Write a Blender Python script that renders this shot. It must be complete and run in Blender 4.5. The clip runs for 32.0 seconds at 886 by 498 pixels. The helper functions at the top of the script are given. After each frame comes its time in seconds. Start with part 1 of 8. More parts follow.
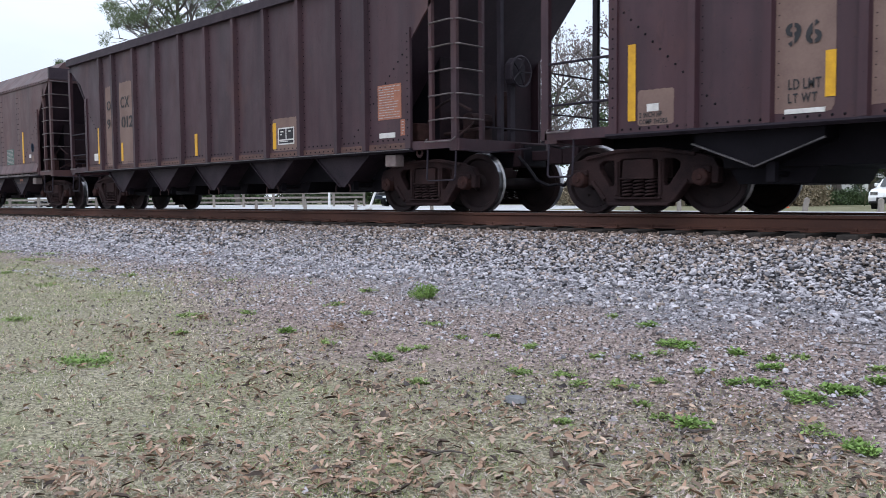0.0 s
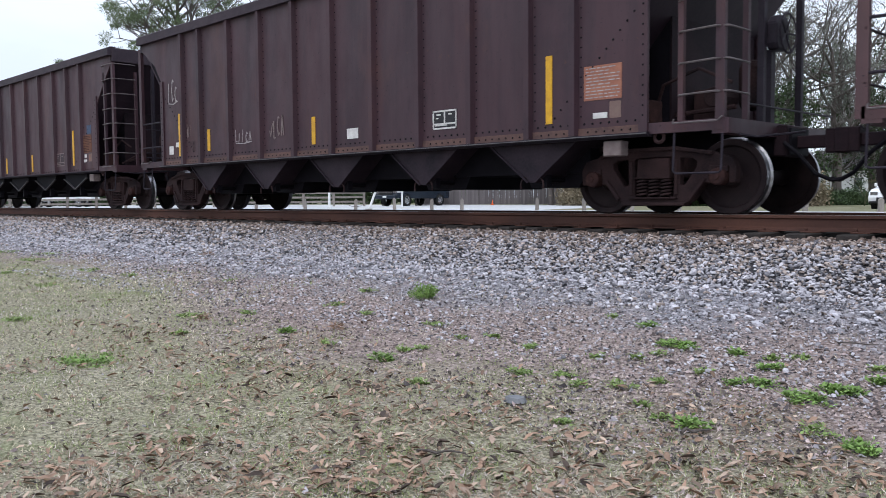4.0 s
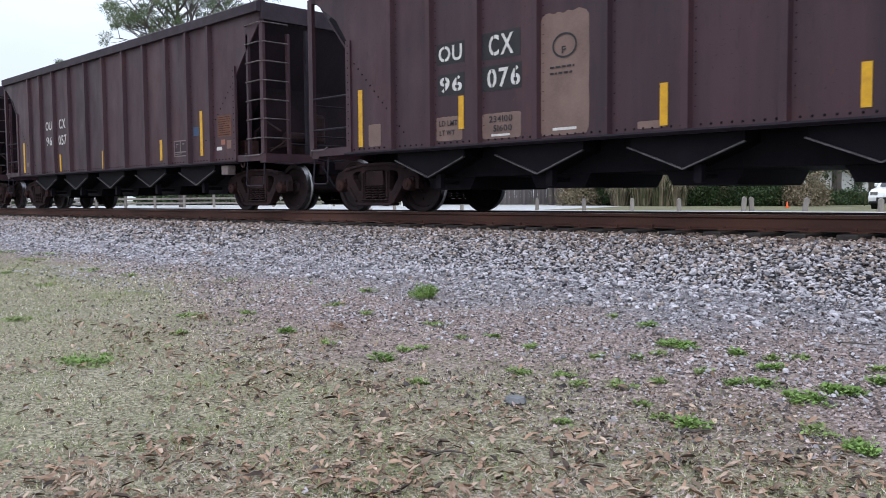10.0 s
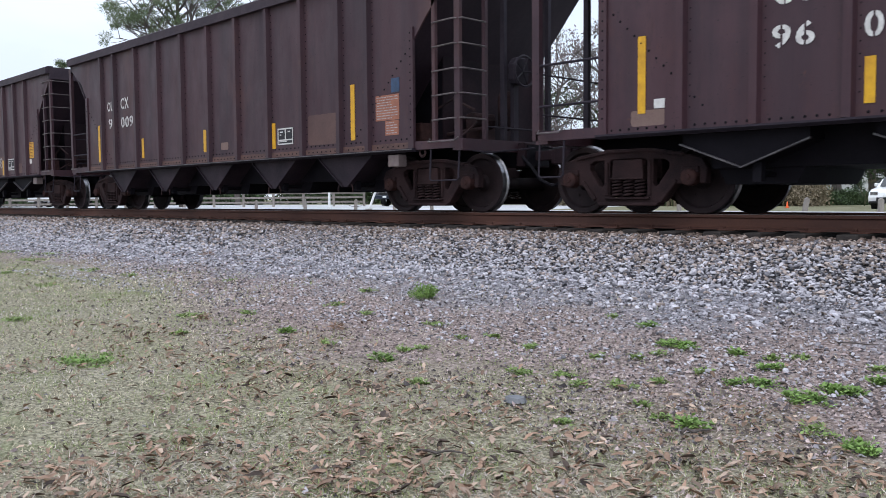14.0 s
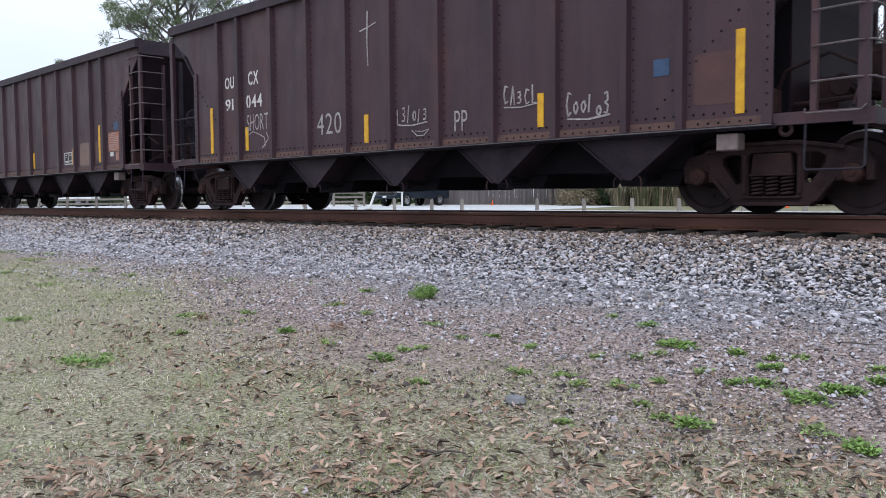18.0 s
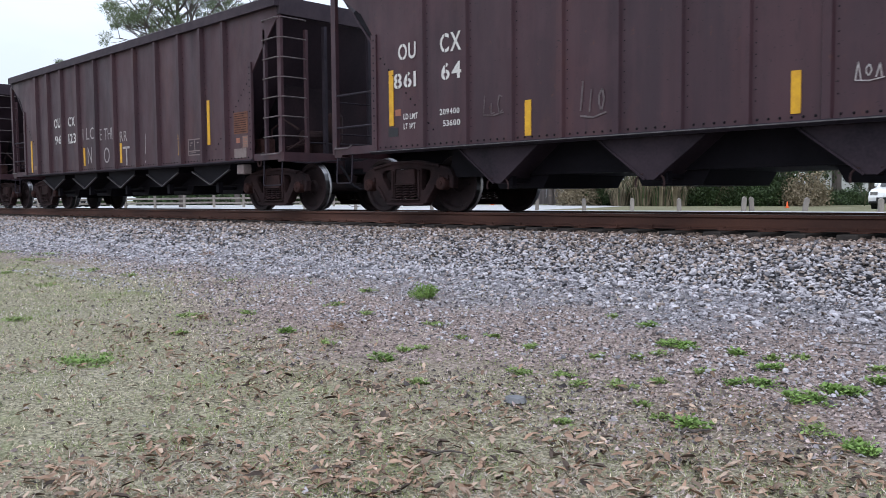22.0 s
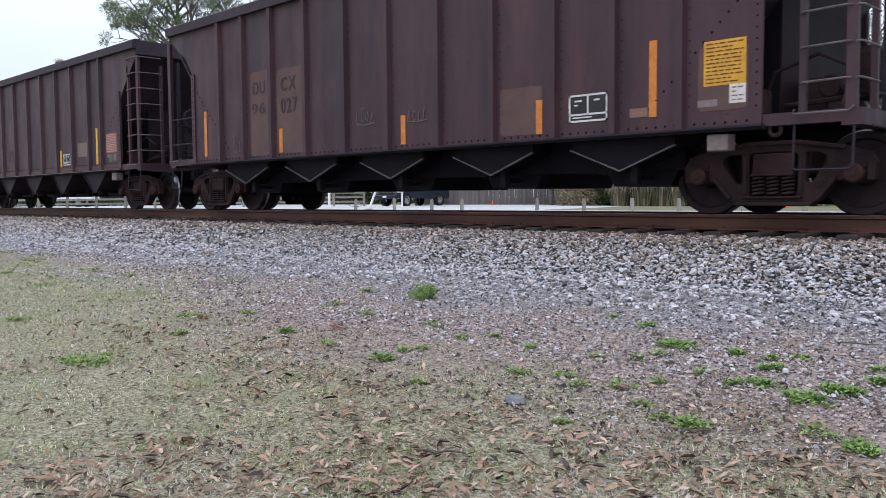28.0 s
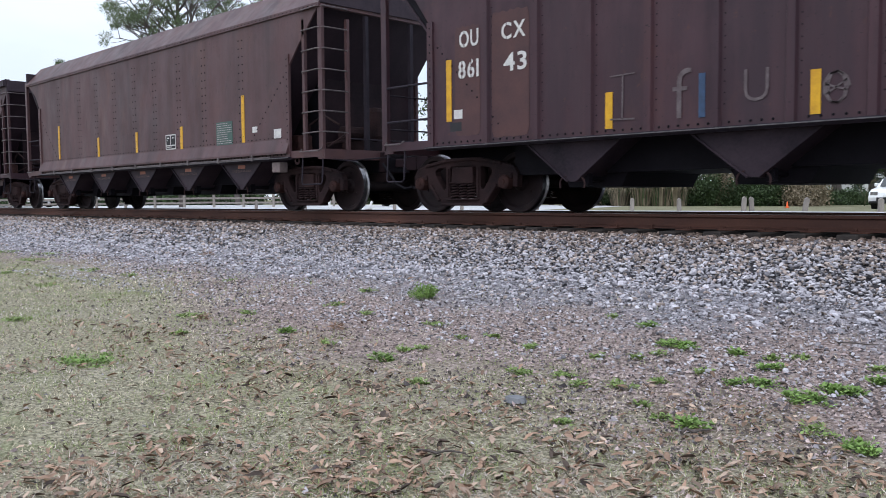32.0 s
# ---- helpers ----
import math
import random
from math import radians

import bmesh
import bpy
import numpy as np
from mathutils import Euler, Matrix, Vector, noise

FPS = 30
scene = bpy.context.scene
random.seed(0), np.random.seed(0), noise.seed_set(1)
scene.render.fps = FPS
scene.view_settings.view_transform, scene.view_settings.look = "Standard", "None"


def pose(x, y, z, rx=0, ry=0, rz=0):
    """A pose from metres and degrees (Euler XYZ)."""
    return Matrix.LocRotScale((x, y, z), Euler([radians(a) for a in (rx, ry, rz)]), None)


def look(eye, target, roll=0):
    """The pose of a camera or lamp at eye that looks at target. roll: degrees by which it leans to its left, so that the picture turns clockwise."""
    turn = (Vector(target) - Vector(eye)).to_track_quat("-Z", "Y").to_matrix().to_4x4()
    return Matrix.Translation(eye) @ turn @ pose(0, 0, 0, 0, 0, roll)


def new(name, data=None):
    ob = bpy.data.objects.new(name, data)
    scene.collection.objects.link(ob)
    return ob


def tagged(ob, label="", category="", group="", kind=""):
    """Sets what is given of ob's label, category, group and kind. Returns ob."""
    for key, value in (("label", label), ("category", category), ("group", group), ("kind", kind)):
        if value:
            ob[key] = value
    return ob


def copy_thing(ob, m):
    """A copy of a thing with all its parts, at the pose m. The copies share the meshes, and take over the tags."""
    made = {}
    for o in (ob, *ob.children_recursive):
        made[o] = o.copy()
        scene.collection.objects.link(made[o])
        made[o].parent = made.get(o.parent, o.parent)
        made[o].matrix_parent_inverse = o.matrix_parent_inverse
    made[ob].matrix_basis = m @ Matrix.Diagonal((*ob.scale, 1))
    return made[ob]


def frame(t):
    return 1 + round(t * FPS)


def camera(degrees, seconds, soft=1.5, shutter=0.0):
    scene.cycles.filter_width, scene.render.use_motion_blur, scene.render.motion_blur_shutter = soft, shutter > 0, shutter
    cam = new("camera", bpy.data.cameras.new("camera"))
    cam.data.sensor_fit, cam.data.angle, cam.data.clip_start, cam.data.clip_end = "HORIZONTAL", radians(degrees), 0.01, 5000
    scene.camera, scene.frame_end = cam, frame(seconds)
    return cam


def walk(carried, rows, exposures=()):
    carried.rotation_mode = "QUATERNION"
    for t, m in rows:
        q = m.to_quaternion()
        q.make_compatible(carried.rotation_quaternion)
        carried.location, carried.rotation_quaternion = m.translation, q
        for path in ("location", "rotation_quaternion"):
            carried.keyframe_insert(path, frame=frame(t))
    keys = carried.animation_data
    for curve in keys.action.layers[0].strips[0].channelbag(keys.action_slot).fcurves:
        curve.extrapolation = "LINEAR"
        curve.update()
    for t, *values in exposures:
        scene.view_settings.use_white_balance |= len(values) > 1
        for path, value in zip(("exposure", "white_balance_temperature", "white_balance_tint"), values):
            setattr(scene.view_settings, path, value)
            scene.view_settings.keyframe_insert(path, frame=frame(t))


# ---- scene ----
# The camera stands still beside the line; x runs along the track, z = 0 is the top of the rails.
cam = camera(55.64, 32.0, soft=0.6, shutter=0.06)
EYE = (0.0, 0.0, 0.2256)
YAW, DIP = radians(45.11), radians(3.47)
AIM = (-math.sin(YAW) * math.cos(DIP), math.cos(YAW) * math.cos(DIP), EYE[2] - math.sin(DIP))
walk(cam, [(0.0, look(EYE, AIM, -0.467)), (32.0, look(EYE, AIM, -0.467))], [(0.0, 0.0, 6200, 12), (32.0, 0.0, 6200, 12)])

TRACK_Y = 10.482   # centre line of the track
SIDE = 1.582       # car side sheet, from the centre line


def run(t):
    """How far the train has come after t seconds."""
    return 8.888 * t + 0.01402 * t * t / 2 + 0.001184 * t ** 3 / 6 - 0.055 * max(0.0, t - 30.6) ** 2


# ---- sky and light: a bright overcast day ----
world = bpy.data.worlds.new("overcast_sky")
scene.world = world
world.use_nodes = True
wn, wl = world.node_tree.nodes, world.node_tree.links
for n in list(wn):
    wn.remove(n)
w_out = wn.new("ShaderNodeOutputWorld")
w_bg = wn.new("ShaderNodeBackground")
sky = wn.new("ShaderNodeTexSky")
sky.sky_type = "NISHITA"
sky.sun_disc = False
sky.sun_elevation, sky.sun_rotation = radians(48), radians(150)
sky.dust_density, sky.air_density = 4.0, 1.0
w_co = wn.new("ShaderNodeTexCoord")
w_map = wn.new("ShaderNodeMapping")
w_map.inputs["Scale"].default_value = (1.0, 1.0, 2.6)
cloud = wn.new("ShaderNodeTexNoise")
cloud.inputs["Scale"].default_value, cloud.inputs["Detail"].default_value = 2.2, 6.0
w_ramp = wn.new("ShaderNodeValToRGB")
w_ramp.color_ramp.elements[0].position, w_ramp.color_ramp.elements[0].color = 0.32, (7.0, 8.0, 9.3, 1)
w_ramp.color_ramp.elements[1].position, w_ramp.color_ramp.elements[1].color = 0.62, (8.9, 9.5, 10.2, 1)
w_mix = wn.new("ShaderNodeMix")
w_mix.data_type = "RGBA"
w_mix.inputs["Factor"].default_value = 0.82
wl.new(w_co.outputs["Generated"], w_map.inputs["Vector"])
wl.new(w_map.outputs["Vector"], cloud.inputs["Vector"])
wl.new(cloud.outputs["Fac"], w_ramp.inputs["Fac"])
wl.new(sky.outputs["Color"], w_mix.inputs["A"])
wl.new(w_ramp.outputs["Color"], w_mix.inputs["B"])
# an overcast sky grows brighter towards the zenith
w_sep = wn.new("ShaderNodeSeparateXYZ")
w_up = wn.new("ShaderNodeMapRange")
w_up.inputs["From Min"].default_value, w_up.inputs["From Max"].default_value = 0.15, 0.95
w_up.inputs["To Min"].default_value, w_up.inputs["To Max"].default_value = 0.124, 0.205
wl.new(w_co.outputs["Generated"], w_sep.inputs["Vector"])
wl.new(w_sep.outputs["Z"], w_up.inputs["Value"])
wl.new(w_up.outputs["Result"], w_bg.inputs["Strength"])
wl.new(w_mix.outputs["Result"], w_bg.inputs["Color"])
wl.new(w_bg.outputs["Background"], w_out.inputs["Surface"])

sun_data = bpy.data.lights.new("sun", "SUN")
sun_data.energy, sun_data.angle, sun_data.color = 0.6, radians(35), (1.0, 0.98, 0.95)
sun = new("sun", sun_data)
sun.matrix_world = look((0, 0, 60), (-12, 38, 0))


# ---- materials ----
def mat(name, base, dark=None, rough=0.7, metal=0.0, scale=6.0, fine=60.0, bump=0.15, stretch=(1, 1, 1),
        blend=0.5, island=0.0, rand=0.0, spec=0.3, space="Object"):
    """A surface with stains at one scale and grain at another; island and rand vary it from piece to piece."""
    m = bpy.data.materials.new(name)
    m.use_nodes = True
    nt, ln = m.node_tree.nodes, m.node_tree.links
    b = nt["Principled BSDF"]
    dark = dark or tuple(c * 0.6 for c in base)
    co = nt.new("ShaderNodeTexCoord")
    mp = nt.new("ShaderNodeMapping")
    mp.inputs["Scale"].default_value = stretch
    ln.new(co.outputs[space], mp.inputs["Vector"])
    n1, n2 = nt.new("ShaderNodeTexNoise"), nt.new("ShaderNodeTexNoise")
    n1.inputs["Scale"].default_value, n1.inputs["Detail"].default_value = scale, 5.0
    n2.inputs["Scale"].default_value, n2.inputs["Detail"].default_value = fine, 3.0
    ln.new(mp.outputs["Vector"], n1.inputs["Vector"])
    ln.new(co.outputs[space], n2.inputs["Vector"])
    add = nt.new("ShaderNodeMath")
    add.operation = "MULTIPLY_ADD"
    add.inputs[1].default_value = 0.4
    ln.new(n2.outputs["Fac"], add.inputs[0])
    ln.new(n1.outputs["Fac"], add.inputs[2])
    ramp = nt.new("ShaderNodeValToRGB")
    ramp.color_ramp.elements[0].position = 0.7 - blend * 0.5
    ramp.color_ramp.elements[1].position = 0.7 + blend * 0.5
    ramp.color_ramp.elements[0].color, ramp.color_ramp.elements[1].color = (*dark, 1), (*base, 1)
    ln.new(add.outputs["Value"], ramp.inputs["Fac"])
    out = ramp.outputs["Color"]
    if island or rand:
        src = nt.new("ShaderNodeNewGeometry").outputs["Random Per Island"] if island else nt.new("ShaderNodeObjectInfo").outputs["Random"]
        amount = island or rand
        mr = nt.new("ShaderNodeMapRange")
        mr.inputs["To Min"].default_value, mr.inputs["To Max"].default_value = 1 - amount, 1 + amount
        ln.new(src, mr.inputs["Value"])
        hs = nt.new("ShaderNodeHueSaturation")
        ln.new(mr.outputs["Result"], hs.inputs["Value"])
        ln.new(out, hs.inputs["Color"])
        out = hs.outputs["Color"]
    ln.new(out, b.inputs["Base Color"])
    b.inputs["Roughness"].default_value, b.inputs["Metallic"].default_value = rough, metal
    b.inputs["Specular IOR Level"].default_value = spec
    if bump:
        bp = nt.new("ShaderNodeBump")
        bp.inputs["Strength"].default_value, bp.inputs["Distance"].default_value = bump, 0.01
        ln.new(n2.outputs["Fac"], bp.inputs["Height"])
        ln.new(bp.outputs["Normal"], b.inputs["Normal"])
    return m


def paint_mat(name, base, dark, rust, seed):
    """Old car paint: vertical streaks, faded blotches, dirt and small rust spots."""
    m = bpy.data.materials.new(name)
    m.use_nodes = True
    nt, ln = m.node_tree.nodes, m.node_tree.links
    b = nt["Principled BSDF"]
    co = nt.new("ShaderNodeTexCoord")

    def field(scale, stretch, detail, rough=0.6):
        mp = nt.new("ShaderNodeMapping")
        mp.inputs["Scale"].default_value, mp.inputs["Location"].default_value = stretch, (seed * 3.7, seed, 0)
        n = nt.new("ShaderNodeTexNoise")
        n.inputs["Scale"].default_value, n.inputs["Detail"].default_value, n.inputs["Roughness"].default_value = scale, detail, rough
        ln.new(co.outputs["Object"], mp.inputs["Vector"])
        ln.new(mp.outputs["Vector"], n.inputs["Vector"])
        return n.outputs["Fac"]

    def step(fac, lo, hi, top=1.0):
        r = nt.new("ShaderNodeMapRange")
        r.inputs["From Min"].default_value, r.inputs["From Max"].default_value, r.inputs["To Max"].default_value = lo, hi, top
        ln.new(fac, r.inputs["Value"])
        return r.outputs["Result"]

    def over(fac, a, colour):
        x = nt.new("ShaderNodeMix")
        x.data_type = "RGBA"
        ln.new(fac, x.inputs["Factor"])
        if isinstance(a, tuple):
            x.inputs["A"].default_value = (*a, 1)
        else:
            ln.new(a, x.inputs["A"])
        x.inputs["B"].default_value = (*colour, 1)
        return x.outputs["Result"]

    col = over(step(field(1.0, (2.2, 1, 0.16), 6), 0.38, 0.66), base, dark)
    col = over(step(field(0.9, (1, 1, 1), 5), 0.50, 0.75, 0.55), col, tuple(k * 1.35 for k in base))
    col = over(step(field(5.0, (1.5, 1, 0.5), 7, 0.7), 0.57, 0.72, 0.6), col, tuple(k * 0.7 for k in dark))
    col = over(step(field(9.0, (1, 1, 0.7), 6, 0.7), 0.63, 0.70, 0.75), col, rust)
    col = over(step(field(1.3, (1, 1, 0.45), 6, 0.65), 0.54, 0.74, 0.55), col, tuple(k * 1.25 for k in rust))
    col = over(step(field(26.0, (1, 1, 1), 2, 0.5), 0.70, 0.73, 0.85), col, tuple(k * 0.35 for k in dark))
    ln.new(col, b.inputs["Base Color"])
    rg = step(field(3.0, (1, 1, 0.4), 4), 0.3, 0.7, 0.2)
    ad = nt.new("ShaderNodeMath")
    ad.inputs[1].default_value = 0.46
    ln.new(rg, ad.inputs[0])
    ln.new(ad.outputs["Value"], b.inputs["Roughness"])
    b.inputs["Specular IOR Level"].default_value = 0.38
    bp = nt.new("ShaderNodeBump")
    bp.inputs["Strength"].default_value, bp.inputs["Distance"].default_value = 0.12, 0.01
    ln.new(field(14.0, (1, 1, 1), 4), bp.inputs["Height"])
    ln.new(bp.outputs["Normal"], b.inputs["Normal"])
    return m


M = {}
M["oxide"] = paint_mat("oxide_brown_car_paint", (0.0555, 0.0240, 0.0315), (0.0315, 0.0150, 0.0225), (0.071, 0.0275, 0.0230), 1)
M["plum"] = paint_mat("faded_plum_car_paint", (0.0525, 0.0240, 0.0315), (0.030, 0.0150, 0.0225), (0.067, 0.0275, 0.0230), 2)
M["umber"] = paint_mat("dusty_umber_car_paint", (0.090, 0.046, 0.049), (0.057, 0.031, 0.035), (0.102, 0.048, 0.038), 3)
M["chord"] = mat("weathered_dark_steel", (0.037, 0.030, 0.040), (0.021, 0.018, 0.025), 0.6, scale=4, fine=40, bump=0.1, spec=0.12)
M["toprail"] = mat("weathered_brown_top_rail", (0.054, 0.039, 0.048), (0.030, 0.022, 0.030), 0.6, scale=4, fine=40, bump=0.1, spec=0.15)
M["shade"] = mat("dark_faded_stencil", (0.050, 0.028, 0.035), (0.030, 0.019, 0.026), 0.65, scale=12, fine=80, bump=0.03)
# coal grime, with the shade under the cars put into the colour
M["grime"] = mat("coal_grimed_shaded_steel", (0.0115, 0.0098, 0.0140), (0.0065, 0.0058, 0.0085), 0.7, scale=3, fine=30, bump=0.12, spec=0.10)
M["chute"] = mat("coal_dusted_hopper_plate", (0.046, 0.033, 0.042), (0.015, 0.012, 0.017), 0.6, scale=2.2, fine=30, bump=0.1, spec=0.10)
# slope and bay: purple steel darkened by the shade of the end recesses
M["slope"] = mat("shaded_purple_slope_sheet", (0.040, 0.025, 0.034), (0.021, 0.014, 0.021), 0.6, scale=1.2, fine=20, bump=0.05, stretch=(1, 2, 0.5), spec=0.2)
M["bay"] = mat("shaded_purple_bay_plate", (0.030, 0.017, 0.021), (0.013, 0.009, 0.012), 0.7, scale=1.5, fine=25, bump=0.05, spec=0.1)
M["cap"] = mat("rust_red_bearing_cap", (0.070, 0.034, 0.030), (0.024, 0.014, 0.015), 0.8, scale=9, fine=60, bump=0.2, spec=0.1)
M["band"] = mat("rubbed_rust_brown_band", (0.150, 0.082, 0.066), (0.062, 0.036, 0.036), 0.65, scale=2.5, fine=30, bump=0.05, stretch=(0.6, 1, 2))
M["cast"] = mat("rusty_cast_truck_steel", (0.058, 0.033, 0.033), (0.010, 0.008, 0.010), 0.8, scale=2.2, fine=50, bump=0.25, spec=0.10)
M["wheel"] = mat("brown_wheel_steel", (0.030, 0.020, 0.021), (0.014, 0.010, 0.012), 0.6, scale=4, fine=40, bump=0.1, spec=0.10)
M["tread"] = mat("polished_wheel_tread", (0.40, 0.40, 0.42), (0.16, 0.155, 0.165), 0.34, 1.0, scale=10, fine=80, bump=0.03)
# bright steel whose colour stands for light caught on thin edges
M["edge"] = mat("highlit_edge_steel", (0.15, 0.14, 0.145), (0.05, 0.045, 0.05), 0.45, 0.4, scale=6, fine=60, bump=0.05)
M["rod"] = mat("worn_grab_iron_steel", (0.16, 0.135, 0.138), (0.06, 0.048, 0.05), 0.5, 0.2, scale=8, fine=60, bump=0.05)
M["yellow"] = mat("safety_yellow_reflector", (0.70, 0.39, 0.02), (0.50, 0.26, 0.02), 0.45, scale=9, fine=60, bump=0.03)
M["amber"] = mat("faded_orange_reflector", (0.62, 0.22, 0.04), (0.42, 0.13, 0.03), 0.5, scale=9, fine=60, bump=0.03)
M["white"] = mat("white_stencil_paint", (0.70, 0.69, 0.67), (0.48, 0.46, 0.45), 0.6, scale=12, fine=80, bump=0.03)
M["grey"] = mat("dulled_stencil_paint", (0.22, 0.18, 0.17), (0.15, 0.11, 0.11), 0.65, scale=12, fine=80, bump=0.03)
M["chalk"] = mat("chalky_graffiti_paint", (0.45, 0.42, 0.42), (0.22, 0.19, 0.19), 0.7, scale=14, fine=90, bump=0.03)
M["palepost"] = mat("chalky_tan_post_paint", (0.36, 0.295, 0.275), (0.22, 0.165, 0.155), 0.7, scale=5, fine=50, bump=0.05, stretch=(2, 1, 0.5))
M["panel"] = mat("rubbed_tan_paint_patch", (0.205, 0.138, 0.118), (0.145, 0.093, 0.082), 0.65, scale=3, fine=40, bump=0.05)
M["patch"] = mat("washed_brown_paint_patch", (0.118, 0.068, 0.060), (0.078, 0.045, 0.044), 0.65, scale=3, fine=40, bump=0.05)
M["black"] = mat("black_stencil_panel", (0.030, 0.030, 0.034), (0.018, 0.018, 0.021), 0.6, scale=6, fine=60, bump=0.03)
M["redboard"] = mat("faded_red_notice_paint", (0.36, 0.150, 0.095), (0.24, 0.095, 0.065), 0.6, scale=8, fine=60, bump=0.03)
M["goldboard"] = mat("yellow_notice_sheet", (0.72, 0.38, 0.03), (0.50, 0.25, 0.03), 0.55, scale=6, fine=60, bump=0.03)
M["greenboard"] = mat("dull_green_notice_sheet", (0.070, 0.125, 0.108), (0.045, 0.08, 0.072), 0.55, scale=6, fine=60, bump=0.03)
M["blue"] = mat("faded_blue_sticker", (0.045, 0.085, 0.17), (0.03, 0.05, 0.09), 0.55, scale=9, fine=60, bump=0.03)
M["rust"] = mat("flaking_orange_rust", (0.17, 0.072, 0.042), (0.09, 0.042, 0.032), 0.8, scale=5, fine=50, bump=0.15)
M["rail"] = mat("rusty_rail_steel", (0.105, 0.046, 0.032), (0.055, 0.026, 0.021), 0.75, scale=2.5, fine=40, bump=0.15, stretch=(0.4, 1, 1))
M["railtop"] = mat("polished_rail_head", (0.34, 0.33, 0.33), (0.20, 0.19, 0.19), 0.3, 0.9, scale=3, fine=50, bump=0.02, stretch=(0.1, 4, 1))
M["tie"] = mat("creosoted_tie_wood", (0.048, 0.040, 0.036), (0.026, 0.022, 0.021), 0.85, scale=4, fine=40, bump=0.4, stretch=(3, 0.5, 3))
M["stone"] = mat("granite_ballast_stone", (0.57, 0.55, 0.585), (0.33, 0.315, 0.34), 0.85, scale=14, fine=60, bump=0.4, island=0.42)
M["stone_piece"] = mat("granite_ballast_piece", (0.57, 0.55, 0.585), (0.33, 0.315, 0.34), 0.85, scale=14, fine=60, bump=0.4, rand=0.42)
M["tan_stone"] = mat("tan_ballast_stone", (0.47, 0.395, 0.355), (0.24, 0.195, 0.175), 0.85, scale=9, fine=60, bump=0.3, island=0.5)
M["dark_stone"] = mat("dark_ballast_stone", (0.17, 0.165, 0.18), (0.09, 0.087, 0.097), 0.85, scale=9, fine=60, bump=0.3, island=0.5)
M["rusty_stone"] = mat("rust_dusted_stone", (0.27, 0.205, 0.175), (0.12, 0.085, 0.07), 0.85, scale=9, fine=60, bump=0.3, island=0.45)
M["straw"] = mat("dry_straw_grass", (0.76, 0.67, 0.50), (0.48, 0.415, 0.30), 0.8, scale=3, fine=30, bump=0, island=0.4)
M["grass"] = mat("winter_green_grass", (0.34, 0.40, 0.16), (0.20, 0.245, 0.09), 0.75, scale=3, fine=30, bump=0, island=0.35)
M["chaff"] = mat("pale_flattened_straw", (0.56, 0.50, 0.44), (0.36, 0.31, 0.27), 0.85, scale=3, fine=30, bump=0, island=0.45)
M["slate"] = mat("blue_grey_slate", (0.22, 0.225, 0.24), (0.13, 0.135, 0.145), 0.8, scale=20, fine=90, bump=0.2)
M["rubbed"] = mat("dull_red_brown_paint_patch", (0.092, 0.044, 0.042), (0.062, 0.033, 0.036), 0.65, scale=3, fine=40, bump=0.05)
M["deadgrass"] = mat("dark_dead_grass", (0.15, 0.125, 0.085), (0.07, 0.058, 0.042), 0.85, scale=3, fine=30, bump=0, island=0.5)
M["greychip"] = mat("grey_verge_grit", (0.45, 0.42, 0.44), (0.24, 0.222, 0.235), 0.85, scale=20, fine=90, bump=0, island=0.55)
M["darkchip"] = mat("dark_bark_and_grit", (0.10, 0.085, 0.085), (0.05, 0.042, 0.045), 0.85, scale=20, fine=90, bump=0, island=0.5)
M["rustleaf"] = mat("rust_brown_dead_leaf", (0.355, 0.235, 0.165), (0.20, 0.128, 0.088), 0.7, scale=7, fine=60, bump=0.1, island=0.45)
M["rustleaf_piece"] = mat("rust_brown_dead_leaf_piece", (0.355, 0.235, 0.165), (0.20, 0.128, 0.088), 0.7, scale=7, fine=60, bump=0.1, rand=0.4)
M["darkleaf"] = mat("dark_rotting_leaf", (0.09, 0.065, 0.05), (0.05, 0.036, 0.03), 0.75, scale=7, fine=60, bump=0.1, island=0.45)
M["darkleaf_piece"] = mat("dark_rotting_leaf_piece", (0.10, 0.07, 0.055), (0.055, 0.04, 0.032), 0.75, scale=7, fine=60, bump=0.1, rand=0.4)
M["dullweed"] = mat("olive_weed_leaf", (0.25, 0.34, 0.11), (0.15, 0.21, 0.065), 0.65, scale=5, fine=30, bump=0, island=0.35)
M["mossleaf"] = mat("grey_green_mossy_foliage", (0.185, 0.195, 0.165), (0.10, 0.105, 0.09), 0.85, scale=0.8, fine=6, bump=0, island=0.4)
M["faint"] = mat("faint_chalk_mark", (0.15, 0.125, 0.13), (0.085, 0.065, 0.07), 0.8, scale=14, fine=90, bump=0)
M["chip"] = mat("mixed_verge_chips", (0.43, 0.345, 0.33), (0.22, 0.172, 0.162), 0.85, scale=20, fine=90, bump=0, island=0.8)
M["weed"] = mat("fresh_green_weed_leaf", (0.23, 0.35, 0.095), (0.12, 0.20, 0.05), 0.6, scale=5, fine=30, bump=0, island=0.3)
M["deadleaf"] = mat("dead_oak_leaf", (0.47, 0.355, 0.275), (0.28, 0.20, 0.15), 0.75, scale=7, fine=60, bump=0.1, island=0.55)
M["deadleaf_piece"] = mat("dead_oak_leaf_piece", (0.47, 0.355, 0.275), (0.28, 0.20, 0.15), 0.75, scale=7, fine=60, bump=0.1, rand=0.55)
M["wood"] = mat("grey_weathered_wood", (0.30, 0.27, 0.24), (0.17, 0.15, 0.135), 0.85, scale=5, fine=50, bump=0.3, stretch=(1, 1, 0.2), rand=0.18)
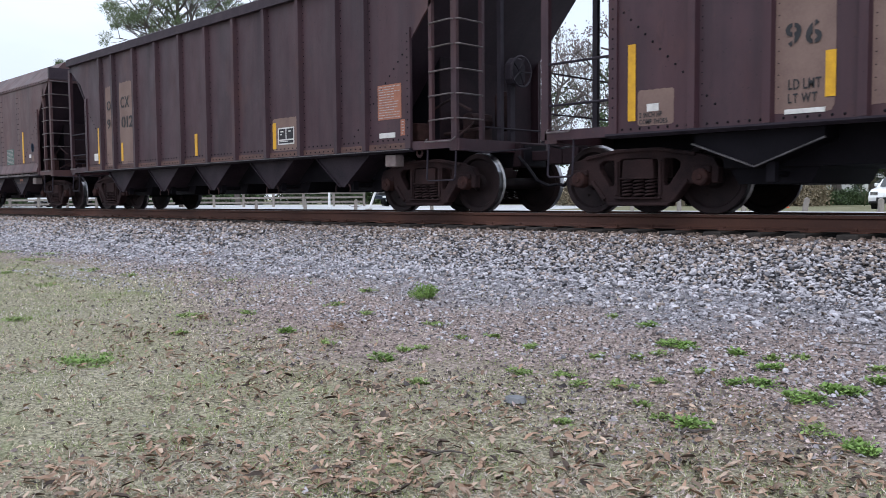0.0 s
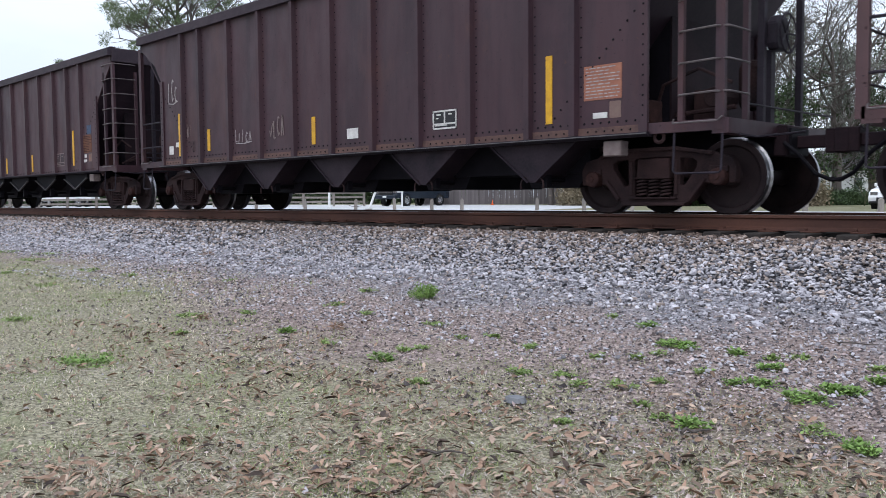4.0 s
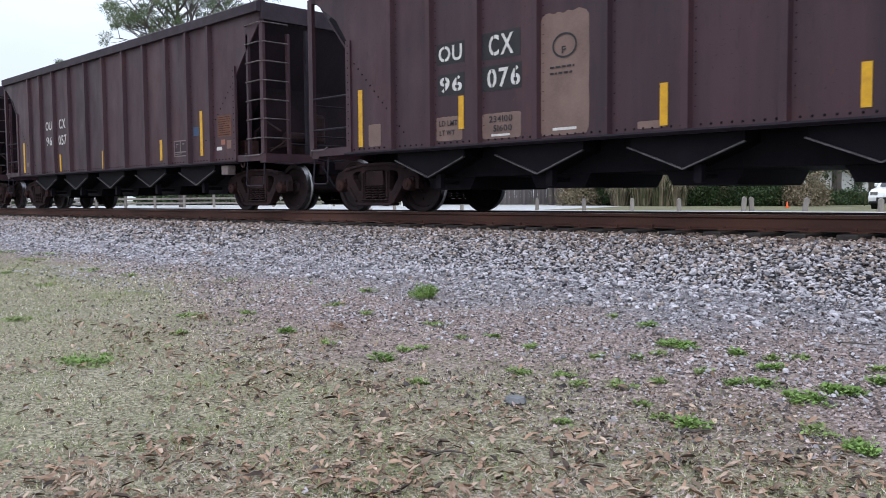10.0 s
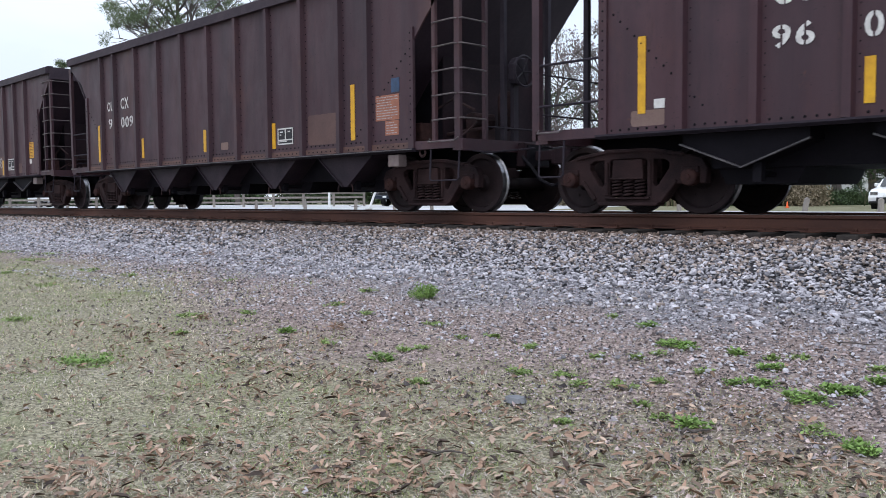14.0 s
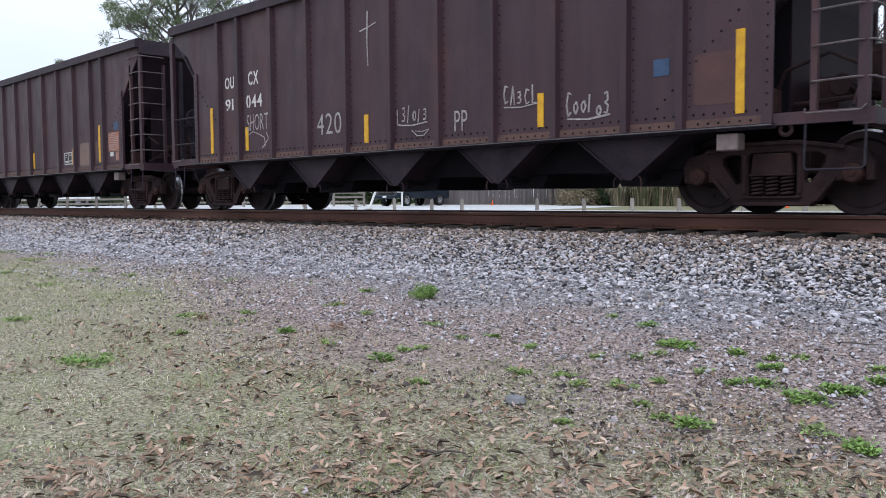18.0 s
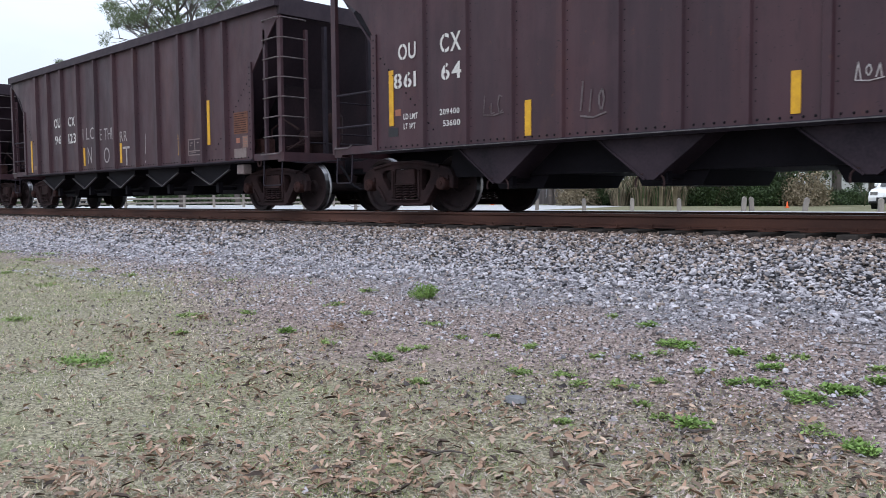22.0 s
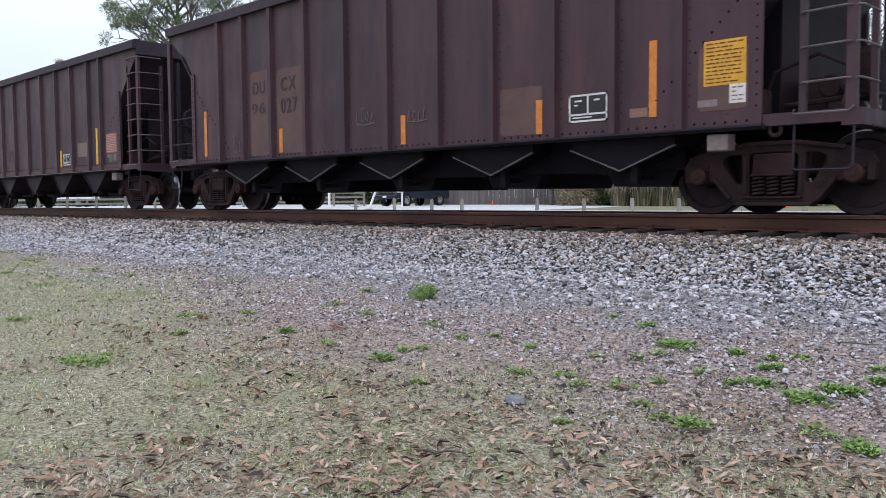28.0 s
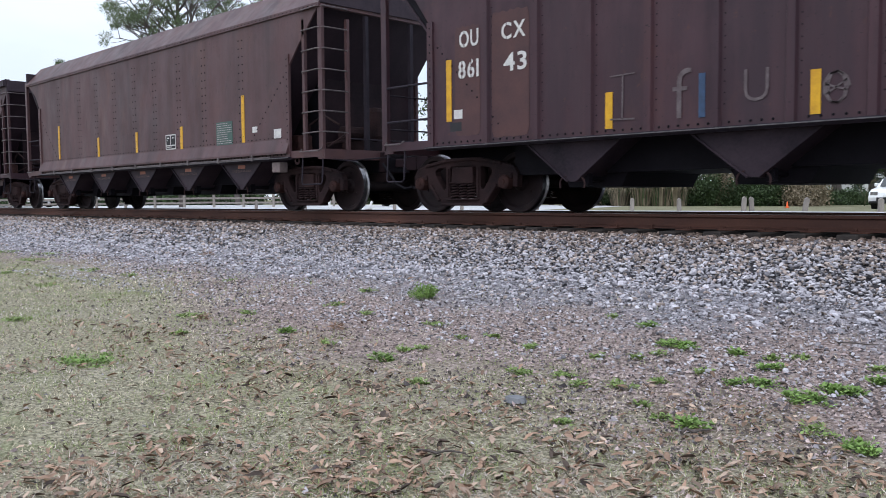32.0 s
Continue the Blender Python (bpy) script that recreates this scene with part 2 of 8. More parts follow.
M["fencewood"] = mat("grey_brown_plank_wood", (0.17, 0.15, 0.15), (0.095, 0.083, 0.085), 0.85, scale=4, fine=40, bump=0.3, stretch=(1, 1, 0.2), rand=0.22)
M["whitepaint"] = mat("white_gloss_paint", (0.80, 0.80, 0.79), (0.66, 0.66, 0.65), 0.5, scale=3, fine=40, bump=0.03)
M["carwhite"] = mat("white_car_paint", (0.80, 0.81, 0.82), (0.74, 0.75, 0.76), 0.2, scale=2, fine=30, bump=0, spec=0.5)
M["carnavy"] = mat("dark_navy_car_paint", (0.018, 0.026, 0.040), (0.012, 0.018, 0.028), 0.2, scale=2, fine=30, bump=0, spec=0.5)
M["glass"] = mat("dark_car_glass", (0.015, 0.018, 0.020), (0.010, 0.012, 0.014), 0.06, scale=2, fine=30, bump=0, spec=0.6)
M["chrome"] = mat("bright_chrome", (0.75, 0.75, 0.76), (0.6, 0.6, 0.61), 0.15, 1.0, scale=4, fine=40, bump=0)
M["rubber"] = mat("black_tyre_rubber", (0.022, 0.022, 0.023), (0.014, 0.014, 0.014), 0.8, scale=6, fine=60, bump=0.1)
M["cone"] = mat("orange_cone_plastic", (0.85, 0.14, 0.03), (0.65, 0.10, 0.025), 0.5, scale=6, fine=40, bump=0.02)
M["bark"] = mat("grey_brown_bark", (0.125, 0.108, 0.098), (0.062, 0.052, 0.047), 0.9, scale=4, fine=30, bump=0.5, stretch=(1, 1, 0.3))
M["needle"] = mat("pine_needle_green", (0.17, 0.215, 0.105), (0.085, 0.115, 0.06), 0.7, scale=0.6, fine=6, bump=0, island=0.35)
M["leaf"] = mat("evergreen_leaf_green", (0.050, 0.082, 0.028), (0.024, 0.040, 0.015), 0.65, scale=0.6, fine=6, bump=0, island=0.4)
M["moss"] = mat("grey_hanging_moss", (0.27, 0.27, 0.25), (0.17, 0.165, 0.15), 0.9, scale=0.8, fine=6, bump=0, island=0.3)
M["blossom"] = mat("dusty_winter_seedhead", (0.27, 0.235, 0.235), (0.15, 0.13, 0.13), 0.9, scale=0.8, fine=6, bump=0, island=0.3)
M["drypalm"] = mat("dry_palm_frond", (0.30, 0.25, 0.17), (0.16, 0.13, 0.085), 0.8, scale=2, fine=10, bump=0, island=0.3)
M["roof"] = mat("dark_shingle_roof", (0.10, 0.095, 0.095), (0.06, 0.058, 0.058), 0.9, scale=4, fine=30, bump=0.3)


# ---- mesh helpers ----
class Geo:
    """Collects plain solids into one mesh."""

    def __init__(self):
        self.v, self.f, self.k = [], [], []

    def add(self, verts, faces, slot=0):
        n = len(self.v)
        self.v += [tuple(p) for p in verts]
        self.f += [tuple(i + n for i in f) for f in faces]
        self.k += [slot] * len(faces)
        return self

    def box(self, x0, x1, y0, y1, z0, z1, slot=0):
        p = [(x, y, z) for x in (x0, x1) for y in (y0, y1) for z in (z0, z1)]
        return self.add(p, [(0, 1, 3, 2), (4, 6, 7, 5), (0, 4, 5, 1), (2, 3, 7, 6), (0, 2, 6, 4), (1, 5, 7, 3)], slot)

    def prism(self, poly, a, b, axis="y", slot=0):
        """A polygon drawn in the two other axes (in x, y, z order), drawn out from a to b along axis."""
        n = len(poly)
        put = {"y": lambda p, c: (p[0], c, p[1]), "x": lambda p, c: (c, p[0], p[1]), "z": lambda p, c: (p[0], p[1], c)}[axis]
        v = [put(p, a) for p in poly] + [put(p, b) for p in poly]
        f = [tuple(range(n)), tuple(range(2 * n - 1, n - 1, -1))]
        f += [(i, i + n, (i + 1) % n + n, (i + 1) % n) for i in range(n)]
        return self.add(v, f, slot)

    def tube(self, pts, r, seg=6, r2=None, slot=0):
        """A round bar along a line of points; r2 is the radius at its far end."""
        pts = [Vector(p) for p in pts]
        rings = []
        for i, p in enumerate(pts):
            d = (pts[min(i + 1, len(pts) - 1)] - pts[max(i - 1, 0)]).normalized()
            u = d.orthogonal().normalized() if i == 0 else (u - d * u.dot(d)).normalized()
            w = d.cross(u)
            rr = r if r2 is None else r + (r2 - r) * i / (len(pts) - 1)
            rings += [p + (u * math.cos(a) + w * math.sin(a)) * rr for a in (2 * math.pi * k / seg for k in range(seg))]
        f = []
        for i in range(len(pts) - 1):
            f += [(i * seg + k, i * seg + (k + 1) % seg, (i + 1) * seg + (k + 1) % seg, (i + 1) * seg + k) for k in range(seg)]
        f += [tuple(range(seg - 1, -1, -1)), tuple((len(pts) - 1) * seg + k for k in range(seg))]
        return self.add(rings, f, slot)

    def beam(self, a, b, wide, y0, y1, slot=0):
        """A flat bar in the x-z plane from a to b."""
        a, b = Vector(a), Vector(b)
        d = (b - a).normalized()
        s = Vector((-d.y, d.x)) * wide / 2
        return self.prism([a - s, b - s, b + s, a + s], y0, y1, "y", slot)

    def lathe(self, prof, seg=24, axis="y", centre=(0, 0, 0), slots=None):
        """Turns (radius, along) pairs round an axis."""
        v, f, k = [], [], []
        for r, a in prof:
            for j in range(seg):
                c, s = math.cos(2 * math.pi * j / seg) * r, math.sin(2 * math.pi * j / seg) * r
                p = {"y": (c, a, s), "z": (c, s, a), "x": (a, c, s)}[axis]
                v.append((p[0] + centre[0], p[1] + centre[1], p[2] + centre[2]))
        for i in range(len(prof) - 1):
            for j in range(seg):
                f.append((i * seg + j, i * seg + (j + 1) % seg, (i + 1) * seg + (j + 1) % seg, (i + 1) * seg + j))
                k.append(slots[i] if slots else 0)
        n = len(self.v)
        self.v += v
        self.f += [tuple(i + n for i in q) for q in f]
        self.k += k
        return self

    def mesh(self, name, mats, bevel=0.0, smooth=False):
        me = bpy.data.meshes.new(name)
        me.from_pydata(self.v, [], self.f)
        for m in mats if isinstance(mats, (list, tuple)) else [mats]:
            me.materials.append(M[m])
        if any(self.k):
            me.polygons.foreach_set("material_index", self.k)
        bm = bmesh.new()
        bm.from_mesh(me)
        bmesh.ops.recalc_face_normals(bm, faces=bm.faces)
        if bevel:
            bmesh.ops.bevel(bm, geom=[e for e in bm.edges if len(e.link_faces) == 2 and e.calc_face_angle() > 0.6], offset=bevel, segments=1, affect="EDGES", clamp_overlap=True)
        bm.to_mesh(me)
        bm.free()
        if smooth:
            me.shade_smooth()
        return me


def part(name, geo, mats, parent, label="", bevel=0.0, smooth=False):
    """Links geo (or a mesh that is already made) as one mesh object under a thing or a part."""
    me = geo.mesh(name, mats, bevel, smooth) if isinstance(geo, Geo) else geo
    ob = new(name, me)
    ob.parent = parent
    if label:
        tagged(ob, label)
    return ob


def thing(name, label, category, group="", m=None, kind=""):
    ob = new(name)
    ob.empty_display_size = 0.1
    if m is not None:
        ob.matrix_world = m
    return tagged(ob, label, category, group, kind)


def solid(name, geo, mats, label="", category="", group="", kind="", bevel=0.0, smooth=False):
    return tagged(new(name, geo.mesh(name, mats, bevel, smooth)), label, category, group, kind)


def joined(name, verts, faces, mats, slots=None, smooth=False):
    """A big mesh from arrays."""
    me = bpy.data.meshes.new(name)
    me.from_pydata(verts, [], faces)
    for m in mats if isinstance(mats, (list, tuple)) else [mats]:
        me.materials.append(M[m])
    if slots is not None:
        me.polygons.foreach_set("material_index", slots)
    me.update()
    if smooth:
        me.shade_smooth()
    return me


# ---- ground: one sheet from the grass over the ballast bank to the horizon ----
def bank(y):
    ys = [-2000, -6, 0.5, 3.5, 5.2, 6.4, 7.4, 8.7, 9.0, 12.0, 12.4, 13.8, 16.5, 30, 2000]
    zs = [-0.95, -0.95, -0.95, -0.90, -0.83, -0.75, -0.64, -0.31, -0.275, -0.25, -0.25, -0.55, -0.34, -0.30, -0.30]
    return np.interp(y, ys, zs)


def ground_z(x, y):
    x, y = np.asarray(x, float), np.asarray(y, float)
    side = np.clip((x + 38) / 24, 0, 1)
    swell = np.where((y > -1) & (y < 8.6), 0.02 * np.sin(x * 1.7 + np.sin(y * 1.3) * 2) * np.cos(y * 1.1), 0.0)
    return bank(y) + swell - np.clip((y - 30) * 0.013, 0, 0.24) * side


def ground_sheet():
    xs = np.unique(np.concatenate([np.linspace(-2500, -200, 12), np.linspace(-200, -30, 60), np.linspace(-30, 4, 280), np.linspace(4, 60, 30), np.linspace(60, 2500, 12)]))
    ys = np.unique(np.concatenate([np.linspace(-2500, -40, 8), np.linspace(-40, 0, 20), np.linspace(0, 9.2, 120), np.linspace(9.2, 17, 30), np.linspace(17, 80, 50), np.linspace(80, 2500, 12)]))
    gx, gy = np.meshgrid(xs, ys)
    gz = ground_z(gx, gy)
    rng = np.random.default_rng(3)
    rough = rng.normal(0, 0.004, gz.shape)
    gz = gz + np.where((gy > -1) & (gy < 8.6), rough, 0)
    nx, ny = len(xs), len(ys)
    i = (np.arange(ny - 1)[:, None] * nx + np.arange(nx - 1)).ravel()
    faces = np.stack([i, i + 1, i + nx + 1, i + nx], 1).tolist()
    me = joined("ground", np.stack([gx, gy, gz], -1).reshape(-1, 3).tolist(), faces, "ground", smooth=True)
    return tagged(new("ground", me), "grassy verge turning to grey gravel beside the line", "ground", kind="structure")


def ground_material():
    m = bpy.data.materials.new("verge_soil_gravel_and_grass")
    m.use_nodes = True
    nt, ln = m.node_tree.nodes, m.node_tree.links
    b = nt["Principled BSDF"]
    b.inputs["Roughness"].default_value, b.inputs["Specular IOR Level"].default_value = 0.9, 0.15
    co = nt.new("ShaderNodeTexCoord")
    sep = nt.new("ShaderNodeSeparateXYZ")
    ln.new(co.outputs["Object"], sep.inputs["Vector"])

    def noise_of(scale, detail=5.0, rough=0.6):
        n = nt.new("ShaderNodeTexNoise")
        n.inputs["Scale"].default_value, n.inputs["Detail"].default_value, n.inputs["Roughness"].default_value = scale, detail, rough
        ln.new(co.outputs["Object"], n.inputs["Vector"])
        return n.outputs["Fac"]

    def ramp_of(fac, *stops):
        r = nt.new("ShaderNodeValToRGB")
        while len(r.color_ramp.elements) < len(stops):
            r.color_ramp.elements.new(0.5)
        for e, (p, c) in zip(r.color_ramp.elements, stops):
            e.position, e.color = p, (*c, 1) if len(c) == 3 else c
        ln.new(fac, r.inputs["Fac"])
        return r.outputs["Color"]

    def blend_of(fac, a, c):
        x = nt.new("ShaderNodeMix")
        x.data_type = "RGBA"
        ln.new(fac, x.inputs["Factor"])
        ln.new(a, x.inputs["A"])
        ln.new(c, x.inputs["B"])
        return x.outputs["Result"]

    def sums(a, k, c):
        x = nt.new("ShaderNodeMath")
        x.operation = "MULTIPLY_ADD"
        x.inputs[1].default_value = k
        ln.new(a, x.inputs[0])
        if isinstance(c, float):
            x.inputs[2].default_value = c
        else:
            ln.new(c, x.inputs[2])
        return x.outputs["Value"]

    gravel = ramp_of(noise_of(34, 6, 0.75), (0.36, (0.06, 0.056, 0.064)), (0.5, (0.24, 0.232, 0.256)), (0.68, (0.60, 0.59, 0.62)))
    mulch = ramp_of(noise_of(30, 6, 0.75), (0.36, (0.06, 0.045, 0.041)), (0.5, (0.28, 0.215, 0.192)), (0.68, (0.55, 0.465, 0.44)))
    straw = ramp_of(noise_of(40, 6, 0.75), (0.36, (0.06, 0.054, 0.036)), (0.5, (0.26, 0.238, 0.165)), (0.68, (0.57, 0.52, 0.38)))
    green = ramp_of(noise_of(30, 5), (0.3, (0.10, 0.125, 0.05)), (0.7, (0.23, 0.27, 0.12)))
    pale = ramp_of(noise_of(5, 5), (0.3, (0.42, 0.42, 0.42)), (0.7, (0.56, 0.56, 0.57)))
    lawn = ramp_of(noise_of(0.6, 5), (0.35, (0.135, 0.14, 0.075)), (0.7, (0.25, 0.225, 0.15)))
    # the verge, from grass through litter to gravel, with ragged edges
    wob = sums(noise_of(0.9, 6), 3.4, -1.7)
    across = sums(sep.outputs["Y"], 1.0, wob)
    reach = nt.new("ShaderNodeMapRange")
    reach.inputs["From Min"].default_value, reach.inputs["From Max"].default_value, reach.inputs["To Max"].default_value = -6.0, -11.0, 1.6
    ln.new(sep.outputs["X"], reach.inputs["Value"])
    t_mulch = ramp_of(sums(sums(reach.outputs["Result"], -1.0, across), 0.1, 0.0), (0.32, (0, 0, 0)), (0.42, (1, 1, 1)))
    t_gravel = ramp_of(sums(across, 0.1, 0.0), (0.55, (0, 0, 0)), (0.66, (1, 1, 1)))
    # near-black bed: shadow in the gaps between stones, put into the ground colour
    t_bed_shade = ramp_of(sums(sep.outputs["Y"], 0.1, 0.0), (0.70, (0, 0, 0)), (0.75, (0.95, 0.95, 0.95)))
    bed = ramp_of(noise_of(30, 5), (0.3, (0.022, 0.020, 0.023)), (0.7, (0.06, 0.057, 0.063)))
    patches = ramp_of(noise_of(1.1, 7, 0.7), (0.53, (0, 0, 0)), (0.66, (0.55, 0.55, 0.55)))
    turf = blend_of(patches, straw, green)
    verge = blend_of(t_gravel, blend_of(t_mulch, turf, mulch), gravel)
    verge = blend_of(t_bed_shade, verge, bed)
    # beyond the line: pale road, then grass
    wob2 = sums(noise_of(0.35, 4), 5.0, -2.5)
    beyond = sums(sums(sep.outputs["Y"], 1.0, wob2), 0.01, 0.0)
    far = ramp_of(beyond, (0.0, (0, 0, 0)), (0.150, (0, 0, 0)), (0.152, (1, 1, 1)))
    # the paving is a narrow road, wider towards the parked pickup
    wide = nt.new("ShaderNodeMapRange")
    wide.inputs["From Min"].default_value, wide.inputs["From Max"].default_value = -22.0, -30.0
    wide.inputs["To Max"].default_value = 19.0
    ln.new(sep.outputs["X"], wide.inputs["Value"])
    edge = sums(wide.outputs["Result"], -1.0, sums(wob2, 0.35, sep.outputs["Y"]))
    road = ramp_of(sums(edge, 0.01, 0.3), (0.30, (1, 1, 1)), (0.572, (1, 1, 1)), (0.585, (0, 0, 0)))
    b_col = blend_of(far, verge, blend_of(road, lawn, pale))
    ln.new(b_col, b.inputs["Base Color"])
    bp = nt.new("ShaderNodeBump")
    bp.inputs["Strength"].default_value, bp.inputs["Distance"].default_value = 0.7, 0.03
    ln.new(noise_of(55, 4), bp.inputs["Height"])
    ln.new(bp.outputs["Normal"], b.inputs["Normal"])
    M["ground"] = m


ground_material()
ground_sheet()


# ---- the track ----
def railway_track():
    track = thing("railway_track", "rusty steel railway track on a stone ballast bank", "railway track", kind="structure")
    head = [(-0.038, -0.006), (-0.030, 0.0), (0.030, 0.0), (0.038, -0.006), (0.037, -0.036), (0.011, -0.050), (0.009, -0.140), (0.030, -0.158),
            (0.076, -0.172), (0.076, -0.185), (-0.076, -0.185), (-0.076, -0.172), (-0.030, -0.158), (-0.009, -0.140), (-0.011, -0.050), (-0.037, -0.036)]
    for off in (-0.7525, 0.7525):
        g = Geo().prism([(TRACK_Y + off + a, b - 0.002) for a, b in head], -420, 420, "x")
        part("rail", g, "rail", track, "rust-brown steel rail")
        g = Geo().box(-420, 420, TRACK_Y + off - 0.027, TRACK_Y + off + 0.027, -0.003, 0.0)
        part("rail_head", g, "railtop", track, "polished running surface")
    rng = random.Random(4)
    tie = Geo().box(-0.114, 0.114, -1.295, 1.295, -0.178, 0.0).mesh("tie", "tie", bevel=0.012)
    plate = Geo().box(-0.10, 0.10, -0.18, 0.18, 0.0, 0.014).mesh("tie_plate", "rail", bevel=0.004)
    spike = Geo().box(-0.012, 0.012, -0.016, 0.016, 0.0, 0.045).mesh("spike", "rail", bevel=0.004)
    x = -70.0
    while x < 6:
        t = part("tie", tie, "", track)
        t.matrix_local = pose(x + rng.uniform(-0.03, 0.03), TRACK_Y + rng.uniform(-0.04, 0.04), -0.199 + rng.uniform(-0.004, 0.004), 0, 0, rng.uniform(-1, 1))
        if x > -26:
            p = part("tie_plate", plate, "", t)
            p.matrix_local = pose(0, -0.7525, 0.0)
            for s in (-0.092, 0.092):
                k = part("spike", spike, "", t)
                k.matrix_local = pose(rng.choice((-0.06, 0.06)), -0.7525 + s, 0.0)
        x += 0.53
    return track


railway_track()


def stones():
    """The ballast: loose angular stones on the bank."""
    rng = np.random.default_rng(8)
    phi = (1 + 5 ** 0.5) / 2
    ico = np.array([(-1, phi, 0), (1, phi, 0), (-1, -phi, 0), (1, -phi, 0), (0, -1, phi), (0, 1, phi), (0, -1, -phi), (0, 1, -phi), (phi, 0, -1), (phi, 0, 1), (-phi, 0, -1), (-phi, 0, 1)]) / 1.902
    tri = np.array([(0, 11, 5), (0, 5, 1), (0, 1, 7), (0, 7, 10), (0, 10, 11), (1, 5, 9), (5, 11, 4), (11, 10, 2), (10, 7, 6), (7, 1, 8), (3, 9, 4), (3, 4, 2), (3, 2, 6), (3, 6, 8), (3, 8, 9), (4, 9, 5), (2, 4, 11), (6, 2, 10), (8, 6, 7), (9, 8, 1)])

    def heap(n, x0, x1, y0, y1, s0, s1, sink=0.2):
        x, y = rng.uniform(x0, x1, n), rng.uniform(y0, y1, n)
        size = rng.uniform(s0, s1, (n, 1, 1)) * rng.uniform(0.6, 1.45, (n, 1, 3))
        v = ico[None] * (1 + rng.uniform(-0.30, 0.20, (n, 12, 1))) * size * np.array([1, 1, 0.62])
        a, b = rng.uniform(0, 6.28, n), rng.normal(0, 0.5, n)
        c, s, cb, sb = np.cos(a)[:, None], np.sin(a)[:, None], np.cos(b)[:, None], np.sin(b)[:, None]
        vy, vz = v[..., 1] * cb - v[..., 2] * sb, v[..., 1] * sb + v[..., 2] * cb
        vx = v[..., 0] * c - vy * s
        vy = v[..., 0] * s + vy * c
        z = ground_z(x, y) + size.mean((1, 2)) * (0.45 - sink) + rng.uniform(-0.018, 0.026, n)
        return np.stack([vx + x[:, None], vy + y[:, None], vz + z[:, None]], -1)

    # the undersides lie buried
    shell = tri[ico[tri][:, :, 2].mean(1) > -0.3]

    def faces_of(v):
        return (shell[None] + (np.arange(len(v)) * 12)[:, None, None]).reshape(-1, 3).tolist()

    ballast = thing("ballast", "grey and white crushed granite ballast heaped along the rails", "ballast", kind="stuff")
    near = np.concatenate([heap(30000, -13, 1.0, 7.1, 9.05, 0.012, 0.027), heap(14000, -32, -13, 7.15, 9.05, 0.020, 0.040),
                           heap(2600, -14, 1.5, 6.2, 7.3, 0.014, 0.034, 0.3), heap(2600, -32, -14, 6.3, 7.3, 0.02, 0.036, 0.3), heap(5000, -75, -32, 7.2, 9.1, 0.05, 0.08), heap(9000, -14, 1.5, 4.4, 7.3, 0.007, 0.018, 0.2), heap(5000, -30, -12, 5.6, 7.3, 0.012, 0.022, 0.2)])
    up = np.clip((near[:, :, 1].mean(1) - 7.2) / 1.6, 0, 1)
    draw = rng.random(len(near))
    kinds = np.repeat(np.where(draw < 0.10 + 0.52 * up, 1, np.where(draw > 0.88 - 0.08 * up, 2, 0)), len(shell))
    ob = part("loose_stones", joined("loose_stones", near.reshape(-1, 3).tolist(), faces_of(near), ["stone", "tan_stone", "dark_stone"], kinds), "", ballast)
    tagged(ob, kind="stuff")
    top = np.concatenate([heap(5200, -14, 1.5, 8.55, 9.62, 0.016, 0.034, 0.2), heap(2600, -34, -14, 8.6, 9.62, 0.03, 0.05, 0.2)])
    ob = part("rust_dusted_stones", joined("rust_dusted_stones", top.reshape(-1, 3).tolist(), faces_of(top), "rusty_stone"), "", ballast, "rust-stained stones against the rail")
    tagged(ob, kind="stuff")
    for kk in range(6):
        v = heap(1, -5, -4, 7.5, 7.6, 0.026, 0.036)[0]
        v = v - v.mean(0)
        me = joined("stone", v.tolist(), tri.tolist(), "stone_piece")
        for j in range(45):
            x, y = rng.uniform(-9, 0), rng.uniform(7.2, 8.6)
            p = part("stone", me, "", ballast)
            p.matrix_local = pose(x, y, float(ground_z(x, y)) + 0.016, rng.uniform(-40, 40), rng.uniform(-40, 40), rng.uniform(0, 360))


stones()

# ---- the train: hopper cars, each built in its own space (x forward, rail tops at z = 0) ----
CAR_LIST, WHEELS = [], []


def wheelset_mesh():
    g = Geo()
    for s in (-1, 1):
        prof = [(0.0, 0.80), (0.10, 0.80), (0.115, 0.785), (0.14, 0.752), (0.36, 0.765), (0.385, 0.805), (0.445, 0.81), (0.457, 0.80), (0.459, 0.715), (0.485, 0.700), (0.480, 0.680), (0.40, 0.680), (0.37, 0.705), (0.14, 0.695), (0.10, 0.66), (0.085, 0.0)]
        slots = [0, 0, 0, 0, 0, 0, 0, 1, 1, 1, 0, 0, 0, 0, 0]
        g.lathe([(r, s * a) for r, a in prof], 36, "y", slots=slots)
    for k in range(3):
        a = 2.1 * k
        g.box(0.24 * math.cos(a) - 0.02, 0.24 * math.cos(a) + 0.02, -0.775, -0.76, 0.24 * math.sin(a) - 0.012, 0.24 * math.sin(a) + 0.012)
    return g.mesh("wheelset", ["wheel", "tread"])


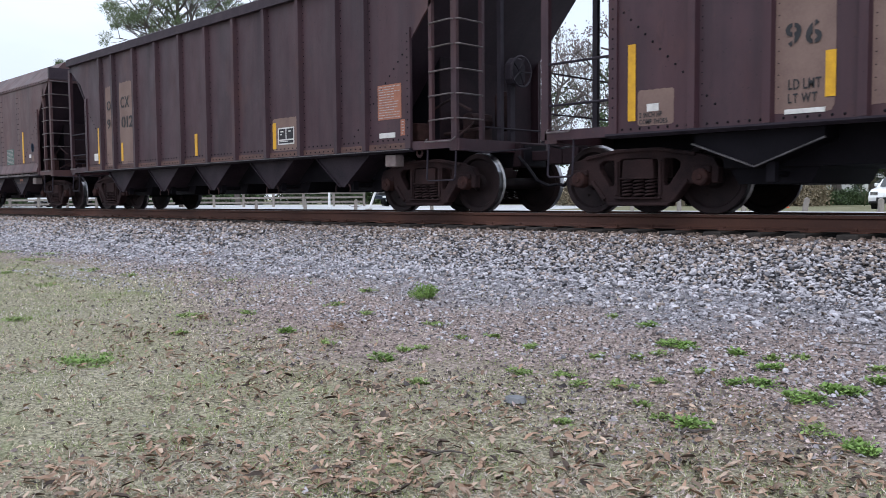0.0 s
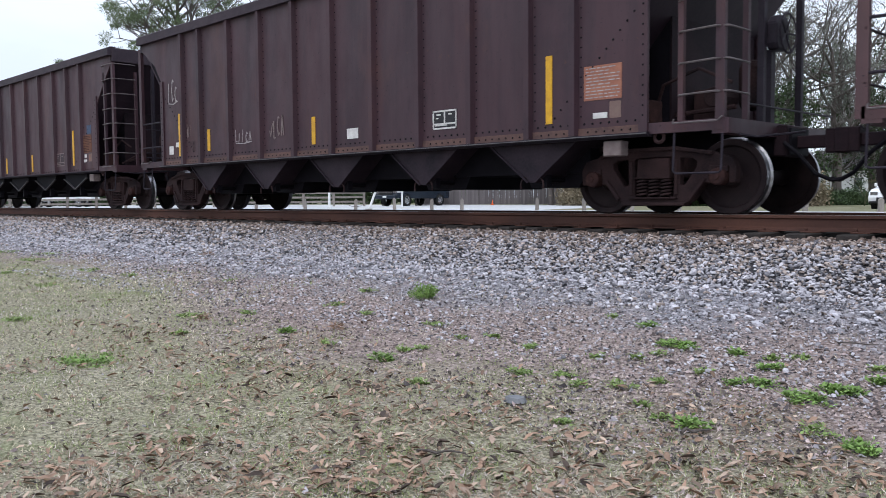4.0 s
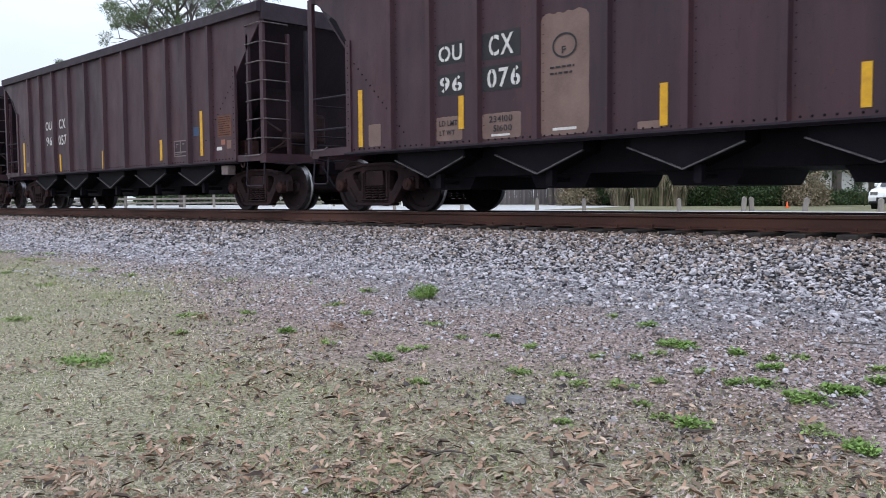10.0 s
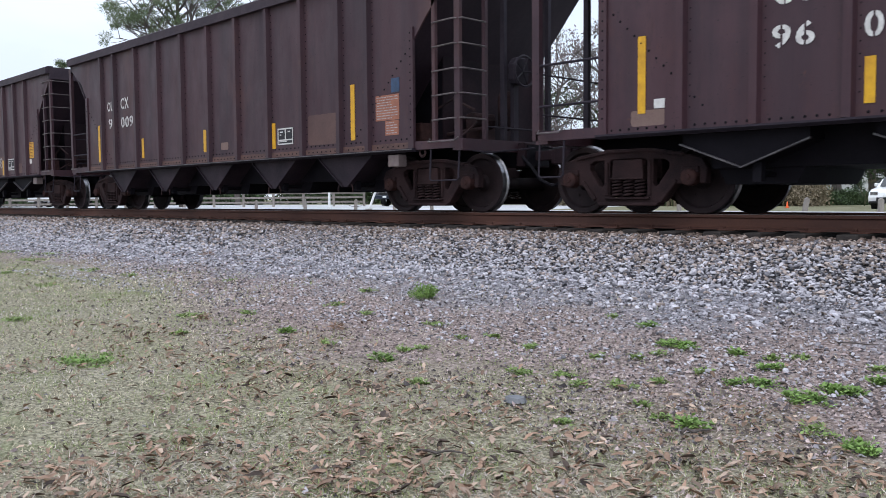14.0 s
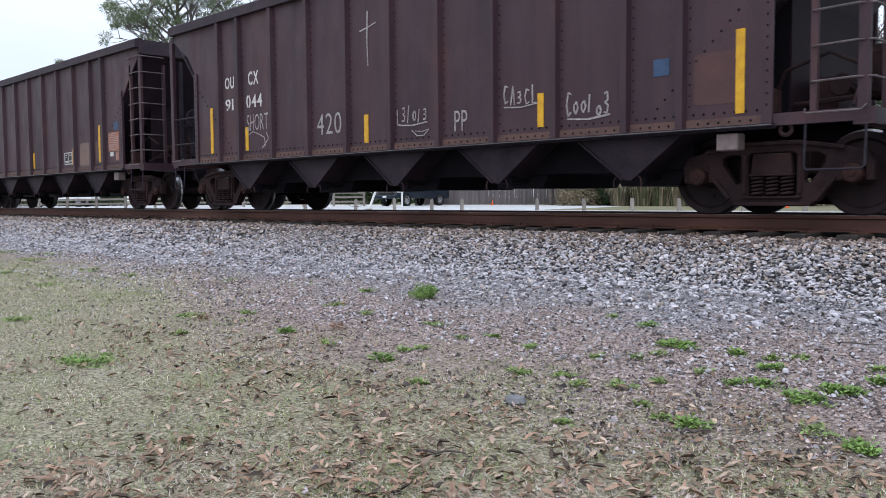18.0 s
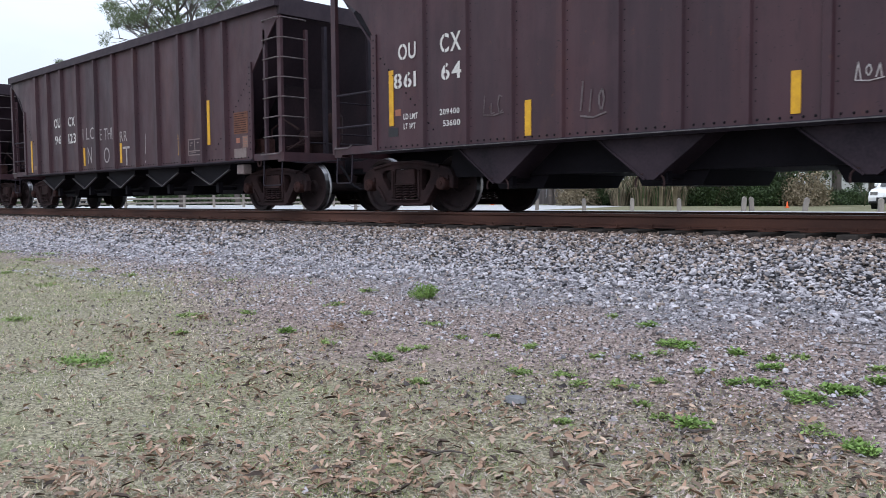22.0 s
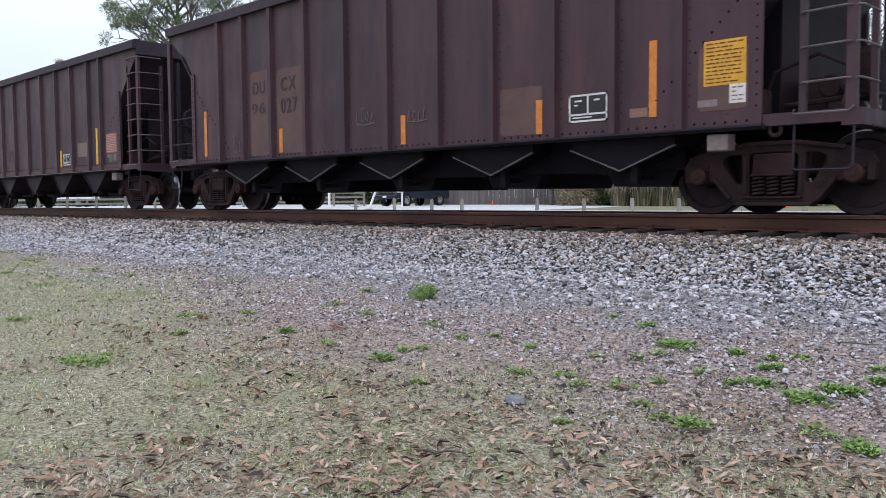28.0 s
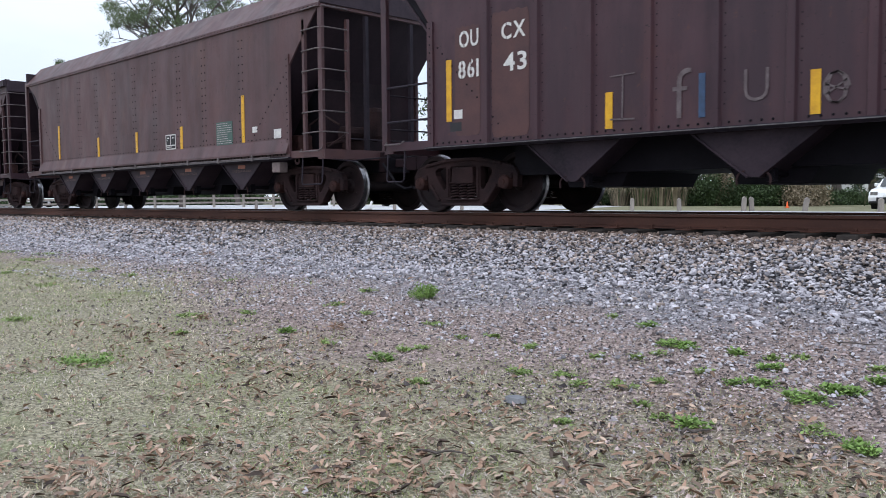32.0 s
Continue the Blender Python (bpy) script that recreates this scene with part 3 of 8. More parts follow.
def side_frame_mesh():
    """A cast side frame: an arch and a basket round a spring window, with a jaw over each axle."""
    half = [(0.40, 0.12), (0.53, 0.17), (0.68, 0.38), (0.775, 0.38), (0.78, 0.56), (1.0, 0.56), (1.005, 0.38), (1.09, 0.38), (1.10, 0.57), (1.03, 0.69), (0.80, 0.75), (0.55, 0.80), (0.30, 0.83)]
    eye = [(0.37, 0.70), (0.52, 0.695), (0.595, 0.65), (0.59, 0.58), (0.43, 0.36), (0.385, 0.36), (0.365, 0.40)]
    loops = [half + [(-u, z) for u, z in reversed(half)], eye, [(-u, z) for u, z in eye], [(-0.25, 0.20), (0.25, 0.20), (0.28, 0.24), (0.28, 0.68), (0.24, 0.71), (-0.24, 0.71), (-0.28, 0.68), (-0.28, 0.24)]]
    bm = bmesh.new()
    for loop in loops:
        vs = [bm.verts.new((u, -0.06, z)) for u, z in loop]
        for a, b in zip(vs, vs[1:] + vs[:1]):
            bm.edges.new((a, b))
    bmesh.ops.triangle_fill(bm, use_beauty=True, edges=bm.edges[:])
    out = bmesh.ops.extrude_face_region(bm, geom=bm.faces[:])
    bmesh.ops.translate(bm, vec=(0, 0.12, 0), verts=[e for e in out["geom"] if isinstance(e, bmesh.types.BMVert)])
    bm.verts.index_update()
    g = Geo().add([tuple(v.co) for v in bm.verts], [tuple(v.index for v in f.verts) for f in bm.faces])
    bm.free()
    # flanges that stand proud of the web, and the adapters over the bearings
    g.prism([(-0.44, 0.105), (0.44, 0.105), (0.46, 0.15), (-0.46, 0.15)], -0.10, 0.10).box(-0.34, 0.34, -0.11, 0.11, 0.19, 0.215)
    for s in (-1, 1):
        g.beam((s * 0.50, 0.185), (s * 0.70, 0.43), 0.05, -0.095, 0.08).beam((s * 0.32, 0.24), (s * 0.32, 0.68), 0.05, -0.085, 0.08)
        g.beam((s * 0.30, 0.815), (s * 0.80, 0.735), 0.05, -0.09, 0.08).box(s * 0.889 - 0.115, s * 0.889 + 0.115, -0.09, 0.06, 0.51, 0.59)
    g.beam((-0.32, 0.815), (0.32, 0.815), 0.05, -0.09, 0.08)
    return g.mesh("side_frame", "cast", bevel=0.010)


def spring_mesh():
    pts = [(0.066 * math.cos(i * 0.75), 0.066 * math.sin(i * 0.75), 0.225 * i / 44) for i in range(45)]
    return Geo().tube(pts, 0.0165, 5).mesh("spring", "cast", smooth=True)


PARTS = {"wheelset": wheelset_mesh(), "side_frame": side_frame_mesh(), "spring": spring_mesh(),
         "bearing_cap": Geo().lathe([(0.0, -0.10), (0.035, -0.10), (0.04, -0.088), (0.085, -0.085), (0.105, -0.07), (0.108, 0.06)], 16, "y").mesh("bearing_cap", "cap"),
         "bolster": Geo().prism([(-0.24, 0.445), (0.24, 0.445), (0.22, 0.70), (-0.22, 0.70)], -1.10, 1.10).box(-0.25, 0.25, -1.13, 1.13, 0.445, 0.47).box(-0.3, 0.3, -0.75, 0.75, 0.46, 0.76).mesh("bolster", "cast", bevel=0.01),
         "brake_beam": Geo().box(-0.06, 0.06, -0.72, 0.72, 0.33, 0.43).mesh("brake_beam", "grime")}


def truck(car, x):
    t = part("truck", PARTS["bolster"], "", car, "rusty cast steel freight truck")
    t.matrix_local = pose(x, 0, 0)
    for s in (-1, 1):
        f = part("side_frame", PARTS["side_frame"], "", t)
        f.matrix_local = pose(0, s * 1.02, 0)
        for k in (-0.172, 0.0, 0.172):
            part("spring", PARTS["spring"], "", t).matrix_local = pose(k, s * 1.05, 0.218)
        for e in (-0.889, 0.889):
            part("bearing_cap", PARTS["bearing_cap"], "", t).matrix_local = pose(e, s * 1.08, 0.457, 0, 0, 0 if s < 0 else 180)
    for e in (-1, 1):
        part("brake_beam", PARTS["brake_beam"], "", t).matrix_local = pose(e * 0.36, 0, 0)
        w = part("wheelset", PARTS["wheelset"], "", t, "brown steel wheels with polished treads on one axle")
        w.matrix_local = pose(e * 0.889, 0, 0.457)


def dots(u, z, r=0.014):
    """One low domed rivet head on the near side sheet."""
    y = -SIDE
    rim = [(u + r * math.cos(k * 1.0472), y, z + r * math.sin(k * 1.0472)) for k in range(6)]
    crown = [(u + 0.6 * r * math.cos(k * 1.0472), y - r * 0.6, z + 0.6 * r * math.sin(k * 1.0472)) for k in range(6)]
    return rim + crown, [(k, (k + 1) % 6, (k + 1) % 6 + 6, k + 6) for k in range(6)] + [tuple(range(6, 12))]


FONT = {}


def glyph(ch, bold, cut):
    """One character of the built-in font, with a stencil's bridge cut through it where it has one."""
    key = (ch, bold, cut)
    if key not in FONT:
        cu = bpy.data.curves.new("lettering", "FONT")
        cu.body, cu.size, cu.extrude, cu.offset, cu.resolution_u = ch, 1.0, 0.0, bold, 3
        ob = new("lettering", cu)
        dg = bpy.context.evaluated_depsgraph_get()
        me = bpy.data.meshes.new_from_object(ob.evaluated_get(dg))
        bpy.data.objects.remove(ob)
        bpy.data.curves.remove(cu)
        bm = bmesh.new()
        bm.from_mesh(me)
        bpy.data.meshes.remove(me)
        lo, hi = min(v.co.x for v in bm.verts), max(v.co.x for v in bm.verts)
        if cut and ch in "0689OQDCG":
            mid = (lo + hi) / 2
            for x in (mid - 0.027, mid + 0.027):
                bmesh.ops.bisect_plane(bm, geom=bm.verts[:] + bm.edges[:] + bm.faces[:], plane_co=(x, 0, 0), plane_no=(1, 0, 0))
            dead = [f for f in bm.faces if abs(f.calc_center_median().x - mid) < 0.027]
            bmesh.ops.delete(bm, geom=dead, context="FACES")
        bm.verts.index_update()
        FONT[key] = (np.array([tuple(v.co) for v in bm.verts]) - np.array([lo, 0, 0]), [tuple(v.index for v in f.verts) for f in bm.faces], hi - lo)
        bm.free()
    return FONT[key]


def text_mesh(text, bold, cut=False):
    """A line of text as arrays of vertices and faces."""
    vs, fs, x, n = [], [], 0.0, 0
    for ch in text:
        if ch == " ":
            x += 0.30
            continue
        v, f, w = glyph(ch, bold, cut)
        vs.append(v + np.array([x, 0, 0]))
        fs += [tuple(i + n for i in q) for q in f]
        n += len(v)
        x += w + 0.11
    return np.concatenate(vs), fs


RIBS = {"rib96": [-5.04, -4.16, -3.19, -2.12, -1.01, 0.08, 1.22, 2.31, 3.38, 4.30, 5.21],
        "rib91": [-5.17, -4.43, -3.29, -2.17, -1.08, 0.03, 1.11, 2.20, 3.28, 4.35, 5.10],
        "rib86": [-5.00, -4.1, -3.24, -2.39, -1.53, -0.68, 0.13, 0.99, 1.83, 2.64, 3.48, 4.3, 5.22],
        "smooth": []}
PAINT = {"rib96": "oxide", "rib91": "plum", "rib86": "oxide", "smooth": "umber"}


def hopper_car(kind):
    """One open-top hopper car of a kind, with all the parts that its kind shares."""
    paint = PAINT[kind]
    car = thing("hopper_car", "brown ribbed steel coal hopper car on the rails", "train car", "cars of the coal train")
    flat = kind == "smooth"
    top = 3.55 if flat else 3.80
    for s in (-1, 1):
        y0, y1 = (-SIDE, -SIDE + 0.03) if s < 0 else (SIDE - 0.03, SIDE)
        cut = 2.85 if s < 0 else 3.02
        fx = 0.14 if kind == "rib86" else 0.0
        g = Geo().prism([(-6.17, 1.0), (6.17 + fx, 1.0), (6.17 + fx, cut - 0.2), (6.45 + fx, cut + 0.12), (7.06 + fx * 2, cut + 0.72), (7.08 + fx * 2, top), (-7.08, top), (-7.06, cut + 0.78), (-6.45, cut + 0.38), (-6.17, cut)], y0, y1)
        part("side_sheet", g, paint, car)
        out = s * SIDE
        for e in (-1, 1):
            ex = e * 6.12 + (fx if e > 0 else 0.0)
            g = Geo().box(ex - 0.06, ex + 0.06, min(out, out + s * 0.03), max(out, out + s * 0.03), 1.002, cut)
            part("end_post", g, paint, car)
        if not flat:
            g = Geo().prism([(out - s * 0.10, 3.76), (out + s * 0.10, 3.76), (out + s * 0.10, 3.93), (out + s * 0.03, 3.97), (out - s * 0.10, 3.97)], -7.12, 7.12, "x")
            part("top_chord", g, "toprail", car, "dark brown steel top rail")
        else:
            g = Geo().prism([(out, 3.55), (out + s * 0.035, 3.55), (out + s * 0.035, 3.62), (out - s * 0.42, 4.12), (out - s * 0.47, 4.12), (out, 3.60)], -7.12, 7.12, "x")
            part("hatch_cover", g, paint, car, "sloping brown top cover along the side")
        g = Geo().prism([(out - s * 0.06, 0.945), (out + s * 0.02, 0.945), (out + s * 0.075, 0.975), (out + s * 0.075, 0.998), (out - s * 0.06, 0.998)], -6.2, 6.2 + fx, "x")
        part("side_sill", g, "chord", car, "dark steel lower side rail")
        if kind != "rib96" and s < 0:
            # thin pale strip: a highlight painted along the sill
            part("sill_edge", Geo().box(-6.2, 6.2 + fx, out - 0.079, out - 0.073, 0.974, 0.988), "edge", car, "pale painted highlight on the lower edge")
        for u in RIBS[kind]:
            tall = 0.045 if kind == "rib86" else 0.075
            g = Geo().prism([(u - 0.065, out), (u - 0.045, out + s * tall), (u + 0.045, out + s * tall), (u + 0.065, out)], 1.002, 3.765, "z")
            part("rib", g, paint, car)
    # rivet rows on the near side
    g = Geo()
    u = -6.0
    while u < 6.05:
        if not any(abs(u - r) < 0.08 for r in RIBS[kind]):
            g.add(*dots(u, 1.15 if kind == "rib91" else 1.045, 0.017))
            if kind == "rib91":
                g.add(*[[(p[0], p[1] - 0.006, p[2]) for p in dots(u + 0.06, 1.045, 0.015)[0]], dots(0, 0)[1]])
        u += 0.125
    for e in (-1, 1):
        for k in range(14):
            g.add(*[[(p[0], p[1] - 0.03, p[2]) for p in dots(e * 6.12, 1.2 + 0.12 * k)[0]], dots(0, 0)[1]])
        for k in range(13):
            if not any(abs(e * (5.98 - 0.1 * k) - r) < 0.085 for r in RIBS[kind]):
                g.add(*dots(e * (5.98 - 0.1 * k), 2.46 - 0.1 * k, 0.017))
    for r in RIBS[kind]:
        for k in range(20):
            g.add(*dots(r + 0.10, 1.25 + 0.125 * k, 0.013 if kind == "rib91" else 0.010))
    if flat:
        for r in (-4.81, -3.41, -2.34, -1.28, -0.20, 0.83, 1.95, 3.03, 4.47):
            for k in range(13):
                g.add(*dots(r, 1.45 + 0.155 * k, 0.016))
                g.add(*dots(r + 0.13, 1.45 + 0.155 * k, 0.016))
        for k in range(84):
            g.add(*dots(-5.9 + 0.142 * k, 1.365, 0.013))
        for k in range(110):
            g.add(*[[(p[0], p[1] - 0.036, p[2]) for p in dots(-6.9 + 0.127 * k, 3.585, 0.013)[0]], dots(0, 0)[1]])
    tagged(part("rivet_heading", g, "grime", car, "dark rivet heads"), kind="stuff")
    if kind == "rib91":
        part("rust_band", Geo().box(-6.05, 6.05, -SIDE - 0.006, -SIDE, 1.002, 1.095), "band", car, "rubbed rust-brown riveted lower band")
    if flat:
        part("side_channel", Geo().prism([(-SIDE, 1.33), (-SIDE - 0.085, 1.10), (-SIDE - 0.085, 1.06), (-SIDE, 1.06)], -6.15, 6.15, "x"), "umber", car, "scuffed steel channel along the side")
        g = Geo().tube([(-5.6, -SIDE - 0.06, 1.0), (5.6, -SIDE - 0.06, 1.0)], 0.022, 6)
        for k in range(9):
            g.box(-5.0 + k * 1.25 - 0.03, -5.0 + k * 1.25 + 0.03, -SIDE - 0.09, -SIDE, 0.96, 1.07)
        part("operating_rod", g, "rod", car, "long steel rod under the side")
        for e in (-1, 1):
            g = Geo().prism([(-SIDE, 3.56), (SIDE, 3.56), (SIDE - 0.47, 4.12), (-SIDE + 0.47, 4.12)], min(e * 7.04, e * 7.115), max(e * 7.04, e * 7.115), "x")
            part("cover_end", g, paint, car, "closed end of the top cover")
        part("roof_sheet", Geo().box(-7.1, 7.1, -SIDE + 0.44, SIDE - 0.44, 4.09, 4.115), paint, car)
    # end slope sheets, end walls and the load bed between
    for e in (-1, 1):
        # the recess shade is partly painted into these plates
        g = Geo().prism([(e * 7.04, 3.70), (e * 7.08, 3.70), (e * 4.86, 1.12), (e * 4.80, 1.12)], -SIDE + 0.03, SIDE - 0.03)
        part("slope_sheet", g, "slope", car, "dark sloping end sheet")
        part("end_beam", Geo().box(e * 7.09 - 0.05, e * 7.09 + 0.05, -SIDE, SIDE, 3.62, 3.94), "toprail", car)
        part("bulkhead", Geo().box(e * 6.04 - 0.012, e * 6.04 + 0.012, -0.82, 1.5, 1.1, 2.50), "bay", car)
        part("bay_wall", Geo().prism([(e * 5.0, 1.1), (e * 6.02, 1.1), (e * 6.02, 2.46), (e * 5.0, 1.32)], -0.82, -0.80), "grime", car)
        g = Geo().box(min(e * 6.17, e * 7.16), max(e * 6.17, e * 7.16), -SIDE - 0.005, -SIDE + 0.07, 0.97, 1.10).box(min(e * 6.17, e * 7.16), max(e * 6.17, e * 7.16), SIDE - 0.07, SIDE, 0.97, 1.10)
        g.box(min(e * 7.0, e * 7.2), max(e * 7.0, e * 7.2), -SIDE, SIDE, 0.93, 1.10)
        part("end_sill", g, paint, car)
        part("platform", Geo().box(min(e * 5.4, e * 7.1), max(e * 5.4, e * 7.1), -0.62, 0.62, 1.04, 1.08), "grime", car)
        for y in (-0.55, 0.55):
            part("end_stanchion", Geo().box(e * 7.1 - 0.04, e * 7.1 + 0.04, y - 0.035, y + 0.035, 1.1, 3.52), "chord", car)
    part("coal_load", Geo().prism([(-6.7, 3.3), (-5.9, 3.62), (5.9, 3.62), (6.7, 3.3), (5.4, 1.9), (-5.4, 1.9)], -SIDE + 0.04, SIDE - 0.04), "grime", car, "black coal heaped inside")
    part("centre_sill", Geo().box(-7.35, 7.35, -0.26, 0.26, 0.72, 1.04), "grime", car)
    # hopper chutes
    deep = kind != "rib96"
    mids = [-3.60, -1.14, 1.38, 3.88] if kind == "rib86" else [-4.37, -2.23, -0.04, 2.14, 4.30]
    for m in mids:
        if deep:
            g = Geo().prism([(m - 0.80, 1.0), (m + 0.80, 1.0), (m + 0.07, 0.43), (m - 0.07, 0.43)], -SIDE + 0.12, SIDE - 0.12)
            ch = part("hopper_chute", g, "toprail" if flat else "chute", car, "grey coal-dusted hopper chute")
            g = Geo()
            for s in (-1, 1):
                g.beam((m + s * 0.80, 0.99), (m + s * 0.06, 0.43), 0.022, -SIDE + 0.09, -SIDE + 0.12)
            part("chute_flange", g, "chute", ch)
            if flat:
                part("warning_label", Geo().box(m - 0.13, m + 0.13, -SIDE + 0.115, -SIDE + 0.12, 0.84, 0.91), "redboard", ch, "small faded orange label")
                v, f = text_mesh("STAND CLEAR OF DOORS", 0.0)
                lo, hi = v.min(0), v.max(0)
                q = (v - lo) / np.maximum(hi - lo, 0.001)
                part("stencil_lettering", Geo().add([(m - 0.36 + a[0] * 0.72, -SIDE + 0.114, 0.77 + a[1] * 0.045) for a in q], f), "panel", ch, "small pale stencilled warning")
        else:
            # the near-black colour holds part of the shade beneath the sill
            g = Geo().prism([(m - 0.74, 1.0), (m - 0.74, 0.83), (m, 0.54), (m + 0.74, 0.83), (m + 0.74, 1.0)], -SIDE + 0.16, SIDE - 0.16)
            ch = part("hopper_chute", g, "grime", car, "coal-grimed hopper chute with shade in its colour")
            g = Geo()
            for s in (-1, 1):
                g.beam((m + s * 0.76, 0.835), (m, 0.545), 0.018, -SIDE + 0.11, -SIDE + 0.16)
            part("chute_flange", g, "edge", ch, "steel flange with its lit edge in the colour")
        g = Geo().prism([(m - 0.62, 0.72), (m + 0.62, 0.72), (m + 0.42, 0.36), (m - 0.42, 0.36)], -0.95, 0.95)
        part("discharge_door", g, "grime", ch, "discharge door with shade in its black colour")
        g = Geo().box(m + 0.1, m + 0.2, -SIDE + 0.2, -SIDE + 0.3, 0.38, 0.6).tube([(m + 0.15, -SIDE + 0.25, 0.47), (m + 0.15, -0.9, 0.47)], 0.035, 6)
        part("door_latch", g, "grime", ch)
        if deep:
            for s in (-1, 1):
                arc = [(m + s * (0.10 + 0.10 * math.sin(k * 0.5)), -SIDE + 0.12, 0.50 - 0.11 * (1 - math.cos(k * 0.5))) for k in range(5)]
                part("latch_hook", Geo().tube([Vector(q) for q in arc], 0.013, 5), "cast", ch)
    part("hopper_side", Geo().box(-4.95, 4.95, -1.02, 1.02, 0.55, 1.06), "grime", car, "hopper bay framing with shade in its black colour")
    # forward end: ladder round the near corner
    for y, u in ((-SIDE + 0.03, 6.60), (-SIDE + 0.03, 7.09), (-SIDE + 0.58, 7.12)):
        w = 0.055 if u == 7.09 else 0.034
        part("ladder_stile", Geo().box(u - w, u + w, y - 0.03, y + 0.03, 0.98, 3.60 if u == 7.09 else 3.4), paint, car)
    for k in range(7):
        z = 1.40 + 0.36 * k
        part("ladder_rung", Geo().tube([(6.58, -SIDE + 0.0, z - 0.01), (6.62, -SIDE - 0.05, z - 0.01), (7.05, -SIDE - 0.05, z), (7.09, -SIDE, z)], 0.0125, 6), "rod", car)
        part("ladder_rung", Geo().tube([(7.13, -SIDE, z), (7.18, -SIDE + 0.04, z), (7.18, -SIDE + 0.54, z), (7.13, -SIDE + 0.58, z)], 0.0125, 6), "rod", car)
    for u0, u1 in ((6.52, 7.12), (-7.14, -6.74)):
        g = Geo().tube([(u0, -SIDE + 0.02, 0.98), (u0, -SIDE - 0.01, 0.52), (u0 + 0.03, -SIDE - 0.01, 0.49), (u1 - 0.03, -SIDE - 0.01, 0.49), (u1, -SIDE - 0.01, 0.52), (u1, -SIDE + 0.02, 0.98)], 0.014, 6)
        part("step_stirrup", g, "chord", car, "bent steel step")
        part("grab_iron", Geo().tube([(u0, -SIDE, 1.12), (u0 + 0.02, -SIDE - 0.07, 1.07), (u1 - 0.02, -SIDE - 0.07, 1.07), (u1, -SIDE, 1.12)], 0.012, 6), "rod", car)
    # rear end: open platform with rails
    part("corner_post", Geo().box(-7.26, -7.14, -SIDE, -SIDE + 0.07, 0.98, 3.70), paint, car)
    part("corner_post", Geo().box(-7.19, -7.13, SIDE - 0.06, SIDE, 0.98, 3.62), "chord", car)
    for z in (1.43, 1.97):
        part("handrail", Geo().tube([(-7.16, -SIDE + 0.02, z), (-6.17, -SIDE + 0.02, z)], 0.017, 6), "chord", car)
        part("handrail", Geo().tube([(-7.16, SIDE - 0.02, z), (-6.17, SIDE - 0.02, z)], 0.014, 6), "chord", car)
        part("handrail", Geo().tube([(-7.17, -SIDE, z - 0.1), (-7.17, SIDE, z - 0.1)], 0.014, 6), "chord", car)
    part("handrail", Geo().tube([(7.13, -SIDE + 0.58, 1.3), (7.13, SIDE, 1.3)], 0.014, 6), "chord", car)
    # brake gear
    tank = Geo().lathe([(0.0, -0.55), (0.15, -0.53), (0.2, -0.45), (0.2, 0.45), (0.15, 0.53), (0.0, 0.55)], 16, "y", (-6.35, 0.15, 1.42))
    part("air_reservoir", tank, "grime", car, "dark cylindrical air reservoir", smooth=True)
    if kind == "rib91":
        g = Geo().prism([(-0.42, 1.98), (-0.16, 1.98), (-0.10, 2.06), (-0.10, 2.30), (-0.18, 2.40), (-0.36, 2.40), (-0.46, 2.30), (-0.46, 2.06)], 7.10, 7.24, "x")
        box_ = part("hand_brake_housing", g, "chord", car, "dark cast hand brake housing", bevel=0.02)
        g = Geo().lathe([(0.235, -0.012), (0.255, 0.0), (0.235, 0.012), (0.215, 0.0), (0.235, -0.012)], 20, "x", (7.30, -0.28, 2.18))
        for k in range(5):
            a = k * 1.257
            g.tube([(7.27, -0.28, 2.18), (7.30, -0.28 + 0.23 * math.cos(a), 2.18 + 0.23 * math.sin(a))], 0.012, 5)
        part("hand_brake_wheel", g, "chord", box_, "spoked steel hand brake wheel")
        part("brake_stand", Geo().box(7.05, 7.12, -0.33, -0.22, 1.1, 2.0), "chord", car)
    g = Geo().box(6.1, 6.4, -0.35, 0.05, 1.1, 1.6).lathe([(0.0, -0.2), (0.13, -0.2), (0.13, 0.25), (0.0, 0.25)], 12, "y", (6.55, -0.5, 1.45)).tube([(6.5, -0.45, 1.5), (6.8, -0.9, 1.35), (6.9, -1.3, 1.15)], 0.02, 5)
    g.lathe([(0.0, 1.3), (0.13, 1.33), (0.16, 1.4), (0.16, 1.85), (0.12, 1.93), (0.0, 1.95)], 14, "z", (6.75, -0.05, 0.0))
    part("brake_valve", g, "cast", car, "dark pipe bracket and brake valve", bevel=0.015)
    part("retainer_box", Geo().box(5.78, 6.02, -1.30, -0.98, 1.14, 1.42), "cap", car, "rusty steel box in the end bay", bevel=0.015)
    g = Geo().tube([(5.9, -1.0, 1.2), (6.1, -1.1, 1.6), (6.6, -1.15, 1.75), (7.0, -1.1, 1.55)], 0.022, 6).tube([(5.8, -0.7, 1.25), (6.9, -0.8, 1.3)], 0.03, 6)
    part("brake_pipe", g, "cast", car)
    part("jacking_pad", Geo().box(5.52, 5.78, -SIDE + 0.02, -SIDE + 0.2, 0.73, 0.92), "grey", car, "pale grey jacking pad", bevel=0.012)
    part("lifting_ring", Geo().lathe([(0.06, -0.015), (0.085, 0.0), (0.06, 0.015), (0.04, 0.0), (0.06, -0.015)], 14, "y", (6.3, -SIDE + 0.05, 0.93)), "cast", car)
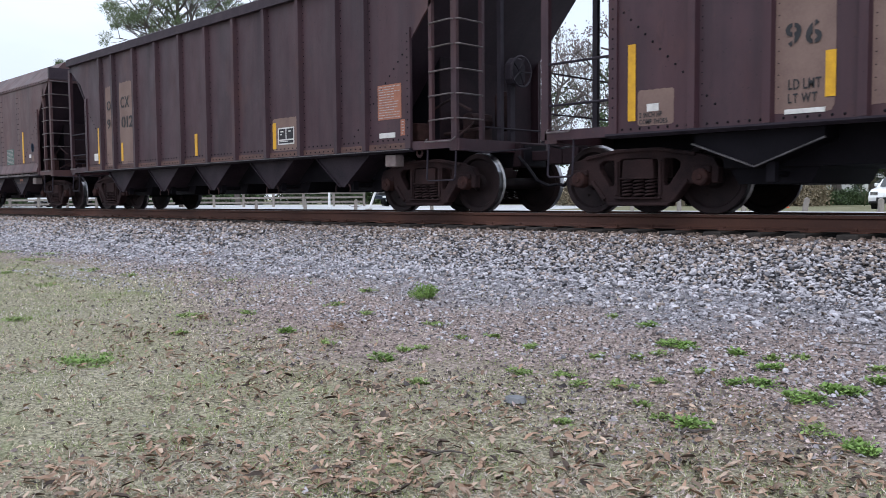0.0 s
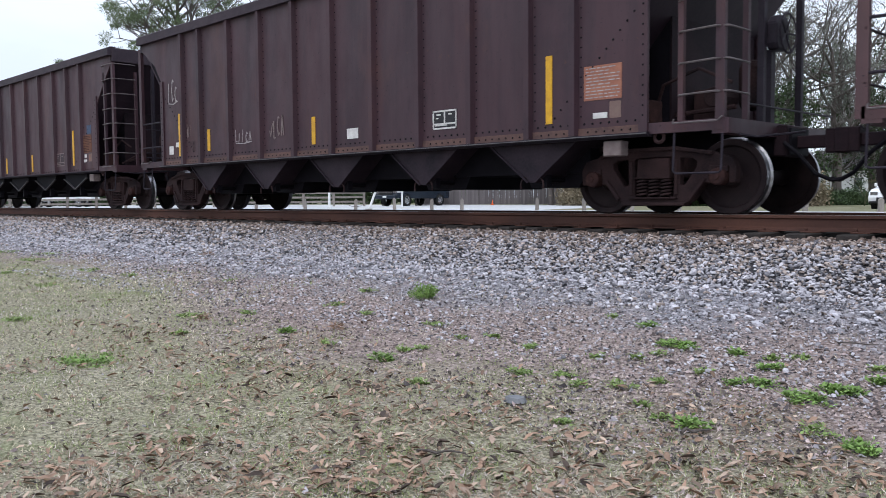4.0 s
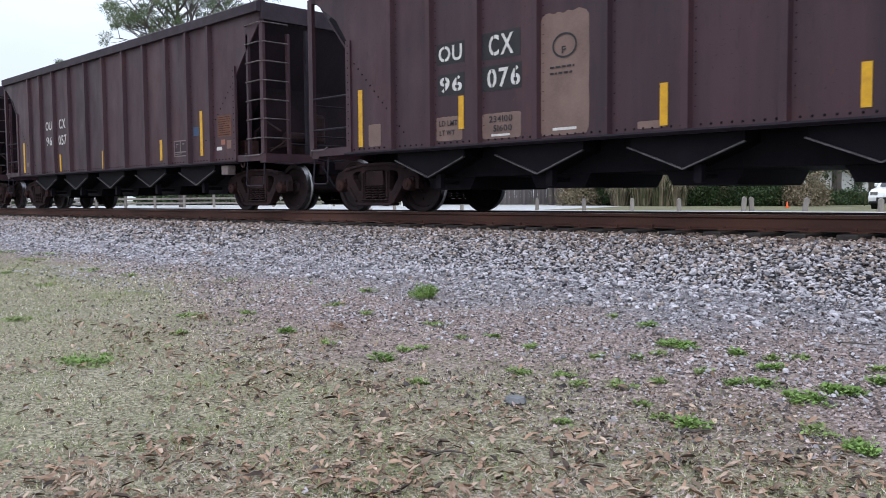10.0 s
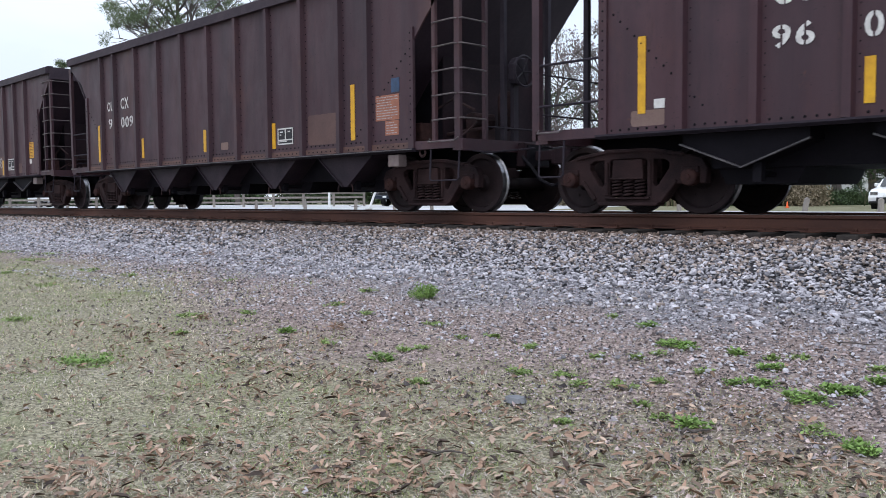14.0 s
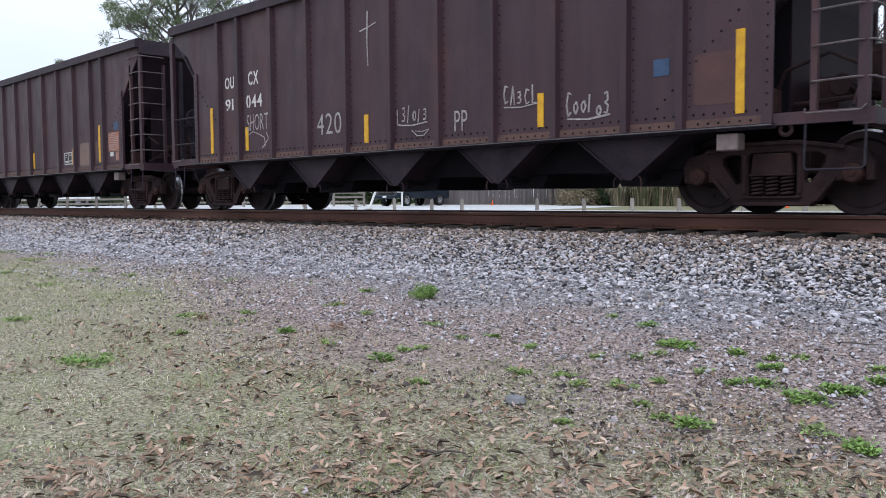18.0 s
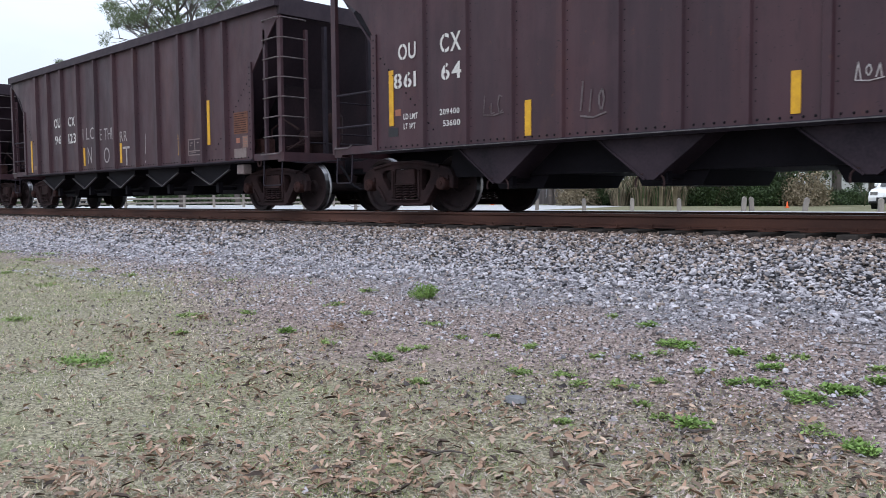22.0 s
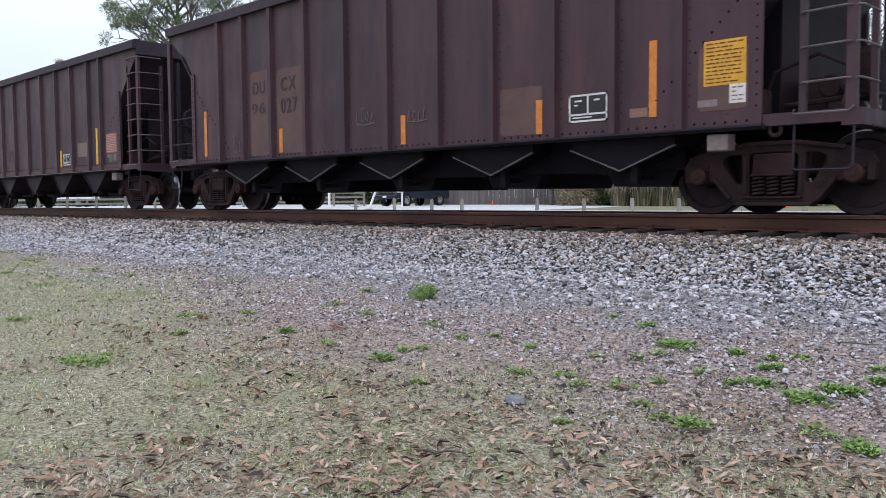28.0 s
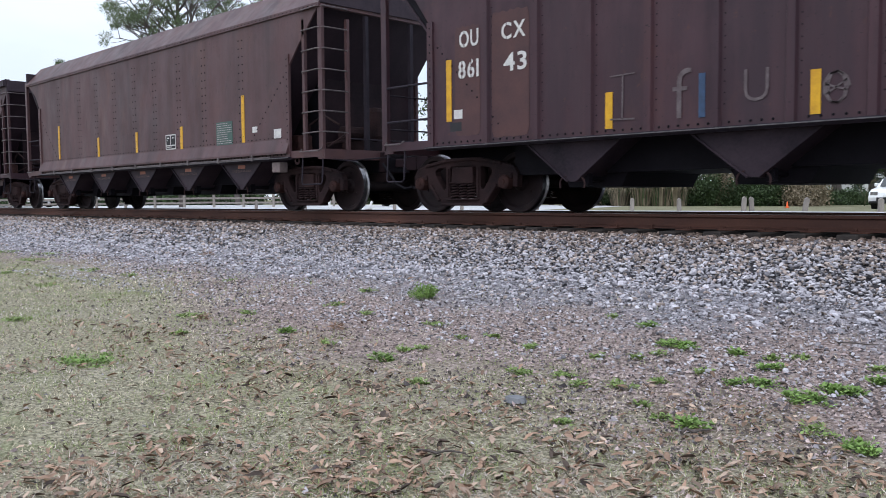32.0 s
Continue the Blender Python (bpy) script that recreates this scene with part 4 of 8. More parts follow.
    for e in (-1, 1):
        g = Geo().box(min(e * 7.2, e * 7.75), max(e * 7.2, e * 7.75), -0.08, 0.08, 0.80, 0.95)
        g.prism([(e * 7.7, -0.14), (e * 7.98, -0.16), (e * 8.0, -0.04), (e * 7.86, 0.0), (e * 7.98, 0.06), (e * 7.94, 0.15), (e * 7.7, 0.12)], 0.73, 1.02, "z")
        part("coupler", g, "bay", car, "rusty knuckle coupler", bevel=0.012)
        part("striker", Geo().box(min(e * 7.15, e * 7.32), max(e * 7.15, e * 7.32), -0.32, 0.32, 0.70, 1.08), "bay", car, bevel=0.015)
        g = Geo().tube([(e * 7.3, -0.35, 0.86), (e * 7.5, -0.38, 0.70), (e * 7.68, -0.36, 0.48), (e * 7.85, -0.3, 0.40), (e * 7.97, -0.24, 0.42)], 0.026, 6)
        part("air_hose", g, "grime", car, "black rubber air hose")
        g = Geo().tube([(e * 7.25, -SIDE + 0.15, 0.92), (e * 7.3, -1.1, 0.90), (e * 7.55, -0.35, 0.98)], 0.014, 5)
        part("uncoupling_lever", g, "chord", car)
        truck(car, 6.31 if e > 0 and kind == "rib86" else e * (6.08 if kind == "rib96" else 5.955))
    if kind == "rib86":
        # this kind is longer towards its forward end
        for o in car.children:
            name = o.name.split(".")[0]
            if name in ("ladder_stile", "ladder_rung", "step_stirrup", "grab_iron", "handrail", "brake_valve", "brake_pipe", "lifting_ring", "jacking_pad", "coupler", "striker", "air_hose", "uncoupling_lever") and o.data.vertices[0].co.x > 4:
                o.location.x += 0.18 if name in ("coupler", "striker", "air_hose", "uncoupling_lever", "jacking_pad") else 0.36
    return car


# ---- what is painted on a car's near side ----
def skin(c, name, g, m, label=""):
    return part(name, g, m, c, label)


def depth(layer):
    return -SIDE - 0.003 * layer


def strip(c, u, z0, z1, m="yellow"):
    g = Geo().box(u - 0.052, u + 0.052, depth(3), -SIDE + 0.001, z0, z1)
    skin(c, "reflector_strip", g, m, "yellow reflective strip" if m == "yellow" else "faded orange reflective strip")


def patch(c, u0, u1, z0, z1, m):
    names = {"panel": ("paint_patch", "rubbed tan paint patch"), "patch": ("paint_patch", "washed-out brown paint patch"), "white": ("label_plate", "small white label"),
             "blue": ("sticker", "faded blue sticker"), "rust": ("rust_patch", "orange-red rusted patch"), "rubbed": ("paint_patch", "dull red-brown paint patch"), "black": ("stencil_panel", "black stencil panel"),
             "redboard": ("label_plate", "small pinkish red label"), "grey": ("label_plate", "dull grey label"), "greenboard": ("label_plate", "dark green label")}
    n, lab = names[m]
    r = random.Random(int(abs(u0 * 1000 + z0 * 77)))
    w, h = u1 - u0, z1 - z0
    if n == "paint_patch" or n == "rust_patch":
        # rolled or sprayed over: rounded corners and a wavering edge
        poly = []
        p1, p2 = r.uniform(0, 6.28), r.uniform(0, 6.28)
        for k in range(64):
            a = 2 * math.pi * (k + 0.5) / 64
            ca, sa = math.cos(a), math.sin(a)
            e = (abs(ca) ** 16 + abs(sa) ** 16) ** (-1 / 16) * (1 - 0.012 - 0.006 * math.sin(a * 7 + p1) - (0.016 if sa > 0.6 else 0.004) * math.sin(a * 17 + p2))
            poly.append((u0 + w / 2 + w / 2 * ca * e, z0 + h / 2 + h / 2 * sa * e))
    else:
        poly = [(u0, z0), (u1, z0), (u1, z1), (u0, z1)]
    lay = 1 if n in ("paint_patch", "rust_patch", "stencil_panel") else 2
    skin(c, n, Geo().prism(poly, depth(lay) - r.uniform(0, 0.0015), -SIDE + 0.001), m, lab)


def notice(c, u0, u1, z0, z1, m):
    """A notice board with lines of small print as plain bars."""
    labels = {"redboard": "faded red notice board with pale print", "goldboard": "yellow notice board with dark print", "greenboard": "dull green notice board with pale print",
              "rust": "rust-red notice board with faint print", "panel": "tan notice board with small print", "white": "white label with dark print"}
    b = skin(c, "notice_board", Geo().box(u0, u1, depth(2), -SIDE + 0.001, z0, z1), m, labels[m])
    g = Geo()
    n = max(3, int((z1 - z0) / 0.042))
    r = random.Random(int((u0 + 9) * 100))
    h = (z1 - z0) / (n + 0.6)
    for k in range(n):
        zc, a = z1 - h * (k + 0.8), u0 + 0.03
        stop = u1 - 0.03 - r.choice((0, 0, 0.05, 0.25)) * (u1 - u0)
        while a < stop - 0.02:
            w = min(r.uniform(0.03, 0.11), stop - a)
            g.box(a, a + w, depth(3), depth(2), zc - h * 0.17, zc + h * 0.17)
            a += w + 0.018
    tagged(skin(b, "small_print", g, {"redboard": "chalk", "goldboard": "rust", "greenboard": "chalk", "rust": "cap", "panel": "redboard", "white": "redboard"}[m]), kind="stuff")


def stencil_frame(c, u0, u1, z0, z1, m):
    """The outlined double box of service stencils."""
    b = skin(c, "service_stencil", Geo().box(u0, u1, depth(2), -SIDE + 0.001, z0, z1), "black" if m == "white" else "shade", "black service stencil with an outlined double box" if m == "white" else "faded service stencil with an outlined double box")
    g, w = Geo(), 0.024
    zc = z0 + (z1 - z0) * 0.24
    um = (u0 + u1) / 2
    q = (u1 - u0) / 10
    zt = z1 - (z1 - zc) * 0.35
    for a in ((u0, u1, z1 - w, z1), (u0, u1, zc, zc + w), (u0, u1, z0, z0 + w), (u0, u0 + w, z0, z1), (u1 - w, u1, z0, z1), (um - w / 2, um + w / 2, zc, z1),
              (u0 + 1.6 * q, u0 + 3.4 * q, zt, zt + 0.022), (um + 1.6 * q, um + 3.0 * q, zt, zt + 0.022), (u0 + 1.4 * q, u0 + 2.4 * q, zt - 0.05, zt - 0.032), (u0 + 1.0 * q, um + q, z0 + 0.05, z0 + 0.066)):
        g.box(a[0], a[1], depth(3), depth(2) + 0.0005, a[2], a[3])
    tagged(skin(b, "stencil_outline", g, m), kind="stuff")


def letters(c, text, u0, u1, z0, z1, m):
    v, f = text_mesh(text, 0.020 if m not in ("chalk", "faint") else (-0.004 if m == "chalk" else -0.012), m in ("white", "black", "shade", "grey"))
    lo, hi = v.min(0), v.max(0)
    s = (v - lo) / np.maximum(hi - lo, 0.001)
    co = [(u0 + a[0] * (u1 - u0), depth(4), z0 + a[1] * (z1 - z0)) for a in s]
    g = Geo().add(co, f)
    skin(c, "stencil_lettering" if m not in ("chalk", "faint") else "graffiti_lettering", g, m, {"white": "white stencilled lettering", "black": "dark stencilled lettering", "grey": "faded stencilled lettering", "shade": "dark faded stencilled lettering", "chalk": "chalky hand-painted lettering", "faint": "faint chalked lettering"}[m])


def lines(c, u0, u1, z0, z1, m):
    g = Geo()
    n = max(2, int((z1 - z0) / 0.075))
    r = random.Random(int((u0 + 9) * 100))
    for k in range(n):
        z, a = z1 - (k + 0.5) * (z1 - z0) / n, u0
        stop = u1 - r.uniform(0, 0.3) * (u1 - u0)
        while a < stop - 0.02:
            w = min(r.uniform(0.03, 0.10), stop - a)
            g.box(a, a + w, depth(4), depth(3), z - 0.012, z + 0.012)
            a += w + 0.022
    tagged(skin(c, "small_print", g, m, "rows of small stencilled print"), kind="stuff")


def ring(c, u0, u1, z0, z1, m):
    g = Geo()
    cu, cz, ru, rz = (u0 + u1) / 2, (z0 + z1) / 2, (u1 - u0) / 2, (z1 - z0) / 2
    v = []
    for k in range(24):
        a = 2 * math.pi * k / 24
        v += [(cu + (ru + o) * math.cos(a), depth(4), cz + (rz + o) * math.sin(a)) for o in (-0.013, 0.013)]
    g.add(v, [(2 * k, 2 * k + 1, (2 * k + 3) % 48, (2 * k + 2) % 48) for k in range(24)])
    skin(c, "painted_ring", g, m, "thin painted ring")


def scrawl(c, shape, u0, u1, z0, z1, m):
    """Sprayed strokes: a cross, a heart, a smile, a blob or an unreadable tag."""
    w, h = u1 - u0, z1 - z0
    r = random.Random(int(abs(u0 * 991 + z0 * 37)))
    if shape == "cross":
        paths = [[(0.5, 0.0), (0.46, 0.5), (0.5, 1.0)], [(0.0, 0.66), (0.5, 0.70), (1.0, 0.76)]]
    elif shape == "bar":
        paths = [[(0.5, 0.0), (0.52, 1.0)], [(0.0, 0.98), (1.0, 1.0)], [(0.0, 0.02), (1.0, 0.0)]]
    elif shape == "stroke":
        paths = [[(0.45, 0.3), (0.55, 1.0)], [(0.4, 0.0), (0.5, 0.08)]]
    elif shape == "heart":
        paths = [[(0.0, 0.8), (0.25, 1.0), (0.5, 0.85), (0.8, 0.6), (0.85, 0.1), (0.7, 0.0)], [(0.7, 0.0), (1.0, 0.5), (0.9, 0.9)]]
    elif shape == "smile":
        paths = [[(0.0, 0.7), (0.3, 0.1), (0.7, 0.1), (1.0, 0.7), (0.6, 0.5), (0.2, 0.6)]]
    elif shape == "blob":
        paths = [[(0.5 + 0.4 * math.cos(a * 0.7) * (1 - a * 0.02), 0.5 + 0.45 * math.sin(a * 0.7)) for a in range(24)], [(0.2, 0.3), (0.8, 0.7)], [(0.2, 0.6), (0.8, 0.4)]]
    else:
        # an illegible tag: slanting strokes, loops and hooks, one after another, and a flourish
        n = max(3, int(w / 0.12))
        shapes = [[(0.1, 0.0), (0.25, 1.0)], [(0.0, 0.9), (0.5, 1.0), (0.6, 0.6), (0.15, 0.5), (0.7, 0.35), (0.5, 0.0), (0.0, 0.05)], [(0.8, 0.9), (0.3, 1.0), (0.1, 0.5), (0.4, 0.0), (0.9, 0.15)],
                  [(0.1, 0.0), (0.4, 1.0), (0.8, 0.0)], [(0.1, 0.55), (0.5, 0.75), (0.8, 0.4), (0.5, 0.05), (0.15, 0.25), (0.1, 0.55)], [(0.1, 1.0), (0.2, 0.0), (0.8, 0.05)], [(0.0, 0.5), (0.4, 0.1), (0.9, 1.0)]]
        paths = []
        for k in range(n):
            lift, tall, slant = r.uniform(0.05, 0.22), r.uniform(0.45, 0.8), r.uniform(0.0, 0.25)
            paths.append([((k + 0.12 + 0.8 * a + slant * b * 0.6) / (n + 0.2), lift + tall * b) for a, b in r.choice(shapes)])
        if r.random() < 0.6:
            paths.append([(0.05, 0.06), (0.5, 0.0), (0.95, 0.1)])
    g = Geo()
    wide = max(0.016, min(0.03, 0.06 * min(w, h)))
    if shape == "blob":
        wide = 0.02 if m == "faint" else 0.06
    for p in paths:
        for q0, q1 in zip(p, p[1:]):
            g.beam((u0 + q0[0] * w, z0 + q0[1] * h), (u0 + q1[0] * w, z0 + q1[1] * h), wide * r.uniform(0.7, 1.1), depth(4), depth(3))
    mark = skin(c, "graffiti", g, m, {"chalk": "pale sprayed graffiti strokes", "grey": "faint worn graffiti strokes", "faint": "faint chalked strokes", "blue": "blue sprayed graffiti blot"}[m])
    tagged(mark, kind="stuff")


PROTO = {}


def next_car(kind, x0, label):
    """A car of a kind whose middle stands at x0 at the start of the clip."""
    m = pose(x0, TRACK_Y, 0)
    if kind not in PROTO:
        PROTO[kind] = hopper_car(kind)
        SPARE[kind] = copy_thing(PROTO[kind], pose(0, 0, 0))
    c = copy_thing(SPARE[kind], m) if kind in USED else PROTO[kind]
    c.matrix_world = m
    USED.add(kind)
    c["label"] = label
    CAR_LIST.append((c, x0))
    return c


SPARE, USED = {}, set()


def train():
    """The cars in their order, the foremost first, and the marks on their sides."""
    c = next_car("rib96", 16.1, "plain brown ribbed coal hopper car")
    c = next_car("rib96", 0.20, "brown ribbed coal hopper car with rubbed tan lettering panels")
    strip(c, -5.86, 1.14, 2.06)
    patch(c, -5.78, -5.29, 1.07, 1.50, "panel")
    patch(c, -5.65, -5.49, 1.24, 1.33, "white")
    letters(c, "2 INCH HP", -5.75, -5.44, 1.17, 1.23, "black")
    letters(c, "COMP SHOES", -5.75, -5.37, 1.09, 1.15, "black")
    patch(c, -4.14, -3.47, 1.08, 2.36, "panel")
    letters(c, "96", -3.99, -3.61, 1.78, 2.03, "black")
    letters(c, "LD LMT", -3.95, -3.61, 1.33, 1.44, "black")
    letters(c, "LT WT", -3.95, -3.65, 1.19, 1.29, "black")
    strip(c, -3.52, 1.23, 1.70)
    patch(c, -3.24, -2.84, 1.11, 2.23, "panel")
    patch(c, -3.99, -3.57, 1.08, 1.13, "white")
    c = next_car("rib91", -15.78, "plum-brown ribbed coal hopper car with tan lettering panels")
    strip(c, -5.40, 1.16, 2.05)
    patch(c, -4.94, -4.44, 1.08, 3.03, "panel")
    patch(c, -4.16, -3.35, 1.10, 3.06, "panel")
    letters(c, "OU", -4.86, -4.42, 2.44, 2.67, "black")
    letters(c, "CX", -4.08, -3.62, 2.44, 2.71, "black")
    letters(c, "9", -4.87, -4.67, 1.99, 2.23, "black")
    letters(c, "012", -4.06, -3.42, 1.97, 2.24, "black")
    strip(c, -4.07, 1.18, 1.62)
    strip(c, -0.50, 1.16, 1.62)
    patch(c, 2.37, 3.27, 1.12, 1.72, "panel")
    strip(c, 2.43, 1.16, 1.64)
    stencil_frame(c, 2.55, 3.06, 1.23, 1.54, "white")
    patch(c, -5.70, -5.48, 1.24, 1.42, "white")
    notice(c, 5.39, 5.95, 1.48, 2.03, "redboard")
    patch(c, 5.42, 5.80, 1.19, 1.27, "white")
    notice(c, 5.93, 6.04, 1.21, 1.46, "redboard")
    c = next_car("smooth", -31.50, "smooth riveted brown covered hopper car with white lettering")
    strip(c, -5.23, 1.37, 2.28)
    strip(c, -3.49, 1.35, 1.81)
    strip(c, -1.08, 1.34, 1.79)
    strip(c, 2.00, 1.34, 1.79)
    strip(c, 4.91, 1.36, 2.28)
    letters(c, "OUCX", -4.67, -3.80, 2.55, 2.86, "white")
    letters(c, "21022", -4.65, -3.75, 2.11, 2.41, "white")
    stencil_frame(c, 1.26, 1.67, 1.35, 1.65, "white")
    notice(c, 3.47, 4.08, 1.35, 1.82, "greenboard")
    scrawl(c, "blob", 5.56, 5.81, 1.68, 1.90, "blue")
    patch(c, 5.39, 5.54, 1.50, 1.60, "white")
    patch(c, 5.59, 5.77, 1.39, 1.56, "panel")
    patch(c, 5.16, 5.76, 1.19, 1.25, "panel")
    patch(c, -5.97, -5.80, 1.39, 1.52, "panel")
    patch(c, -5.75, -5.58, 1.44, 1.53, "white")
    patch(c, -6.02, -5.37, 1.14, 1.23, "white")
    c = next_car("rib91", -47.29, "plum-brown ribbed coal hopper car with small chalk tags")
    strip(c, -4.14, 1.24, 1.68)
    strip(c, -0.52, 1.19, 1.67)
    strip(c, 4.69, 1.19, 2.08)
    stencil_frame(c, 2.49, 2.99, 1.25, 1.53, "white")
    notice(c, 5.25, 5.81, 1.44, 1.87, "redboard")
    patch(c, 5.39, 5.60, 1.21, 1.28, "white")
    patch(c, 5.63, 5.80, 1.20, 1.41, "panel")
    patch(c, 0.42, 0.71, 1.23, 1.40, "white")
    scrawl(c, "tag", -5.85, -5.39, 2.31, 2.90, "chalk")
    scrawl(c, "tag", -3.12, -2.48, 1.32, 1.63, "chalk")
    scrawl(c, "tag", -1.91, -1.38, 1.32, 1.82, "grey")
    strip(c, -5.36, 1.18, 2.09)
    patch(c, -5.85, -5.66, 1.23, 1.41, "white")
    patch(c, -5.55, -5.39, 1.38, 1.48, "white")
    letters(c, "LD LMT", -4.98, -4.68, 1.38, 1.48, "shade")
    letters(c, "LT WT", -4.98, -4.68, 1.26, 1.35, "shade")
    scrawl(c, "tag", -5.04, -4.84, 1.52, 1.94, "grey")
    c = next_car("rib96", -63.10, "brown ribbed coal hopper car with a whitened end post")
    post = skin(c, "end_post_cover", Geo().box(-6.20, -5.95, -SIDE - 0.036, -SIDE + 0.001, 1.003, 3.70), "palepost", "chalky pale painted end post")
    g = Geo()
    for k in range(21):
        v, f = dots(-6.01, 1.1 + 0.12 * k, 0.015)
        g.add([(p[0], p[1] - 0.036, p[2]) for p in v], f)
    tagged(skin(post, "rivets", g, "grime"), kind="stuff")
    strip(c, -5.77, 1.22, 2.13)
    strip(c, -2.58, 1.16, 1.63)
    strip(c, -0.65, 1.09, 1.56)
    strip(c, 1.55, 1.09, 1.57)
    strip(c, 4.60, 1.17, 2.09)
    patch(c, -4.15, -3.49, 1.67, 2.55, "black")
    patch(c, -3.24, -2.46, 1.69, 2.57, "black")
    letters(c, "OU", -4.01, -3.59, 2.21, 2.47, "white")
    letters(c, "CX", -3.06, -2.67, 2.22, 2.48, "white")
    letters(c, "96", -4.03, -3.60, 1.78, 2.02, "white")
    letters(c, "104", -3.12, -2.60, 1.78, 2.00, "white")
    stencil_frame(c, 3.40, 3.97, 1.18, 1.53, "grey")
    patch(c, 5.51, 5.78, 1.95, 2.17, "blue")
    notice(c, 5.26, 5.78, 1.47, 1.92, "rust")
    patch(c, 5.21, 5.45, 1.23, 1.30, "white")
    patch(c, 5.32, 5.45, 1.35, 1.43, "white")
    notice(c, 5.58, 5.78, 1.24, 1.44, "panel")
    c = next_car("rib91", -78.96, "plum-brown ribbed coal hopper car with washed paint patches")
    strip(c, -5.46, 1.17, 2.07)
    strip(c, -0.56, 1.14, 1.59)
    strip(c, 3.04, 1.15, 1.60)
    strip(c, 5.80, 1.11, 2.04)
    patch(c, -4.25, -3.47, 1.17, 2.60, "patch")
    patch(c, -3.11, -2.35, 1.14, 2.54, "patch")
    patch(c, 0.11, 0.81, 1.14, 1.47, "patch")
    patch(c, 0.39, 0.66, 1.22, 1.37, "white")
    patch(c, 3.34, 4.16, 1.09, 1.70, "patch")
    patch(c, 4.43, 4.95, 1.13, 1.71, "patch")
    stencil_frame(c, 2.44, 2.95, 1.20, 1.52, "white")
    notice(c, 5.23, 5.75, 1.41, 1.86, "redboard")
    patch(c, 5.41, 5.57, 1.28, 1.37, "white")
    notice(c, 5.58, 5.76, 1.19, 1.40, "redboard")
    patch(c, 5.19, 5.85, 1.03, 1.10, "panel")
    patch(c, 4.68, 4.96, 1.77, 2.06, "blue")
    scrawl(c, "tag", 1.24, 1.66, 1.28, 1.79, "faint")
    letters(c, "OU", -4.93, -4.59, 2.42, 2.71, "shade")
    letters(c, "CX", -4.17, -3.63, 2.40, 2.68, "shade")
    letters(c, "9", -4.95, -4.77, 2.05, 2.23, "shade")
    letters(c, "078", -4.11, -3.54, 2.02, 2.25, "shade")
    patch(c, -5.76, -5.54, 1.24, 1.46, "white")
    c = next_car("rib96", -94.78, "brown ribbed coal hopper car with a bright yellow notice board")
    strip(c, -5.83, 1.08, 2.01)
    strip(c, -0.22, 1.06, 1.56)
    strip(c, 2.03, 1.09, 1.54)
    strip(c, 4.70, 1.16, 2.07)
    patch(c, -4.03, -3.46, 2.19, 2.50, "black")
    patch(c, -3.12, -2.41, 2.16, 2.53, "black")
    patch(c, -4.01, -3.46, 1.74, 2.05, "black")
    patch(c, -3.12, -2.39, 1.72, 2.07, "black")
    letters(c, "OU", -3.98, -3.50, 2.23, 2.46, "white")
    letters(c, "CX", -2.98, -2.53, 2.20, 2.49, "white")
    letters(c, "96", -3.96, -3.50, 1.78, 2.01, "white")
    letters(c, "076", -3.01, -2.41, 1.76, 2.03, "white")
    patch(c, -2.08, -1.28, 1.03, 2.63, "panel")
    ring(c, -1.85, -1.48, 2.04, 2.34, "black")
    patch(c, 2.39, 3.17, 1.01, 1.67, "panel")
    lines(c, 2.47, 3.09, 1.15, 1.61, "black")
    patch(c, -4.05, -3.51, 1.07, 1.43, "panel")
    patch(c, -3.12, -2.40, 1.05, 1.41, "panel")
    letters(c, "LD LMT", -3.98, -3.60, 1.29, 1.37, "black")
    letters(c, "LT WT", -3.97, -3.66, 1.15, 1.23, "black")
    letters(c, "234100", -2.98, -2.55, 1.28, 1.37, "black")
    letters(c, "51600", -2.90, -2.56, 1.15, 1.24, "black")
    patch(c, -2.94, -2.60, 1.085, 1.115, "white")
    letters(c, "F", -1.71, -1.64, 2.09, 2.18, "black")
    lines(c, -1.90, -1.46, 1.80, 1.96, "black")
    patch(c, -1.86, -1.48, 1.10, 1.135, "white")
    strip(c, -3.53, 1.23, 1.71)
    patch(c, -5.63, -5.32, 1.07, 1.43, "panel")
    patch(c, -0.58, -0.19, 1.04, 1.13, "panel")
    stencil_frame(c, 3.51, 4.07, 1.17, 1.53, "white")
    patch(c, 5.24, 5.92, 1.01, 1.91, "panel")
    notice(c, 5.37, 5.86, 1.47, 1.94, "goldboard")
    patch(c, 5.36, 5.50, 1.33, 1.43, "white")
    notice(c, 5.69, 5.86, 1.23, 1.42, "white")
    letters(c, "2 INCH HP", 5.37, 5.78, 1.14, 1.21, "black")
    letters(c, "COMP SHOES", 5.36, 5.86, 1.05, 1.12, "black")
    patch(c, 4.81, 4.97, 1.56, 1.66, "blue")
    c = next_car("rib96", -110.63, "brown ribbed coal hopper car with white stencilled lettering")
    strip(c, -5.66, 1.07, 1.95)
    strip(c, -2.89, 1.04, 1.50)
    strip(c, -0.12, 1.03, 1.48)
    strip(c, 2.99, 1.12, 1.58)
    strip(c, 4.80, 1.15, 2.08)
    letters(c, "OU", -3.87, -3.43, 2.20, 2.44, "white")
    letters(c, "CX", -2.89, -2.45, 2.19, 2.45, "white")
    letters(c, "96", -3.85, -3.43, 1.77, 2.03, "white")
    letters(c, "057", -2.96, -2.40, 1.75, 2.02, "white")
    stencil_frame(c, 3.60, 4.17, 1.17, 1.52, "grey")
    patch(c, 4.47, 4.70, 1.58, 1.76, "blue")
    notice(c, 5.47, 5.97, 1.50, 1.92, "rust")
